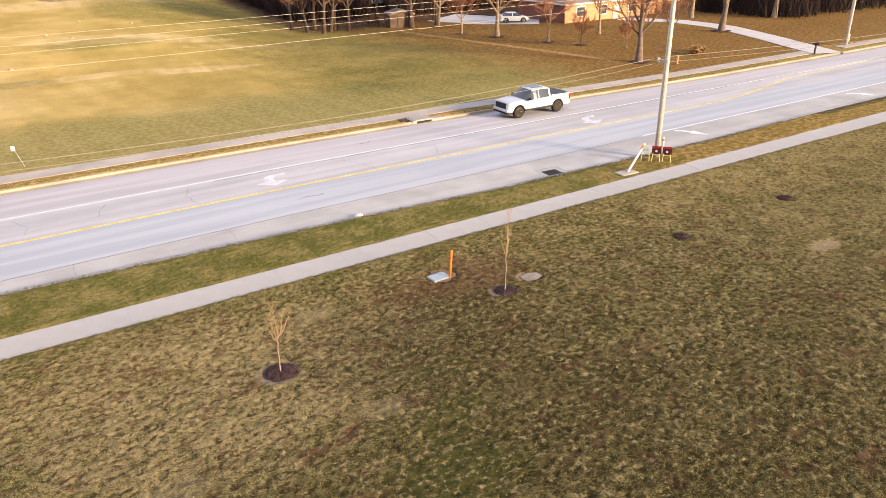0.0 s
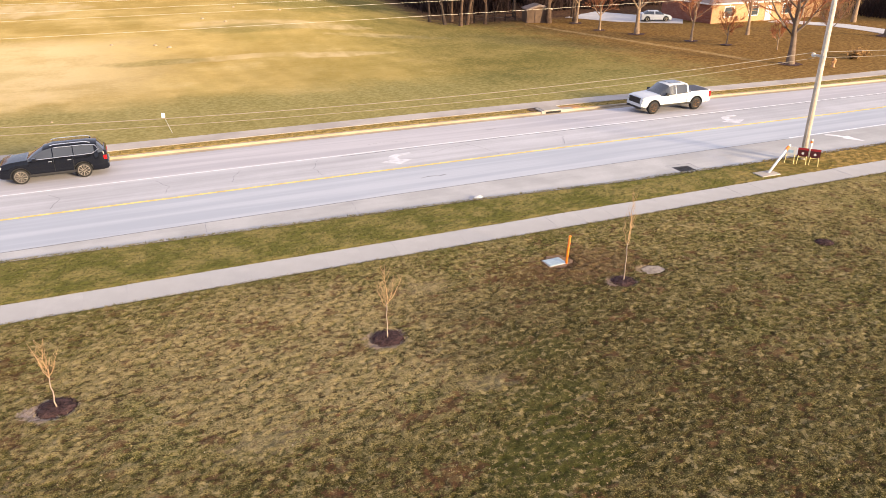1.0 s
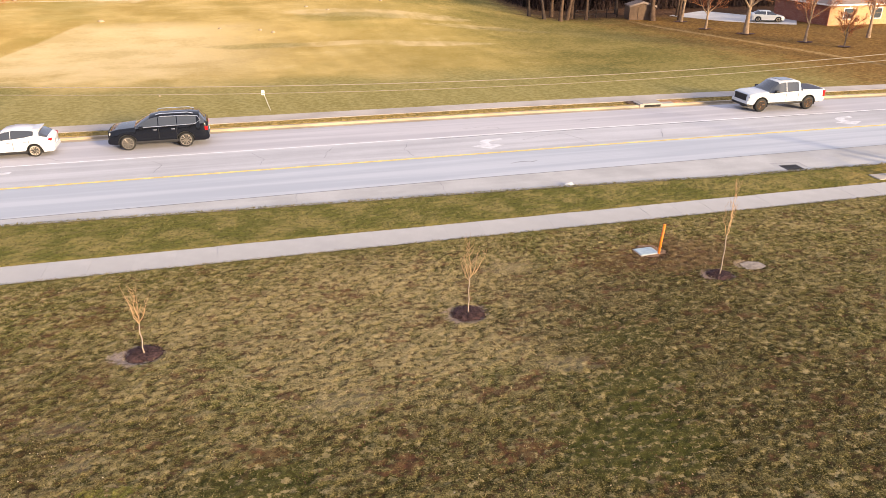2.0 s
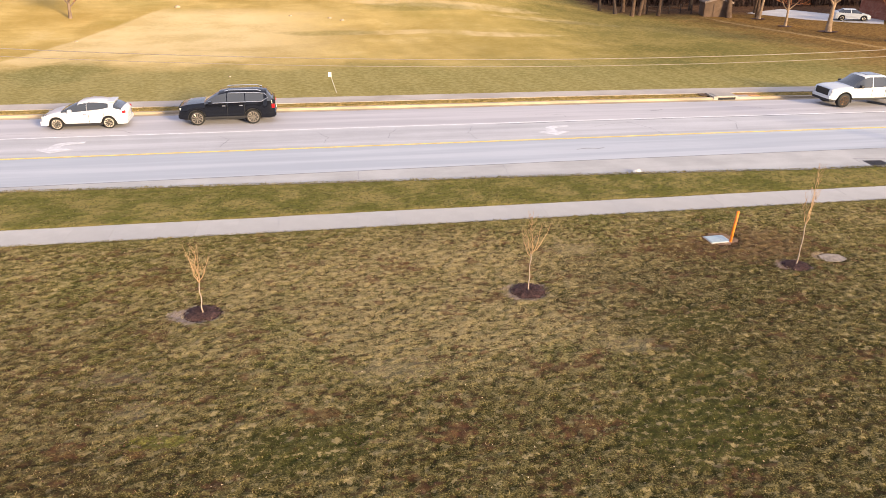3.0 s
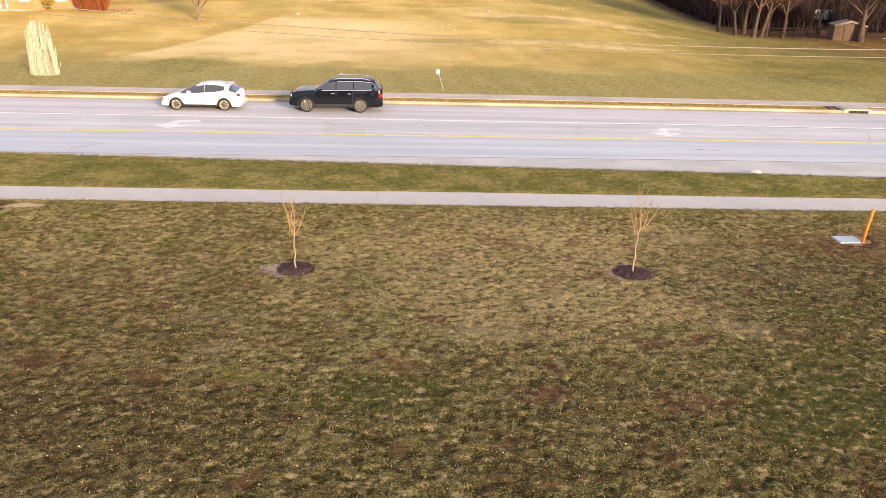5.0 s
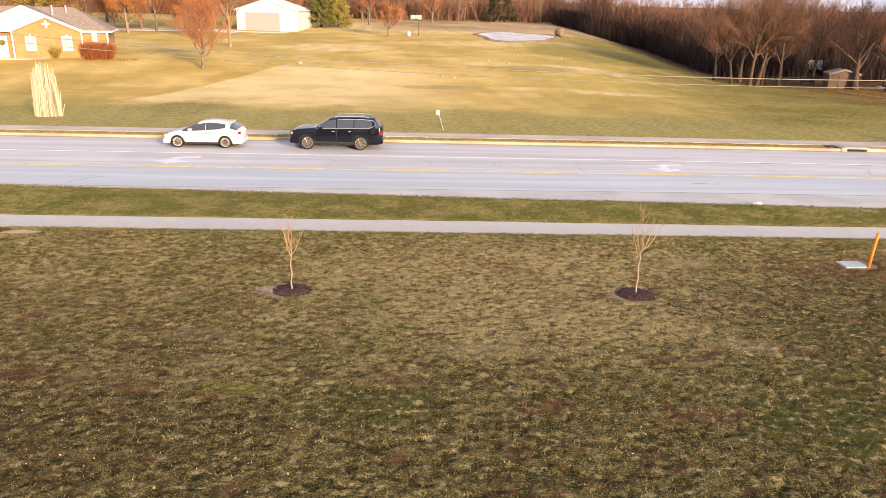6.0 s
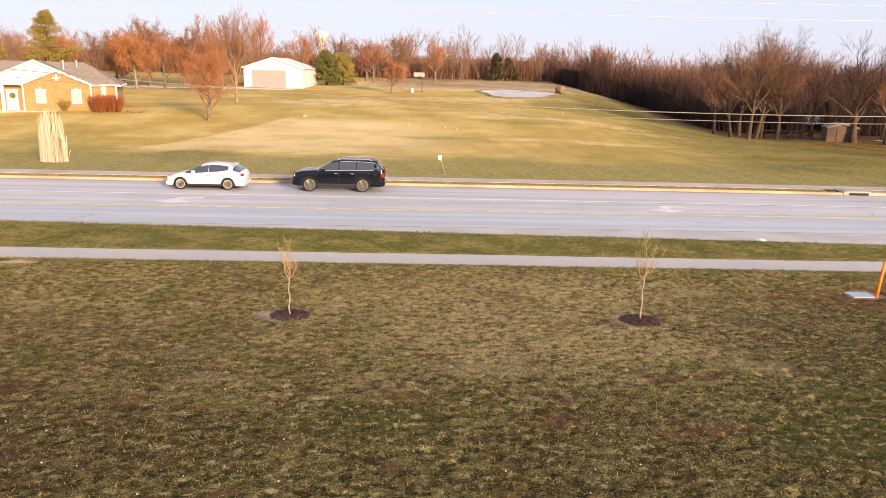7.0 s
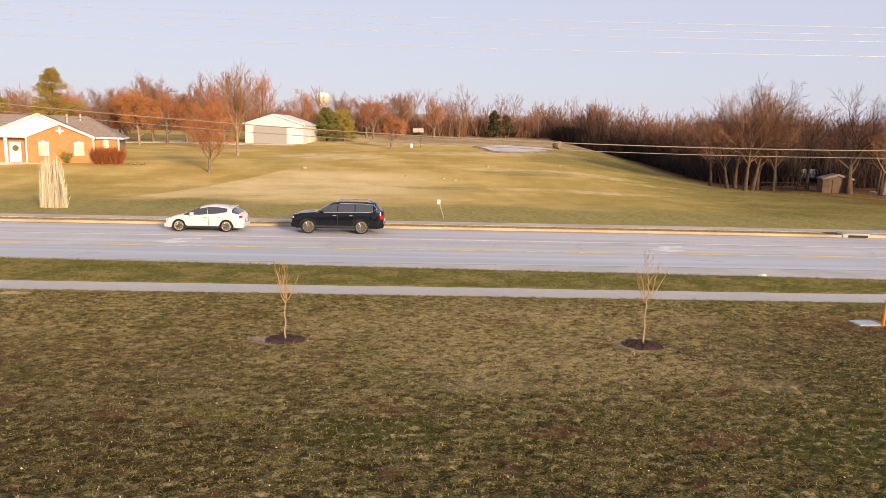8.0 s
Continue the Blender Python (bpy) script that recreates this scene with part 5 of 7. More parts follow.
hz = 1.55
house = empty("house", pose(-45.8, 62.4, hz, 0, 0, 18) @ pose(45.8, -62.4, 0), "orange brick ranch house with white gable and porch", "house")
part("wall", boxes((-70, -43, 63.6, 73, -0.8, 3.0)), M_BRICK, house)
part("bay_wall", boxes((-52.7, -45.8, 62.4, 63.6, -0.8, 3.0)), M_BRICK, house)
hip_roof(house, -70, -43, 63.6, 73, 3.02, 2.55, 0.45, M_SHINGLE)
gable(house, -57.3, -45.8, 63.2, 68.2, 3.0, 2.55, 0.35, M_SIDING, M_SHINGLE, "white siding gable")
gable(house, -52.7, -45.8, 62.4, 67.0, 3.0, 1.5, 0.3, M_BRICK, M_SHINGLE)
part("soffit", boxes((-57.3, -52.7, 62.4, 63.6, 2.85, 2.99)), M_TRIM, house)
part("porch_roof", prism(bmesh.new(), [Vector((-57.6, 62.1, 2.9)), Vector((-57.6, 63.3, 3.35)), Vector((-57.6, 63.3, 3.5)), Vector((-57.6, 62.1, 3.05))], (4.9, 0, 0)), M_SIDING, house, "sunlit pale porch roof")
for x in (-57.0, -54.9):
    col = part("porch_column", boxes((x - 0.16, x + 0.16, 62.45, 62.77, 0.0, 2.85), bevel=0.02), M_TRIM, house, "white square column")
part("porch_floor", boxes((-57.6, -52.7, 62.1, 63.6, -0.8, 0.04)), M_KERB, house)
door = part("front_door", boxes((-54.75, -53.55, 63.52, 63.62, 0.04, 2.35), bevel=0.01), M_TRIM, house, "white front door")
part("wreath", lathe(bmesh.new(), [(0.22, -0.04), (0.3, -0.06), (0.34, -0.02), (0.3, 0.03), (0.22, 0.02)], 18, Matrix.Translation((-54.1, 63.46, 1.65))), M_CEDAR, door, "round green wreath")
part("knob", lathe(bmesh.new(), [(0.04, -0.06), (0.05, -0.03), (0.02, 0.0)], 10, Matrix.Translation((-53.75, 63.5, 1.1))), M_STEEL, door)
for x in (-51.0, -47.3):
    window(house, x, 62.4, 0.95, 0.85, 1.35, M_BLIND)
window(house, -44.5, 63.6, 1.9, 0.35, 0.7, M_BLIND)
part("ornament", boxes((-49.65, -48.85, 62.33, 62.395, 3.63, 3.83), (-49.35, -49.15, 62.32, 62.394, 3.33, 4.13), bevel=0.02), M_TRIM, house, "white cross-shaped gable ornament")
for x, y in ((-45.72, 62.3), (-43.1, 63.5), (-52.78, 62.3)):
    part("downspout", boxes((x - 0.08, x + 0.08, y - 0.09, y + 0.04, -0.6, 3.0), bevel=0.015), M_TRIM, house, "white downspout")
part("foundation_edge", boxes((-52.9, -45.7, 62.0, 62.38, -0.9, -0.02)), M_KERB, house, "pale foundation ledge")
for x, y in ((-49, 66.6), (-47.6, 67.2), (-60, 66.5)):
    part("roof_vent", tube(bmesh.new(), [(x, y, 4.6), (x, y, 5.75)], 0.12, 8), M_STEEL, house)


def shrub(x, y, r, h, label, leaf, n, seed, base=None, name="shrub"):
    rnd = random.Random(seed)
    e = empty(name, pose(x, y, height(x, y) if base is None else base), label, "shrub")
    limbs, spots = [], []
    for k in range(26):
        a, o = rnd.uniform(0, 6.283), r * rnd.uniform(0.2, 1.0)
        tip = Vector((math.cos(a) * o, math.sin(a) * o, h * rnd.uniform(0.6, 1.0)))
        limbs.append(([Vector((0.2 * tip.x, 0.2 * tip.y, -0.1)), tip * 0.6, tip], [0.03, 0.02, 0.008], 1))
        spots += [tip * f for f in (0.4, 0.6, 0.8, 1.0)]
    quads("stem", *skin(limbs, 1, 1), M_BARK, e)
    quads("crown", *leaves(rnd, spots, n, 0.1, 0.16), leaf, e)
    return e


def twig_bush(x, y, r, h, label, n, seed):
    """A leafless bush: many fine upright stems fanning from the ground."""
    rnd = random.Random(seed)
    e = empty("bush", pose(x, y, height(x, y)), label, "bush")
    for pname, count, w0, lo in (("stem", n // 6, 0.02, 0.7), ("twig", n, 0.009, 0.45)):
        V, F = [], []
        for _ in range(count):
            a, d = rnd.uniform(0, 6.283), r * math.sqrt(rnd.random())
            px, py = 0.62 * d * math.cos(a), 0.55 * d * math.sin(a)
            top = h * rnd.uniform(lo, 1.0) * (1 - 0.22 * (d / r) ** 2)
            z0 = -0.1 if pname == "stem" else top * rnd.uniform(0.0, 0.5)
            tx, ty = 1.15 * d * math.cos(a) + rnd.gauss(0, 0.1), d * math.sin(a) + rnd.gauss(0, 0.1)
            t, i = rnd.uniform(0, 3.14), len(V)
            ux, uy = w0 * math.cos(t), w0 * math.sin(t)
            V += [(px - ux, py - uy, z0), (px + ux, py + uy, z0), (tx + ux * 0.4, ty + uy * 0.4, top), (tx - ux * 0.4, ty - uy * 0.4, top)]
            F.append((i, i + 1, i + 2, i + 3))
        ob = quads(pname, V, F, M_BUSH_RUST, e)
    return e


twig_bush(-44.3, 61.3, 1.2, 2.3, "large leafless rust-red bush against the brick wall", 1500, 1)
twig_bush(-42.8, 61.6, 1.1, 2.2, "leafless rust-red bush at the corner of the house", 1400, 2)
shrub(-48.6, 61.6, 0.7, 1.1, "small olive shrub under the windows", M_PINE, 1200, 3)
shrub(-57.6, 61.2, 1.0, 1.3, "reddish shrub beside the porch", M_BUSH_RUST, 2200, 4, name="bush")
M_BEDROCK = simple("brown_bed_rock", (0.26, 0.15, 0.09), 0.9, vary=0.35, scale=5)
for k in range(7):
    a = k * 0.9
    bm = bmesh.new()
    bmesh.ops.create_icosphere(bm, subdivisions=2, radius=0.28)
    for v in bm.verts:
        v.co *= 0.75 + 0.3 * noise.noise(v.co * 5 + Vector((k, 3, 1)))
        v.co.z *= 0.55
    st = part("rock", bm, M_BEDROCK, smooth=True)
    st.matrix_basis = pose(-40.4 + 0.9 * math.cos(a), 62.0 + 0.6 * math.sin(a), height(-40, 62) + 0.1)
    tagged(st, "brown rock edging a small flower bed", "rock", "rocks of the flower bed")

# ---- barn ----
M_METAL = simple("white_ribbed_metal", (0.62, 0.63, 0.62), 0.45, 0.1, vary=0.05, scale=1.0)
M_DOORGREY = simple("grey_overhead_door", (0.29, 0.275, 0.275), 0.5, vary=0.06)
barn = empty("barn", pose(-34.7, 112.0, height(-34, 112) - 0.1, 0, 0, -4), "white metal pole barn with a grey overhead door", "barn")
part("wall", boxes((-5.5, 5.5, 0, 12, -0.3, 3.6)), M_METAL, barn)
gable(barn, -5.5, 5.5, 0, 12, 3.6, 1.75, 0.3, M_METAL, M_METAL)
bdoor = part("overhead_door", boxes((-3.9, 2.3, -0.08, 0.0, 0.0, 3.2)), M_DOORGREY, barn, "grey overhead door")
for k in range(5):
    part("panel", boxes((-3.85, 2.25, -0.11, -0.08, 0.05 + k * 0.63, 0.64 + k * 0.63)), M_DOORGREY, bdoor)
part("corner_trim", boxes((5.42, 5.56, -0.06, 0.08, 0, 3.6)), simple("grey_trim", (0.45, 0.45, 0.45), 0.5), barn)
part("side_door", boxes((5.5, 5.56, 4, 5, 0, 2.1)), M_TRIM, barn)
apron_pad = part("barn_apron", boxes((-4.5, 4.5, -4.5, -0.1, -0.3, 0.06), bevel=0.02), M_KERB)
apron_pad.matrix_basis = barn.matrix_basis.copy()
tagged(apron_pad, "pale concrete apron before the barn", "apron", kind="structure")


def ribbon(name, pts, w, material, label, category, lift=0.05):
    """A drive laid over the ground along a line."""
    V, F, line = [], [], []
    for (x0, y0), (x1, y1) in zip(pts, pts[1:]):
        k = max(2, int(math.hypot(x1 - x0, y1 - y0) / 2))
        line += [(x0 + (x1 - x0) * i / k, y0 + (y1 - y0) * i / k) for i in range(k)]
    line.append(pts[-1])
    for i, (x, y) in enumerate(line):
        a, b = line[max(0, i - 1)], line[min(len(line) - 1, i + 1)]
        d = Vector((b[0] - a[0], b[1] - a[1])).normalized() * w / 2
        for s in (1, -1):
            px, py = x - d.y * s, y + d.x * s
            V.append((px, py, max(height(px, py), 0.03) + lift if y < 26 else height(px, py) + lift))
            V.append((px, py, V[-1][2] - 0.3))
        if i:
            q = 4 * i
            F += [(q - 4, q - 2, q + 2, q), (q - 3, q - 4, q, q + 1), (q - 2, q - 1, q + 3, q + 2)]
    return tagged(quads(name, V, F, material), label, category, kind="structure")


M_DRIVE = simple("pale_driveway_concrete", (0.52, 0.50, 0.49), 0.85, vary=0.12, scale=0.6)
ribbon("driveway_barn", [(-110, 99), (-75, 104), (-58, 108.5), (-45, 110), (-38, 107.5)], 4.5, M_DRIVE, "pale gravel drive running to the barn", "driveway")

# ---- pond and what stands beside it ----
water = Mat("pond_pale", 0.45)
water.color(water.mix(water.band(water.noise(0.35, 4), 0.4, 0.65), (0.56, 0.53, 0.52), (0.40, 0.37, 0.36)))
water.bump(water.noise(1.5, 3), 0.08, 0.03)
bm = bmesh.new()
ring = []
for i in range(40):
    a = 2 * math.pi * i / 40
    r = 1 + 0.1 * math.sin(3 * a + 1) + 0.06 * math.sin(5 * a)
    x, y = 9.7 + 6.6 * r * math.cos(a), 110 + 9.5 * r * math.sin(a)
    ring.append(bm.verts.new((x, y, height(x, y) + 0.10)))
bm.faces.new(ring)
tagged(part("pond_water", bm, water.m), "small pale pond in the field", "pond", kind="structure")
V, F = [], []
for i in range(40):
    a = 2 * math.pi * i / 40
    r = 1 + 0.1 * math.sin(3 * a + 1) + 0.06 * math.sin(5 * a)
    for f, dz in ((0.97, 0.10), (1.04, 0.22), (1.16, 0.0)):
        x, y = 9.7 + 6.6 * r * f * math.cos(a), 110 + 9.5 * r * f * math.sin(a)
        V.append((x, y, height(x, y) + dz))
for i in range(40):
    a, b = 3 * i, 3 * ((i + 1) % 40)
    F += [(a, b, b + 1, a + 1), (a + 1, b + 1, b + 2, a + 2)]
tagged(quads("pond_bank", V, F, simple("brown_bank_soil", (0.25, 0.18, 0.10), 0.95, vary=0.5, scale=0.8)), "low brown earth bank round the pond", "bank", kind="structure")
bale = empty("hay_bale", pose(18.2, 113, height(18.2, 113) + 0.75, 0, 0, 40), "weathered round hay bale beside the pond", "hay bale")
part("roll", lathe(bmesh.new(), [(0.3, -0.72), (0.68, -0.7), (0.75, -0.55), (0.75, 0.55), (0.68, 0.7), (0.3, 0.72)], 22), simple("weathered_hay", (0.20, 0.14, 0.09), 0.95, vary=0.35, scale=6, bump=0.6, dist=0.03), bale, smooth=True)
M_BOARD = simple("weathered_grey_board", (0.34, 0.31, 0.30), 0.6, vary=0.15)
hoop = empty("basketball_hoop", pose(-7.5, 107.7, height(-7.5, 107.7)), "basketball hoop with a grey backboard on a dark pole", "basketball hoop")
part("pole", tube(bmesh.new(), [(0, 0, -0.2), (0, 0, 2.6), (-0.3, -0.4, 3.1)], 0.055, 8), M_IRON, hoop)
part("backboard", boxes((-1.45, 0.45, -0.48, -0.42, 2.75, 3.5), bevel=0.02), M_BOARD, hoop, "grey backboard")
part("rim", lathe(bmesh.new(), [(0.2, -0.02), (0.24, -0.02), (0.24, 0.02), (0.2, 0.02)], 16, Matrix.Translation((-0.3, -0.75, 2.9)) @ Matrix.Rotation(math.pi / 2, 4, "X")), M_ORANGE, hoop)
tank = empty("water_tank", pose(-9.2, 107.0, height(-9.2, 107)), "small white plastic tank standing on the grass", "tank")
part("body", lathe(bmesh.new(), [(0.1, -0.5), (0.28, -0.48), (0.32, -0.2), (0.32, 0.1), (0.22, 0.25), (0.1, 0.27)], 16, Matrix.Translation((0, 0, 0.5)) @ Matrix.Rotation(math.pi / 2, 4, "X")), M_SIGNWHITE, tank, smooth=True)
part("lid", lathe(bmesh.new(), [(0.14, 0.0), (0.16, 0.05), (0.1, 0.08)], 12, Matrix.Translation((0, 0, 0.76)) @ Matrix.Rotation(math.pi / 2, 4, "X")), M_STEEL, tank)

# ---- water tower on the horizon ----
tower = empty("water_tower", pose(-81.2, 500, 11.2), "white spheroid water tower on the horizon", "water tower")
part("tank", lathe(bmesh.new(), [(0.8, 13.5), (2.0, 14.0), (4.6, 16.2), (5.2, 18.4), (4.9, 20.2), (3.4, 21.6), (0.5, 22.2)], 28, Matrix.Rotation(math.pi / 2, 4, "X")), M_TRIM, tower, smooth=True)
part("stem", lathe(bmesh.new(), [(3.2, 0), (1.6, 2.5), (1.3, 8), (1.5, 12), (2.1, 14.05)], 20, Matrix.Rotation(math.pi / 2, 4, "X")), M_TRIM, tower, smooth=True)

# ---- shed and things under the eastern trees ----
M_SHEDWOOD = simple("tan_shed_boards", (0.125, 0.082, 0.055), 0.85, vary=0.2, scale=2.0)
shed = empty("shed", pose(46.2, 66.8, height(46, 67.6), 0, 0, -14), "tan wooden garden shed under bare trees", "shed")
part("wall", boxes((-1.75, 1.75, 0, 2.8, -0.2, 1.75)), M_SHEDWOOD, shed)
gable(shed, -1.75, 1.75, 0, 2.8, 1.75, 0.5, 0.12, M_SHEDWOOD, M_SHINGLE, rake=M_SHINGLE)
part("door", boxes((-0.6, 0.6, -0.06, 0.0, 0.0, 1.65), bevel=0.01), M_SHEDWOOD, shed)
for s in (-1, 1):
    part("door_batten", boxes((s * 0.34 - 0.3, s * 0.34 + 0.3, -0.09, -0.06, 0.8, 0.9)), M_SHEDWOOD, shed)
M_CABIN = simple("grey_blue_siding", (0.20, 0.22, 0.26), 0.7, vary=0.2, scale=2.0)
cabin = empty("cottage", pose(66, 118, height(66, 118)), "small grey cottage deep among the trees", "house")
part("wall", boxes((-3.5, 3.5, 0, 5, -0.2, 2.6)), M_CABIN, cabin)
gable(cabin, -3.5, 3.5, 0, 5, 2.6, 1.2, 0.3, M_CABIN, M_STEEL, rake=M_CABIN)
window(cabin, -1.5, 0, 1.0, 1.0, 1.1, M_GLASS)
window(cabin, 1.5, 0, 1.0, 1.0, 1.1, M_GLASS)
trailer = empty("utility_trailer", pose(55.2, 91.5, height(55.2, 91.5)), "low white box trailer parked beneath the trees", "trailer")
part("box", boxes((-1.6, 1.6, -0.8, 0.8, 0.5, 1.9), bevel=0.06), M_SIGNWHITE, trailer)
for s in (-0.8, 0.8):
    part("wheel", lathe(bmesh.new(), [(0.05, -0.1), (0.3, -0.1), (0.32, 0.0), (0.3, 0.1), (0.05, 0.1)], 14, Matrix.Translation((0, s, 0.32))), M_BLACK, trailer)
part("tongue", boxes((-2.6, -1.6, -0.06, 0.06, 0.45, 0.55)), M_IRON, trailer)
posts = empty("fence", pose(38, 70.5, height(38, 70.5)), "short dark wooden fence at the wood's edge", "fence")
for k in range(5):
    part("post", boxes((k * 1.6 - 0.06, k * 1.6 + 0.06, -0.06, 0.06, -0.3, 1.2)), M_BARK_DARK, posts)
for z in (0.45, 0.95):
    part("rail", boxes((0, 6.4, -0.03, 0.03, z, z + 0.1)), M_BARK_DARK, posts)

# ---- brick house beyond the eastern trees ----
ez = height(70, 60)
east = empty("house", pose(0, 0, ez), "low brick house with a tan sunlit front and carport", "house")
part("wall", boxes((66.3, 86, 55.4, 66, -0.3, 2.7)), M_BRICK_SUNLIT, east)
part("side_wall", boxes((66.22, 66.3, 55.4, 66, -0.3, 2.7)), M_BRICK_SHADE, east, "brick side with its shade put in as dark red")
hip_roof(east, 66.3, 86, 55.4, 66, 2.72, 2.0, 0.5, M_SHINGLE)
for x in (69.2, 73.5, 79.5):
    window(east, x, 55.4, 0.9, 1.5, 1.2, M_GLASS)
edoor = part("front_door", boxes((75.6, 76.6, 55.3, 55.4, 0.0, 2.1), bevel=0.01), M_TRIM, east, "white front door")
part("knob", lathe(bmesh.new(), [(0.04, -0.05), (0.05, -0.02), (0.02, 0)], 8, Matrix.Translation((76.4, 55.29, 1.0))), M_STEEL, edoor)
part("step", boxes((75.2, 77.0, 54.4, 55.4, -0.3, 0.1), bevel=0.02), M_KERB, east)
ribbon("driveway_apron", [(56.5, 72.5), (60, 66), (66.2, 61)], 9.0, M_DRIVE, "wide white concrete apron beside the brick house", "driveway")
ribbon("driveway_east", [(70.3, 18.2), (72.0, 22.5), (74.5, 28), (78.4, 38), (79.2, 46), (76, 54)], 3.4, M_DRIVE, "pale concrete driveway curving up to the house", "driveway")
strip("pavement_far_east", lambda x: far_edge(x) + 1.4, lambda x: far_edge(x) + 2.6, 0.055, M_FARWALK, 75, 300, 5, "narrow concrete sidewalk beyond the driveway", "sidewalk", thick=0.2)

mail = empty("mailbox", pose(68.8, 18.9, 0), "dark mailbox on a wooden post by the driveway", "mailbox")
part("post", boxes((-0.07, 0.07, -0.07, 0.07, -0.2, 1.0)), M_BARK_DARK, mail)
part("box", lathe(bmesh.new(), [(0.02, -0.32), (0.15, -0.3), (0.15, 0.3), (0.02, 0.32)], 14, Matrix.Translation((0, -0.05, 1.12))), M_IRON, mail, smooth=True)
part("flag", boxes((0.15, 0.18, 0.0, 0.2, 1.1, 1.3)), M_SIGNRED, mail)
M_HYDRANT = simple("faded_ochre_paint", (0.42, 0.23, 0.11), 0.6, vary=0.2)
hyd = empty("fire_hydrant", pose(53.3, 23.8, height(53.3, 23.8)), "small faded ochre fire hydrant beside the sidewalk", "hydrant")
part("barrel", lathe(bmesh.new(), [(0.2, 0), (0.2, 0.06), (0.15, 0.08), (0.15, 0.6), (0.19, 0.63), (0.17, 0.75), (0.06, 0.85)], 14, Matrix.Rotation(math.pi / 2, 4, "X")), M_HYDRANT, hyd, smooth=True)
for s in (-1, 1):
    part("outlet", tube(bmesh.new(), [(0, 0, 0.5), (s * 0.24, 0, 0.5)], 0.07, 8), M_HYDRANT, hyd)

M_TUFT = leafy("tan_tuft_blades", (0.24, 0.13, 0.045), (0.42, 0.25, 0.09))
# ---- trees of the east lot, each in a mulch ring ----
east_trees = ((50.8, 26.5, 10.5, 0.33, "large bare spreading tree beside the sidewalk"), (50.9, 50.7, 9.0, 0.30, "tall pale bare tree on the leaf-strewn lot"), (52.4, 42.5, 6.5, 0.15, "slim pale bare tree in a mulch ring"), (53.7, 38.3, 3.8, 0.09, "small bare ornamental tree in a mulch ring"), (50.5, 64.1, 8.5, 0.22, "pale bare tree at the edge of the lot"), (49.2, 56.3, 6.0, 0.16, "slender bare tree in a wide mulch bed"), (75.1, 35.7, 11.0, 0.40, "stout bare tree beside the driveway"), (56.2, 33.5, 3.2, 0.07, "small reddish bare tree near the large tree"), (62.0, 44, 8, 0.2, "bare tree on the brown lawn"), (60.5, 31.0, 6.5, 0.15, "bare tree near the driveway"), (84, 48, 11, 0.3, "tall bare tree beyond the driveway"), (92, 40, 12, 0.35, "tall bare tree beyond the driveway"))
for k, (x, y, h, r, lab) in enumerate(east_trees):
    bare_tree("tree", 100 + k, h, r, lab, (x, y), M_BARK_PALE if k % 3 else M_BARK, M_TWIG_RED if k in (0, 2, 3, 5, 7, 8) else M_TWIG, 0.017 if k == 0 else 0.014, "trees on the east lot", clear=0.22 if k == 0 else 0.3, limbs=11 if k in (0, 6) else 8, fork=0.85 if k == 0 else 0.65, kids=(8, 8, 6) if k == 0 else (7, 7, 5), spread=1.1, lift=0.12)
    if k in (0, 1, 2, 3, 4, 5, 6):
        bm = bmesh.new()
        bmesh.ops.create_circle(bm, cap_ends=True, radius=0.55 + 1.6 * r, segments=18)
        for v in bm.verts:
            v.co *= 1 + 0.2 * noise.noise(v.co * 2 + Vector((k, 0, 0)))
            v.co.z = height(x + v.co.x, y + v.co.y) + 0.06
            v.co.x, v.co.y = v.co.x + x, v.co.y + y
        tagged(part("mulch_ring", bm, M_MULCH), "dark mulch ring round a tree trunk", "mulch bed", "mulch rings on the east lot")
shrub(58.8, 26.3, 0.9, 0.75, "low tan ornamental grass tuft near the driveway", M_TUFT, 1500, 9, name="grass_tuft")
shrub(60.6, 27.0, 0.6, 0.5, "small tan tuft of dry grass", M_TUFT, 900, 10, name="grass_tuft")

# ---- trees round the western house and barn ----
bare_tree("tree", 201, 7.6, 0.16, "small round bare tree with dense rust-red twigs", (-30.8, 57.7), M_BARK, M_TWIG_RED, 0.011, clear=0.18, limbs=16, fork=1.05, kids=(8, 8, 6))
bare_tree("tree", 202, 10.8, 0.2, "tall slim bare tree behind the field", (-33.4, 80.4), M_BARK_PALE, M_TWIG, 0.012, clear=0.25, limbs=15, fork=0.40, kids=(8, 7, 5))
bare_tree("tree", 203, 5.6, 0.16, "small round-headed bare tree near the pond", (-12.8, 104.5), M_BARK, M_TWIG_RED, 0.014, clear=0.25, limbs=14, fork=1.0, kids=(9, 8, 6))
conifer("conifer", 204, 6.4, 6.4, "broad dark green juniper beside the barn", (-26.4, 122.0), M_CEDAR, 14000, 0.13, 110, 0.3, 0.48)
conifer("conifer", 205, 6.2, 6.0, "yellow-green juniper beside the barn", (-23.4, 123.5), M_PINE, 13000, 0.13, 110, 0.3, 0.48)
conifer("pine", 206, 12.3, 15.5, "tall open yellow-green pine behind the house", (-66.5, 95), M_PINE_GOLD, 24000, 0.12, 70, 0.35, 1.0)
conifer("pine", 207, 7.5, 7.5, "rounded yellow-green pine behind the house", (-77, 99), M_PINE_GOLD, 8000, 0.13, 60, 0.3, 0.8)
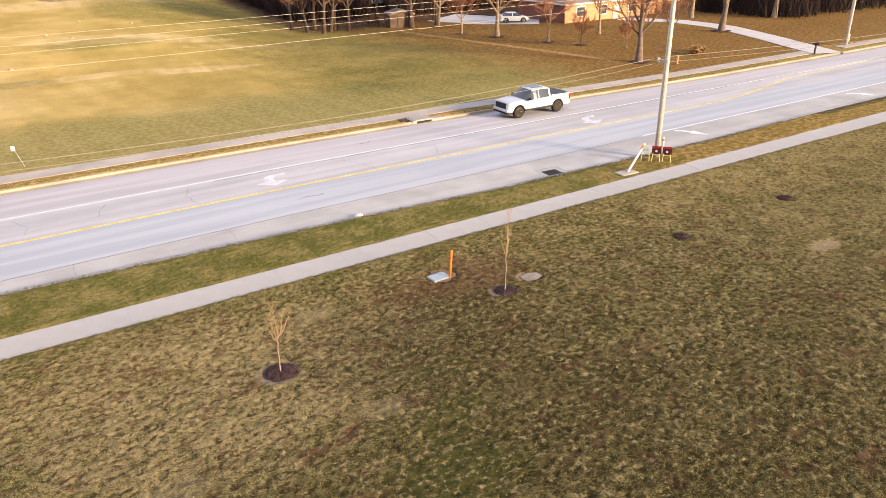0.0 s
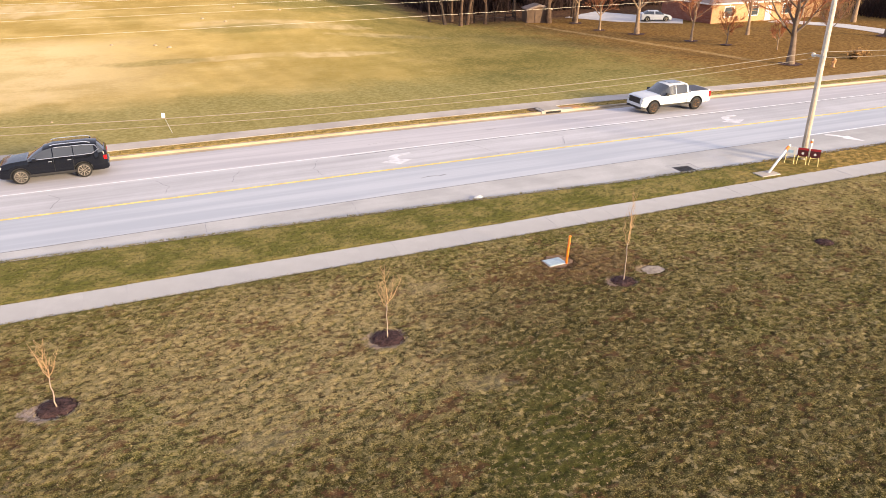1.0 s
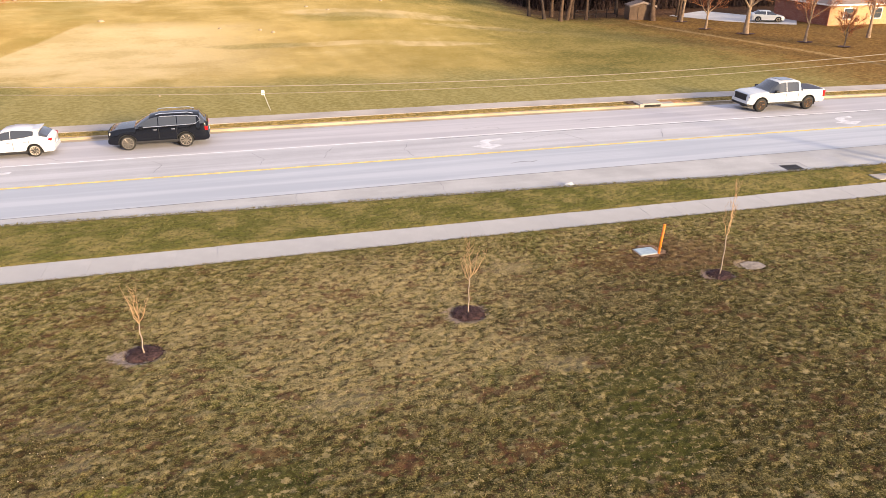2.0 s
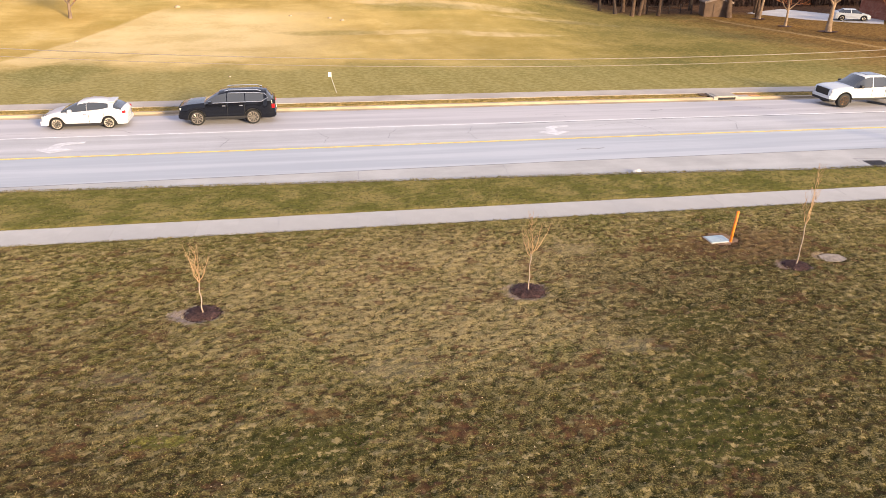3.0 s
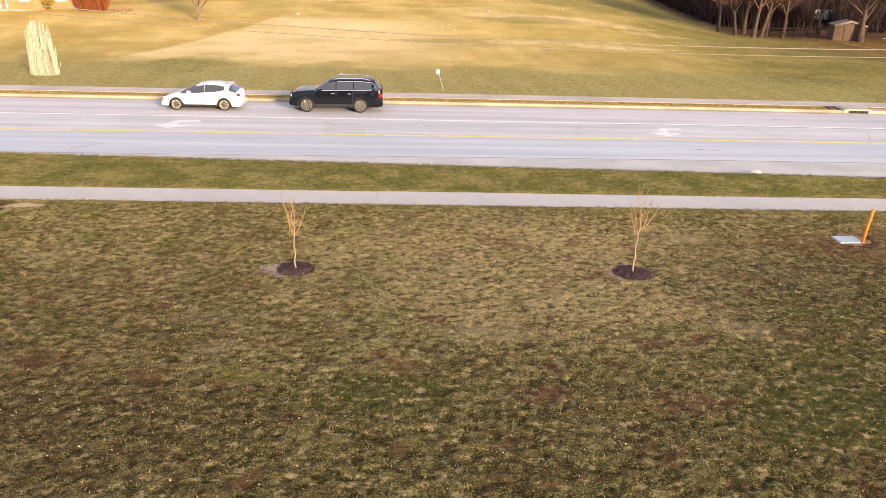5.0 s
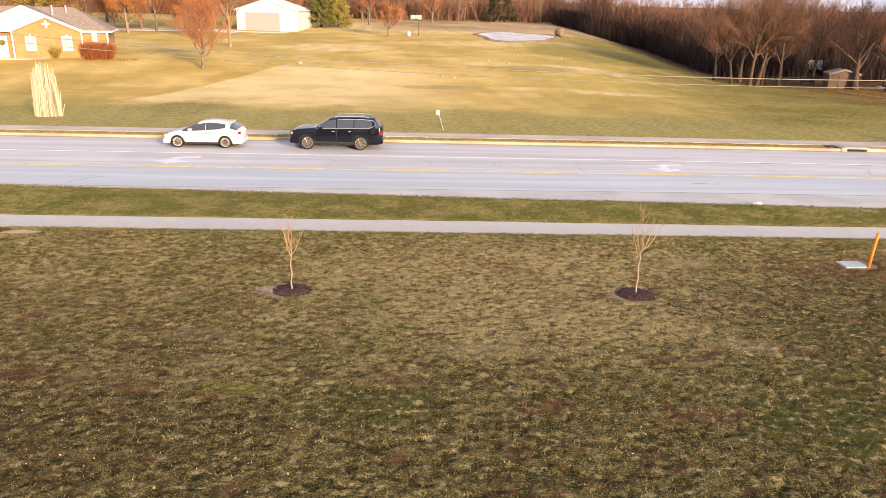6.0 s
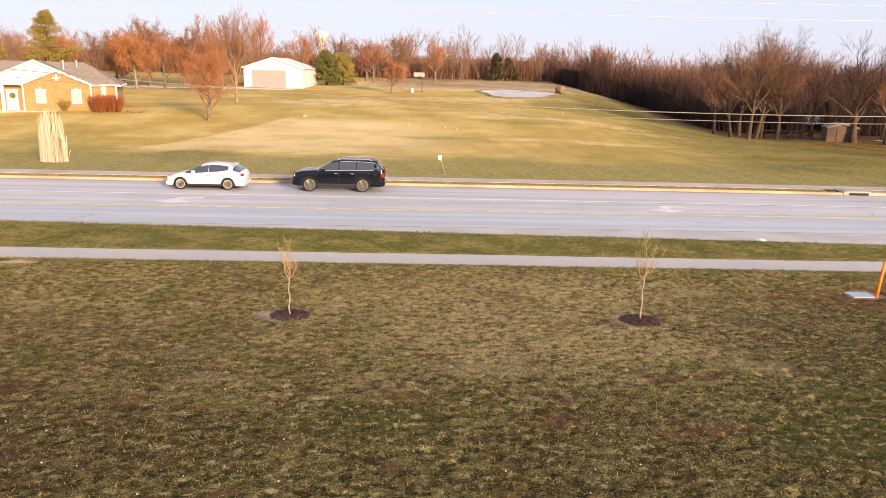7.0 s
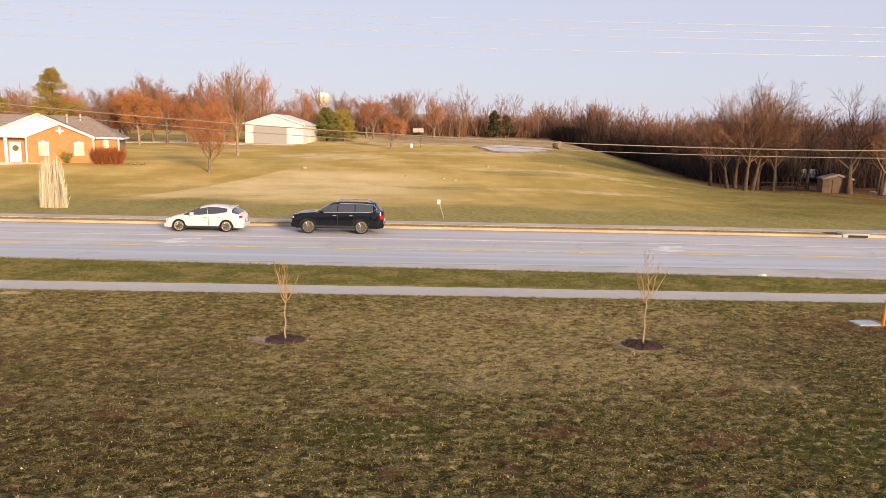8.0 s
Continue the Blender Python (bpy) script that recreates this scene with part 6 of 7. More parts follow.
for k, (x, y, h) in enumerate(((-55.5, 101.5, 8.6), (-50.5, 111, 8.0), (-46.5, 116, 7.2), (-62, 112, 7.5))):
    leaf_tree("oak", 210 + k, h, 0.22, "oak still holding dense rust-brown leaves", (x, y), M_RUSTLEAF, 10000, 0.13, 0.30, M_BARK_PALE, "oaks with rust leaves", clear=0.22, limbs=13, fork=0.95, kids=(6, 5, 3))
for k, (x, y, h) in enumerate(((-60, 120, 13), (-52, 128, 13.5), (-40, 126, 14), (-68, 124, 11), (-85, 118, 10), (-33, 135, 11), (-44, 121, 10), (-57, 112, 11), (-72, 112, 9), (-20, 140, 10), (-12, 146, 11), (-5, 144, 9.5), (-27, 146, 10))):
    bare_tree("tree", 220 + k, h * 0.84, 0.26, "tall bare tree behind the house and barn", (x, y), M_BARK, (M_TWIG_WOOD, M_TWIG, M_TWIG_RED)[k % 3], 0.015, "bare trees behind the barn", clear=0.22, limbs=13, fork=0.62, kids=(7, 6, 5))

for k, (x, y, h) in enumerate(((-60, 107, 9.0), (-56, 109, 10.5), (-52.5, 106.5, 9.5), (-48.5, 109.5, 10.0), (-44, 112, 9.5), (-65, 108, 8.5), (-70, 106, 9.0), (-41, 117, 10.0), (-18, 133, 8.5), (-14, 136, 9.0))):
    bare_tree("tree", 250 + k, h, 0.2, "bare tree with dense russet twigs behind the drive", (x, y), M_BARK, (M_TWIG_RED, M_TWIG_WOOD)[k % 2], 0.014, "bare trees behind the barn", clear=0.2, limbs=13, fork=0.8, kids=(8, 7, 5), lift=0.12)

# ---- eastern wood's edge: single trees ----
edge_trees = ((34.8, 67.9, 13.5), (33.2, 69.6, 11.0), (36.2, 69.0, 14.5), (37.5, 70.5, 13.5), (32.0, 72.3, 10.5), (38.8, 68.6, 11.0), (35.4, 72.5, 14.0), (40.2, 71.0, 11.0), (47.3, 65.9, 13.0), (51.4, 66.0, 12.0), (46.0, 74.0, 12.5), (53.5, 70.0, 12.0))
for k, (x, y, h) in enumerate(edge_trees):
    bare_tree("tree", 300 + k, h * 0.86, 0.12 + 0.009 * h + (0.14 if k == 8 else 0), "tall bare spreading tree at the edge of the wood", (x, y), (M_BARK_WOOD, M_BARK_DARK, M_BARK_WOOD)[k % 3], (M_TWIG, M_TWIG_WOOD, M_TWIG_DARK)[k % 3], 0.009, "bare trees at the wood's edge", clear=0.30, limbs=11, fork=0.72, kids=(8, 8, 5), reach=1.05, lift=0.09, lean=random.Random(k).uniform(-0.12, 0.12))

# ---- woods ----
protos = []
for k in range(7):
    rnd = random.Random(400 + k)
    limbs = grow(rnd, 10.0, 0.15, clear=0.15, limbs=10, fork=0.55, kids=(6, 6, 4))
    twigs = skin(limbs, 2, 9, 0.023, 2)[0].reshape(-1, 4, 3)[:, :3].reshape(-1, 3)
    protos.append((skin(limbs, 0, 1), (twigs, np.arange(len(twigs), dtype=np.int32).reshape(-1, 3))))


def wood(name, label, spots, trunk_mat, twig_mat):
    e = empty(name, Matrix(), label, "wood")
    e["kind"] = "stuff"
    for which, pname, mat in ((0, "trunk", trunk_mat), (1, "crown", twig_mat)):
        Vs, Fs, n = [], [], 0
        for i, (x, y, s, sz, a) in enumerate(spots):
            V, F = protos[i % 7][which]
            c, d = math.cos(a), math.sin(a)
            W = np.stack([(V[:, 0] * c - V[:, 1] * d) * s + x, (V[:, 0] * d + V[:, 1] * c) * s + y, V[:, 2] * sz + height(x, y)], 1)
            Vs.append(W)
            Fs.append(F + n)
            n += len(V)
        ob = quads(pname, np.concatenate(Vs), np.concatenate(Fs), mat, e)
        ob["kind"] = "stuff"
    return e


rnd = random.Random(77)


def spots_in(n, fx, fy, lo, hi):
    out = []
    for _ in range(n):
        y = fy()
        h = rnd.uniform(lo, hi)
        out.append((fx(y), y, h / 10 * rnd.uniform(0.8, 1.2), h / 10, rnd.uniform(0, 6.283)))
    return out


def edge_x(y):
    return float(np.interp(y, (70, 82, 104, 122, 132, 160), (35, 36, 37, 37.5, 28, 20)))


wood("woods", "leafless grey-brown wood along the east of the field", spots_in(215, lambda y: edge_x(y) + 1 + 60 * rnd.random() ** 1.6, lambda: rnd.uniform(84, 165), 5.0, 8.5), M_BARK_DARK, M_TWIG_DARK)
wood("woods", "leafless reddish wood along the back of the field", spots_in(235, lambda y: rnd.uniform(-130, 70), lambda: 150 + 70 * rnd.random() ** 1.4, 4.5, 9.0), M_BARK, M_TWIG_WOOD)
wood("woods", "bare wood beyond the eastern houses", spots_in(100, lambda y: rnd.uniform(58, 190), lambda: rnd.uniform(80, 150), 6, 10), M_BARK_DARK, M_TWIG_DARK)
wood("woods", "dense dark wood behind the shed", spots_in(110, lambda y: 44 + 44 * rnd.random(), lambda: rnd.uniform(86, 120), 8.5, 10.5), M_BARK_DARK, M_TWIG_DARK)
wood("woods", "taller russet trees deep in the eastern wood", spots_in(110, lambda y: edge_x(y) + 3 + 26 * rnd.random(), lambda: rnd.uniform(98, 150), 8.5, 10.8), M_BARK_DARK, M_TWIG_WOOD)
wood("woods", "bare trees on the horizon", spots_in(170, lambda y: rnd.uniform(-330, 330), lambda: rnd.uniform(225, 300), 9, 15), M_BARK, M_TWIG_WOOD)


def brush(name, label, spots, material, tall):
    """Dense thickets of thin upright stems."""
    n = len(spots) * 26
    base = np.repeat(np.array(spots, np.float32), 26, 0)
    px, py = base[:, 0] + rng.normal(0, 0.9, n), base[:, 1] + rng.normal(0, 0.9, n)
    pz = np.repeat(np.array([height(x, y) for x, y in spots], np.float32), 26)
    h, w = rng.uniform(tall * 0.45, tall, n), rng.uniform(0.02, 0.06, n)
    t = rng.uniform(0, np.pi, n)
    ux, uy = np.cos(t) * w, np.sin(t) * w
    lx, ly = rng.normal(0, 0.3, n) * h, rng.normal(0, 0.3, n) * h
    Q = np.stack([np.stack([px - ux, py - uy, pz - 0.1], 1), np.stack([px + ux, py + uy, pz - 0.1], 1), np.stack([px + ux * 0.4 + lx, py + uy * 0.4 + ly, pz + h], 1), np.stack([px - ux * 0.4 + lx, py - uy * 0.4 + ly, pz + h], 1)], 1)
    return tagged(quads(name, Q.reshape(-1, 3), np.arange(4 * n).reshape(-1, 4), material), label, "brush", kind="stuff")


brush("brush", "dense red brush under the eastern wood, coloured dark as in deep shade", [(edge_x(y) + 12 * rnd.random(), y) for y in (rnd.uniform(82, 150) for _ in range(1100))], M_BRUSH, 3.8)
brush("brush", "brown brush under the back wood", [(rnd.uniform(-120, 62), 152 + 22 * rnd.random()) for _ in range(1400)], M_TWIG_WOOD, 5.5)
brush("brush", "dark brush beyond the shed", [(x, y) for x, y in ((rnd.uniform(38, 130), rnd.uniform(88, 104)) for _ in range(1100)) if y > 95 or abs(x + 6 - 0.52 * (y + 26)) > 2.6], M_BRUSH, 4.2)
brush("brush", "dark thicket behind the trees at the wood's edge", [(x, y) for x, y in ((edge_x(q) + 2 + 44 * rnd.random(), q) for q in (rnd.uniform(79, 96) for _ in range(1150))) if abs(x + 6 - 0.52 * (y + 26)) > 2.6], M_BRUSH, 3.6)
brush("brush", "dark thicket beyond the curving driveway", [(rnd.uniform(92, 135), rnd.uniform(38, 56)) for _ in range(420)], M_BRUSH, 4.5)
for k, (x, y, h, w) in enumerate(((9.5, 151, 6.2, 5), (12.5, 153, 5.2, 5), (48, 110, 8.5, 8), (52, 108, 8, 8), (96, 43, 4.5, 6), (108, 40, 5, 7))):
    conifer("cedar", 500 + k, h, w, "dark cedar among the bare trees", (x, y), M_CEDAR_DARK, 4500, 0.2)

# ---- vehicles ----
def paint(name, col, rough=0.25, metal=0.0):
    m = Mat(name, rough, metal, 0.2)
    m.color(m.mix(m.math("MULTIPLY", m.band(m.noise(1.3), 0.4, 0.7), 0.15), col, tuple(v * 0.8 for v in col)))
    return m.m


M_CARWHITE = paint("white_car_paint", (0.53, 0.55, 0.57))
M_CARBLACK = paint("black_blue_car_paint", (0.004, 0.005, 0.009), 0.14)
M_CARSILVER = paint("silver_car_paint", (0.54, 0.55, 0.59), 0.3, 0.1)
M_CARGLASS = Mat("car_glass", 0.06)
M_CARGLASS.color((0.035, 0.04, 0.048))
M_CARGLASS.b.inputs["Specular IOR Level"].default_value = 1.0
M_CARGLASS.b.inputs["Coat Weight"].default_value = 0.3
M_CARGLASS = M_CARGLASS.m
M_CHROME = simple("chrome_trim", (0.75, 0.75, 0.75), 0.2, 0.9, vary=0.05)
M_DARKTRIM = simple("black_plastic_trim", (0.02, 0.02, 0.022), 0.55)
M_LAMP = simple("clear_headlamp", (0.35, 0.36, 0.38), 0.15, vary=0.05)
M_TAIL = simple("red_tail_lamp", (0.40, 0.01, 0.012), 0.2, vary=0.1)
M_COVER = simple("dark_bed_cover", (0.045, 0.045, 0.06), 0.5)
M_BRONZE = simple("dark_bronze_rim", (0.10, 0.055, 0.03), 0.35, 0.7)
M_DARKALLOY = simple("dark_polished_rim", (0.26, 0.23, 0.20), 0.35, 0.6)
M_ALLOY = simple("silver_alloy_rim", (0.62, 0.54, 0.44), 0.4, 0.4)


def wheel(parent, x, y, r, w, rim_mat, spokes=6):
    """A tyre with a dished, spoked rim; y is the outer face's side."""
    s = 1 if y > 0 else -1
    hole = 0.74 if spokes == 10 else 0.62
    t = part("tyre", lathe(bmesh.new(), [(r * hole, -w / 2), (r * 0.9, -w / 2), (r * 0.985, -w * 0.38), (r, -w * 0.2), (r, w * 0.2), (r * 0.985, w * 0.38), (r * 0.9, w / 2), (r * hole, w / 2)], 32, Matrix.Translation((x, y, r))), M_BLACK, parent, smooth=True)
    face = y + s * (w / 2 - 0.03)
    bm = lathe(bmesh.new(), [(r * (hole - 0.08), -0.04 * s), (r * (hole + 0.02), 0.02 * s), (r * (hole + 0.02), 0.035 * s), (r * (hole - 0.06), 0.03 * s), (r * (hole - 0.09), -0.03 * s)], 28, Matrix.Translation((x, face, r)))
    part("rim", bm, rim_mat, t, smooth=True)
    hub = lathe(bmesh.new(), [(0.03, 0.03 * s), (r * 0.16, 0.02 * s), (r * 0.17, -0.02 * s), (0.03, -0.03 * s)], 16, Matrix.Translation((x, face, r)))
    part("hub", hub, rim_mat, t)
    # plain disc added behind the spokes so that the rim looks paler
    if spokes == 10:
        part("backing_disc", lathe(bmesh.new(), [(0.03, 0.0), (r * 0.6, 0.0), (r * 0.6, -0.02 * s), (0.03, -0.02 * s)], 24, Matrix.Translation((x, face - 0.04 * s, r))), rim_mat, t)
    for k in range(spokes):
        a = 2 * math.pi * k / spokes + 0.2
        c, d = math.cos(a), math.sin(a)
        pts = [(x + c * r * 0.1, face, r + d * r * 0.1), (x + c * r * (hole - 0.05), face + 0.015 * s, r + d * r * (hole - 0.05))]
        part("spoke", tube(bmesh.new(), pts, [r * 0.09, r * 0.08], 5), rim_mat, t)
    return t


def vehicle(name, label, at, L, W, base, wheelbase, front, r, tyre_w, belt, roof, glass_side, shield, back, half_roof, body_mat, rim_mat, deck=None, spokes=6, cover=None, category="car"):
    """A vehicle that heads along -x, lofted from cross sections along its length.
    belt and roof: profiles (x, z); glass_side: x ranges of side windows; shield, back: x ranges of the front and rear glass."""
    e = empty(name, at, label, category)
    xs = sorted({*np.linspace(0.0, L, int(L / 0.09)).round(3), *[a for rng_ in (*glass_side, shield, back) for a in rng_]})
    wx = (front, front + wheelbase)
    bx, bz = zip(*belt)
    rx, rz = zip(*roof)
    ring_n = 7
    rings = []
    for x in xs:
        zb, zt = float(np.interp(x, bx, bz)), float(np.interp(x, rx, rz))
        zt = max(zt, zb + 0.02)
        low = base
        for w_ in wx:
            q = (r + 0.07) ** 2 - (x - w_) ** 2
            if q > 0:
                low = max(low, r + math.sqrt(q))
        low = min(low, zb - 0.12)
        nose = 1.0 - 0.16 * max(0.0, 1 - x / 0.55) ** 2 - 0.10 * max(0.0, 1 - (L - x) / 0.4) ** 2
        hw = W / 2 * nose
        tall = sstep(0.03, 0.35, zt - zb)
        hr = hw * (0.93 * (1 - tall) + half_roof * tall)
        mid = low + (zb - low) * 0.55
        rings.append([(hw * 0.965, low), (hw, low + (mid - low) * 0.4), (hw * 1.0, mid), (hw * 0.965, zb), (hr, zt - 0.07 * tall - 0.004), (hr * 0.86, zt), (0.0, zt + 0.025)])
    groups = {}
    for i in range(len(xs) - 1):
        xm = (xs[i] + xs[i + 1]) / 2
        for j in range(ring_n - 1):
            key = "body"
            if j == 3 and any(a <= xm <= b for a, b in glass_side):
                key = "side_window_%d" % [a <= xm <= b for a, b in glass_side].index(True)
            elif j >= 3 and shield[0] <= xm <= shield[1]:
                key = "windscreen"
            elif j >= 3 and back[0] <= xm <= back[1]:
                key = "rear_window"
            elif cover and j >= 4 and cover[0] <= xm <= cover[1]:
                key = "bed_cover"
            groups.setdefault(key, []).append((i, j))
    names = {"body": ("body", body_mat), "windscreen": ("windscreen", M_CARGLASS), "rear_window": ("rear_window", M_CARGLASS), "bed_cover": ("bed_cover", M_COVER)}
    for key, cells in groups.items():
        pname, mat = names.get(key, ("side_window", M_CARGLASS))
        for side in ((1, -1) if pname == "side_window" else (0,)):
            bm, made = bmesh.new(), {}

            def vert(i, j, s):
                k = (i, j, s if j < ring_n - 1 else 0)
                if k not in made:
                    y, z = rings[i][j]
                    made[k] = bm.verts.new((xs[i], s * y, z))
                return made[k]

            for i, j in cells:
                for s in ((side,) if side else (1, -1)):
                    bm.faces.new((vert(i, j, s), vert(i + 1, j, s), vert(i + 1, j + 1, s), vert(i, j + 1, s)))
            if pname == "body":
                for end in (0, len(xs) - 1):
                    loop = [vert(end, j, 1) for j in range(ring_n)] + [vert(end, j, -1) for j in range(ring_n - 2, -1, -1)]
                    bm.faces.new(loop)
            part(pname, bm, mat, e, smooth=pname != "bed_cover")
    part("underbody", boxes((0.25, L - 0.2, -W / 2 * 0.86, W / 2 * 0.86, base - 0.06, base + 0.55)), M_DARKTRIM, e)
    for x in wx:
        for s in (-1, 1):
            wheel(e, x, s * (W / 2 - tyre_w / 2 + 0.005), r, tyre_w, rim_mat, spokes)
            part("arch_lip", tube(bmesh.new(), [(x + (r + 0.075) * math.cos(a), s * (W / 2 - 0.012), r + (r + 0.075) * math.sin(a)) for a in np.linspace(0.15, math.pi - 0.15, 14)], 0.018, 5), M_DARKTRIM if name != "hatchback" else body_mat, e)
    return e, wx


def fittings(e, L, W, zb, lamp_z, grille, tail, sill, mirror_x, mirror_z, handles, body_mat, bumper_mat, mirror_mat=None):
    """Lamps, grille, mirrors, handles and sills of a vehicle."""
    for s in (-1, 1):
        part("headlamp", boxes((0.06, 0.34, s * W * 0.385 - 0.12, s * W * 0.385 + 0.10, lamp_z - 0.075, lamp_z + 0.065), bevel=0.03), M_LAMP, e)
        part("tail_lamp", boxes((L - 0.16, L + 0.01, s * W * 0.445 - 0.09, s * W * 0.445 + 0.07, tail[0], tail[1]), bevel=0.02), M_TAIL, e)
        m = part("mirror", boxes((mirror_x - 0.1, mirror_x + 0.1, s * (W / 2 + 0.1) - 0.12, s * (W / 2 + 0.1) + 0.1, mirror_z, mirror_z + 0.18), bevel=0.04), mirror_mat or body_mat, e)
        for hx in handles:
            part("door_handle", boxes((hx, hx + 0.2, s * (W / 2 + 0.012) - 0.015, s * (W / 2 + 0.012) + 0.015, zb - 0.13, zb - 0.09), bevel=0.008), M_CHROME, e)
            part("door_seam", boxes((hx + 0.27, hx + 0.285, s * (W / 2) - 0.01, s * W / 2 + 0.004, sill + 0.1, zb - 0.03)), M_DARKTRIM, e)
        part("sill", boxes((L * 0.26, L * 0.72, s * (W / 2 - 0.06) - 0.06, s * (W / 2 - 0.06) + 0.06, sill - 0.05, sill + 0.07), bevel=0.02), M_DARKTRIM, e)
    part("grille", boxes((-0.02, 0.12, -W * 0.32, W * 0.32, grille[0], grille[1]), bevel=0.03), M_DARKTRIM, e)
    part("bumper", boxes((-0.05, 0.25, -W * 0.44, W * 0.44, sill - 0.02, sill + 0.2), bevel=0.05), bumper_mat, e)
    part("rear_bumper", boxes((L - 0.22, L + 0.07, -W * 0.45, W * 0.45, sill, sill + 0.22), bevel=0.05), bumper_mat, e)
    part("number_plate", boxes((L + 0.07, L + 0.085, -0.16, 0.16, sill + 0.3, sill + 0.45)), M_SIGNWHITE, e, "plain pale plate")


zr = ROAD_Z
truck, _ = vehicle("pickup_truck", "white crew-cab pickup truck with dark bronze wheels on the road", pose(26.35, 17.05, zr, 0, 0, -1), 5.9, 2.03, 0.50, 3.68, 0.98, 0.46, 0.30,
    belt=((0, 1.00), (0.12, 1.14), (1.45, 1.22), (2.0, 1.23), (3.9, 1.30), (5.9, 1.32)), roof=((0, 1.00), (0.1, 1.17), (0.6, 1.25), (1.48, 1.30), (2.28, 1.87), (2.6, 1.95), (3.6, 1.95), (3.95, 1.90), (4.12, 1.37), (5.9, 1.35)),
    glass_side=((2.0, 2.83), (2.88, 3.80)), shield=(1.50, 2.30), back=(3.96, 4.12), half_roof=0.76, body_mat=M_CARWHITE, rim_mat=M_BRONZE, cover=(4.2, 5.78), category="pickup truck")
fittings(truck, 5.9, 2.03, 1.24, 1.02, (0.70, 1.14), (0.85, 1.26), 0.55, 1.95, 1.26, (2.55, 3.5), M_CARWHITE, M_CARWHITE, M_DARKTRIM)
part("air_dam", boxes((-0.02, 0.4, -0.9, 0.9, 0.38, 0.56), bevel=0.04), M_DARKTRIM, truck, "black lower air dam")
part("roof_panel", boxes((2.62, 3.55, -0.5, 0.5, 1.965, 1.985), bevel=0.008), M_CARGLASS, truck, "dark glass roof panel")
part("tow_hitch", boxes((5.85, 6.05, -0.06, 0.06, 0.48, 0.58), bevel=0.01), M_IRON, truck)
for sx in (0.98, 4.66):
    for sy in (-1, 1):
        part("mud_flap", boxes((sx + 0.5, sx + 0.53, sy * 0.86 - 0.13, sy * 0.86 + 0.13, 0.3, 0.62)), M_DARKTRIM, truck)
for sy in (-1, 1):
    part("window_surround", tube(bmesh.new(), [(1.98, sy * 0.985, 1.255), (2.9, sy * 0.985, 1.28), (3.84, sy * 0.985, 1.315)], 0.014, 6), M_DARKTRIM, truck)
suv, _ = vehicle("suv", "large glossy black sport utility vehicle with chrome window trim", pose(-14.0, 17.6, zr, 0, 0, 0.5), 5.3, 2.03, 0.36, 3.08, 0.98, 0.41, 0.27,
    belt=((0, 0.90), (0.1, 1.05), (1.3, 1.18), (2.0, 1.24), (5.3, 1.30)), roof=((0, 0.90), (0.1, 1.07), (0.5, 1.18), (1.4, 1.25), (2.25, 1.74), (2.75, 1.84), (4.3, 1.84), (4.9, 1.77), (5.18, 1.40), (5.3, 1.30)),
    glass_side=((1.85, 2.66), (2.71, 3.66), (3.71, 4.72)), shield=(1.45, 2.24), back=(4.9, 5.17), half_roof=0.74, body_mat=M_CARBLACK, rim_mat=M_DARKALLOY, category="suv", spokes=10)
fittings(suv, 5.3, 2.03, 1.2, 0.95, (0.62, 1.02), (0.9, 1.12), 0.42, 1.78, 1.2, (2.4, 3.35), M_CARBLACK, M_CARBLACK)
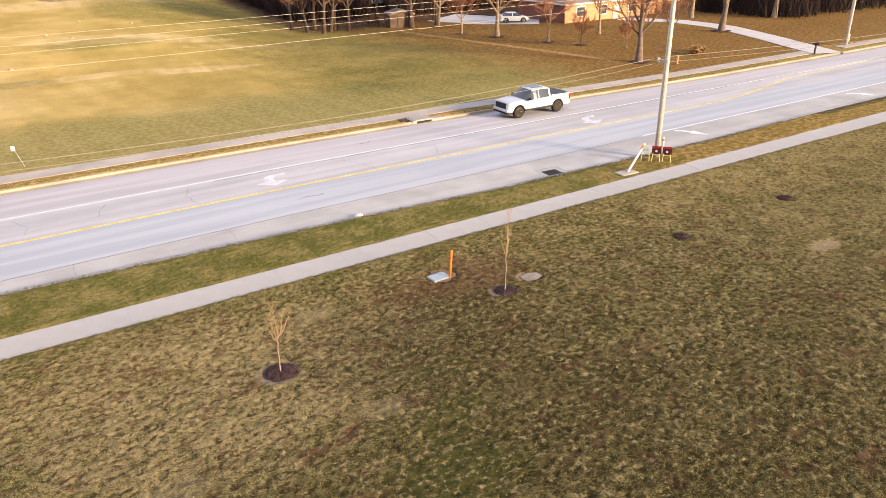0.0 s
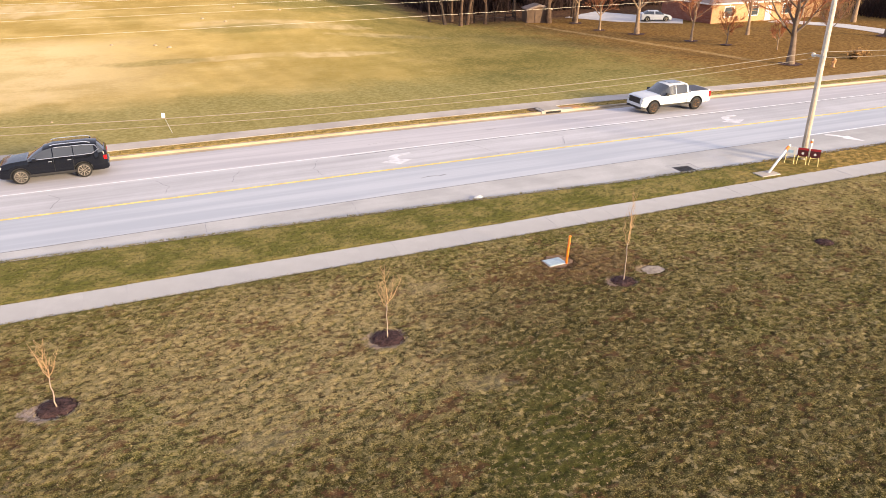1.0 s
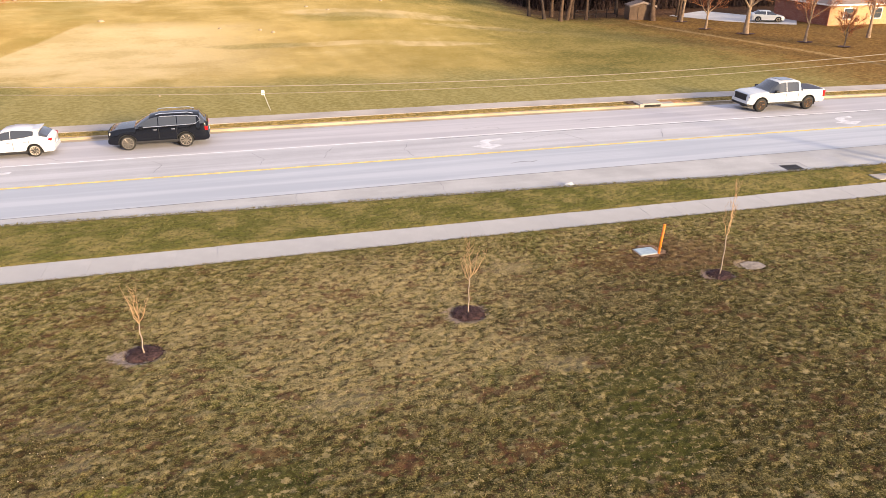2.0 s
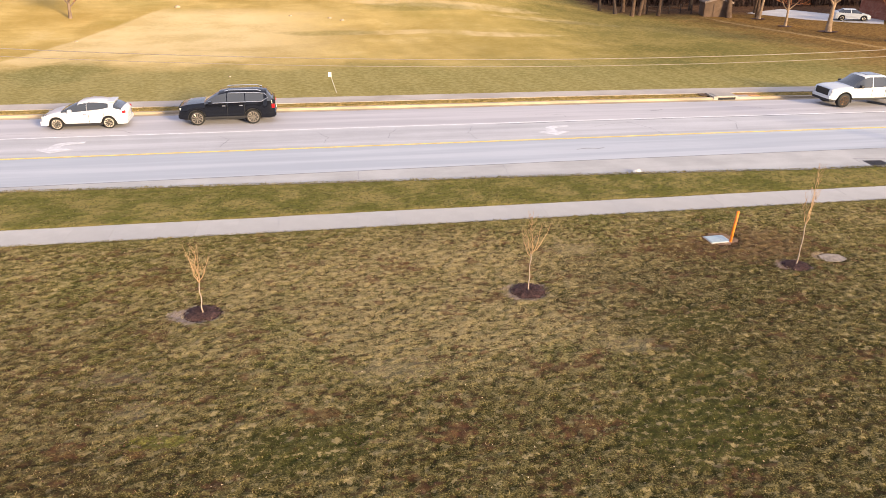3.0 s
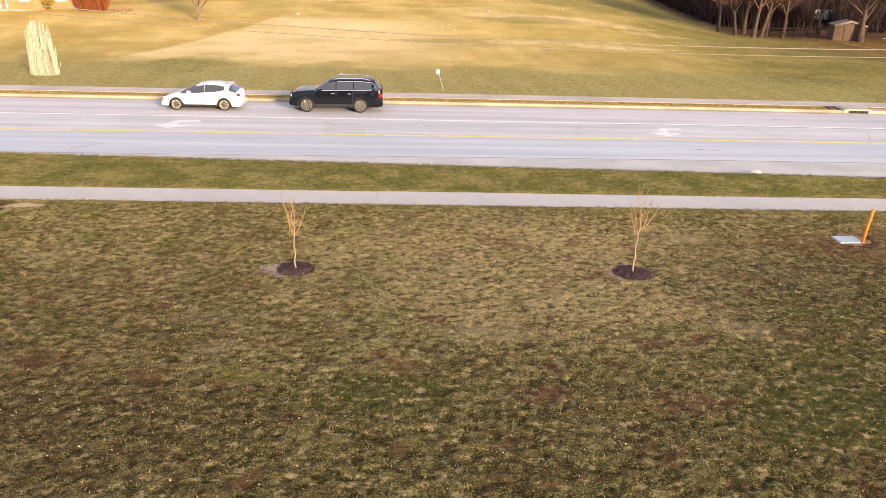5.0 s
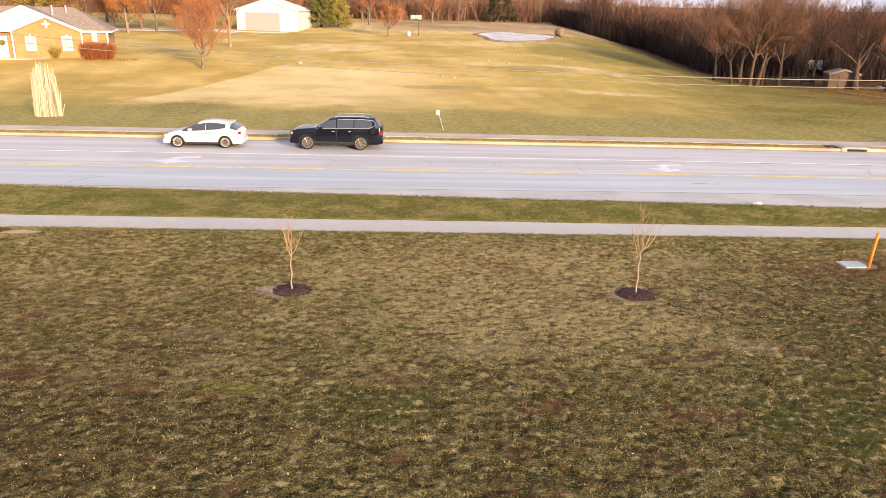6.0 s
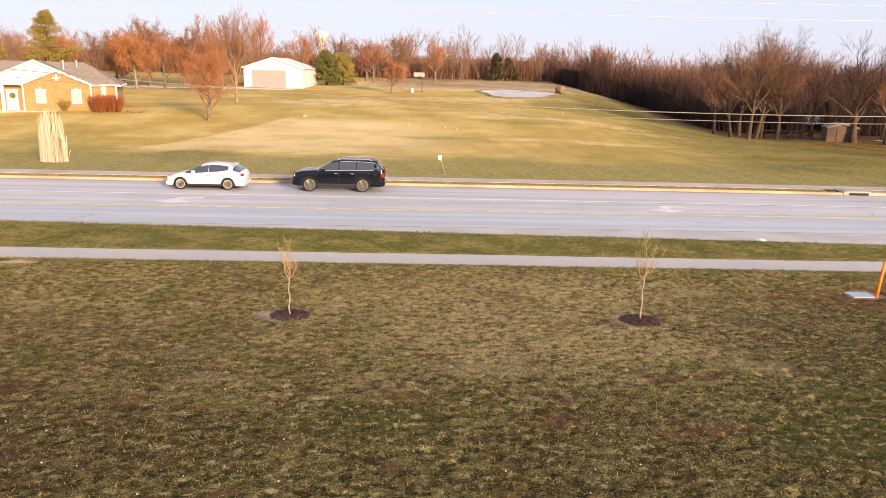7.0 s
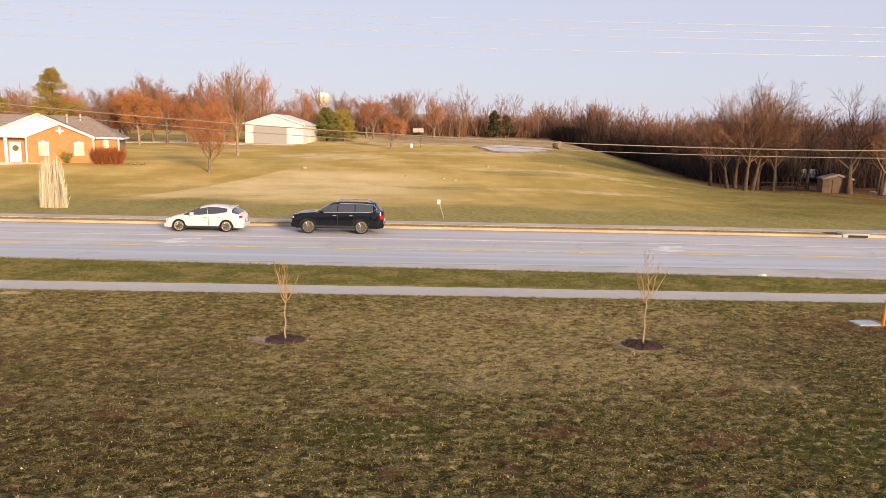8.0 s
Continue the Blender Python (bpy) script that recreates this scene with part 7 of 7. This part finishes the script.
for s in (-1, 1):
    part("roof_rail", tube(bmesh.new(), [(2.6, s * 0.66, 1.84), (2.8, s * 0.66, 1.90), (4.3, s * 0.66, 1.90), (4.6, s * 0.66, 1.82)], 0.025, 8), M_CHROME, suv, "chrome roof rail")
    part("window_trim", tube(bmesh.new(), [(1.9, s * 0.985, 1.25), (3.4, s * 0.99, 1.275), (4.6, s * 0.985, 1.29), (4.95, s * 0.93, 1.48), (4.80, s * 0.8, 1.70), (4.2, s * 0.775, 1.76), (2.8, s * 0.775, 1.76)], 0.02, 6), M_CHROME, suv, "chrome window trim")
hatch, _ = vehicle("hatchback", "silver-white compact hatchback car with alloy wheels on the road", pose(-21.3, 17.45, zr, 0, 0, 0.5), 4.45, 1.8, 0.24, 2.72, 0.82, 0.335, 0.22,
    belt=((0, 0.52), (0.1, 0.70), (0.5, 0.84), (1.2, 0.95), (2.0, 0.98), (3.1, 1.07), (3.65, 1.17), (4.15, 1.06), (4.45, 0.90)), roof=((0, 0.52), (0.1, 0.72), (0.5, 0.87), (1.1, 1.00), (1.6, 1.23), (2.1, 1.43), (2.6, 1.51), (3.1, 1.49), (3.5, 1.43), (3.8, 1.34), (4.25, 1.07), (4.45, 0.90)),
    glass_side=((1.5, 2.45), (2.47, 3.6)), shield=(1.12, 2.0), back=(3.86, 4.26), half_roof=0.72, body_mat=M_CARSILVER, rim_mat=M_ALLOY, spokes=10)
fittings(hatch, 4.45, 1.8, 0.95, 0.68, (0.40, 0.58), (0.84, 0.96), 0.27, 1.62, 0.95, (2.25, 3.05), M_CARSILVER, M_CARSILVER)
part("spoiler", boxes((3.55, 3.92, -0.58, 0.58, 1.40, 1.45), bevel=0.02), M_CARSILVER, hatch)
# car parked on the far apron
parked, _ = vehicle("parked_car", "small white car parked beside the brick house", pose(63.6, 60.6, height(63, 60) + 0.06, 0, 0, 160), 4.3, 1.78, 0.24, 2.6, 0.85, 0.32, 0.2,
    belt=((0, 0.6), (0.15, 0.74), (1.2, 0.9), (4.3, 1.0)), roof=((0, 0.6), (0.15, 0.76), (1.1, 0.96), (1.9, 1.4), (3.2, 1.42), (4.0, 1.1), (4.3, 1.0)),
    glass_side=((1.6, 2.4), (2.5, 3.3)), shield=(1.15, 1.9), back=(3.3, 3.95), half_roof=0.72, body_mat=M_CARWHITE, rim_mat=M_ALLOY, spokes=6)
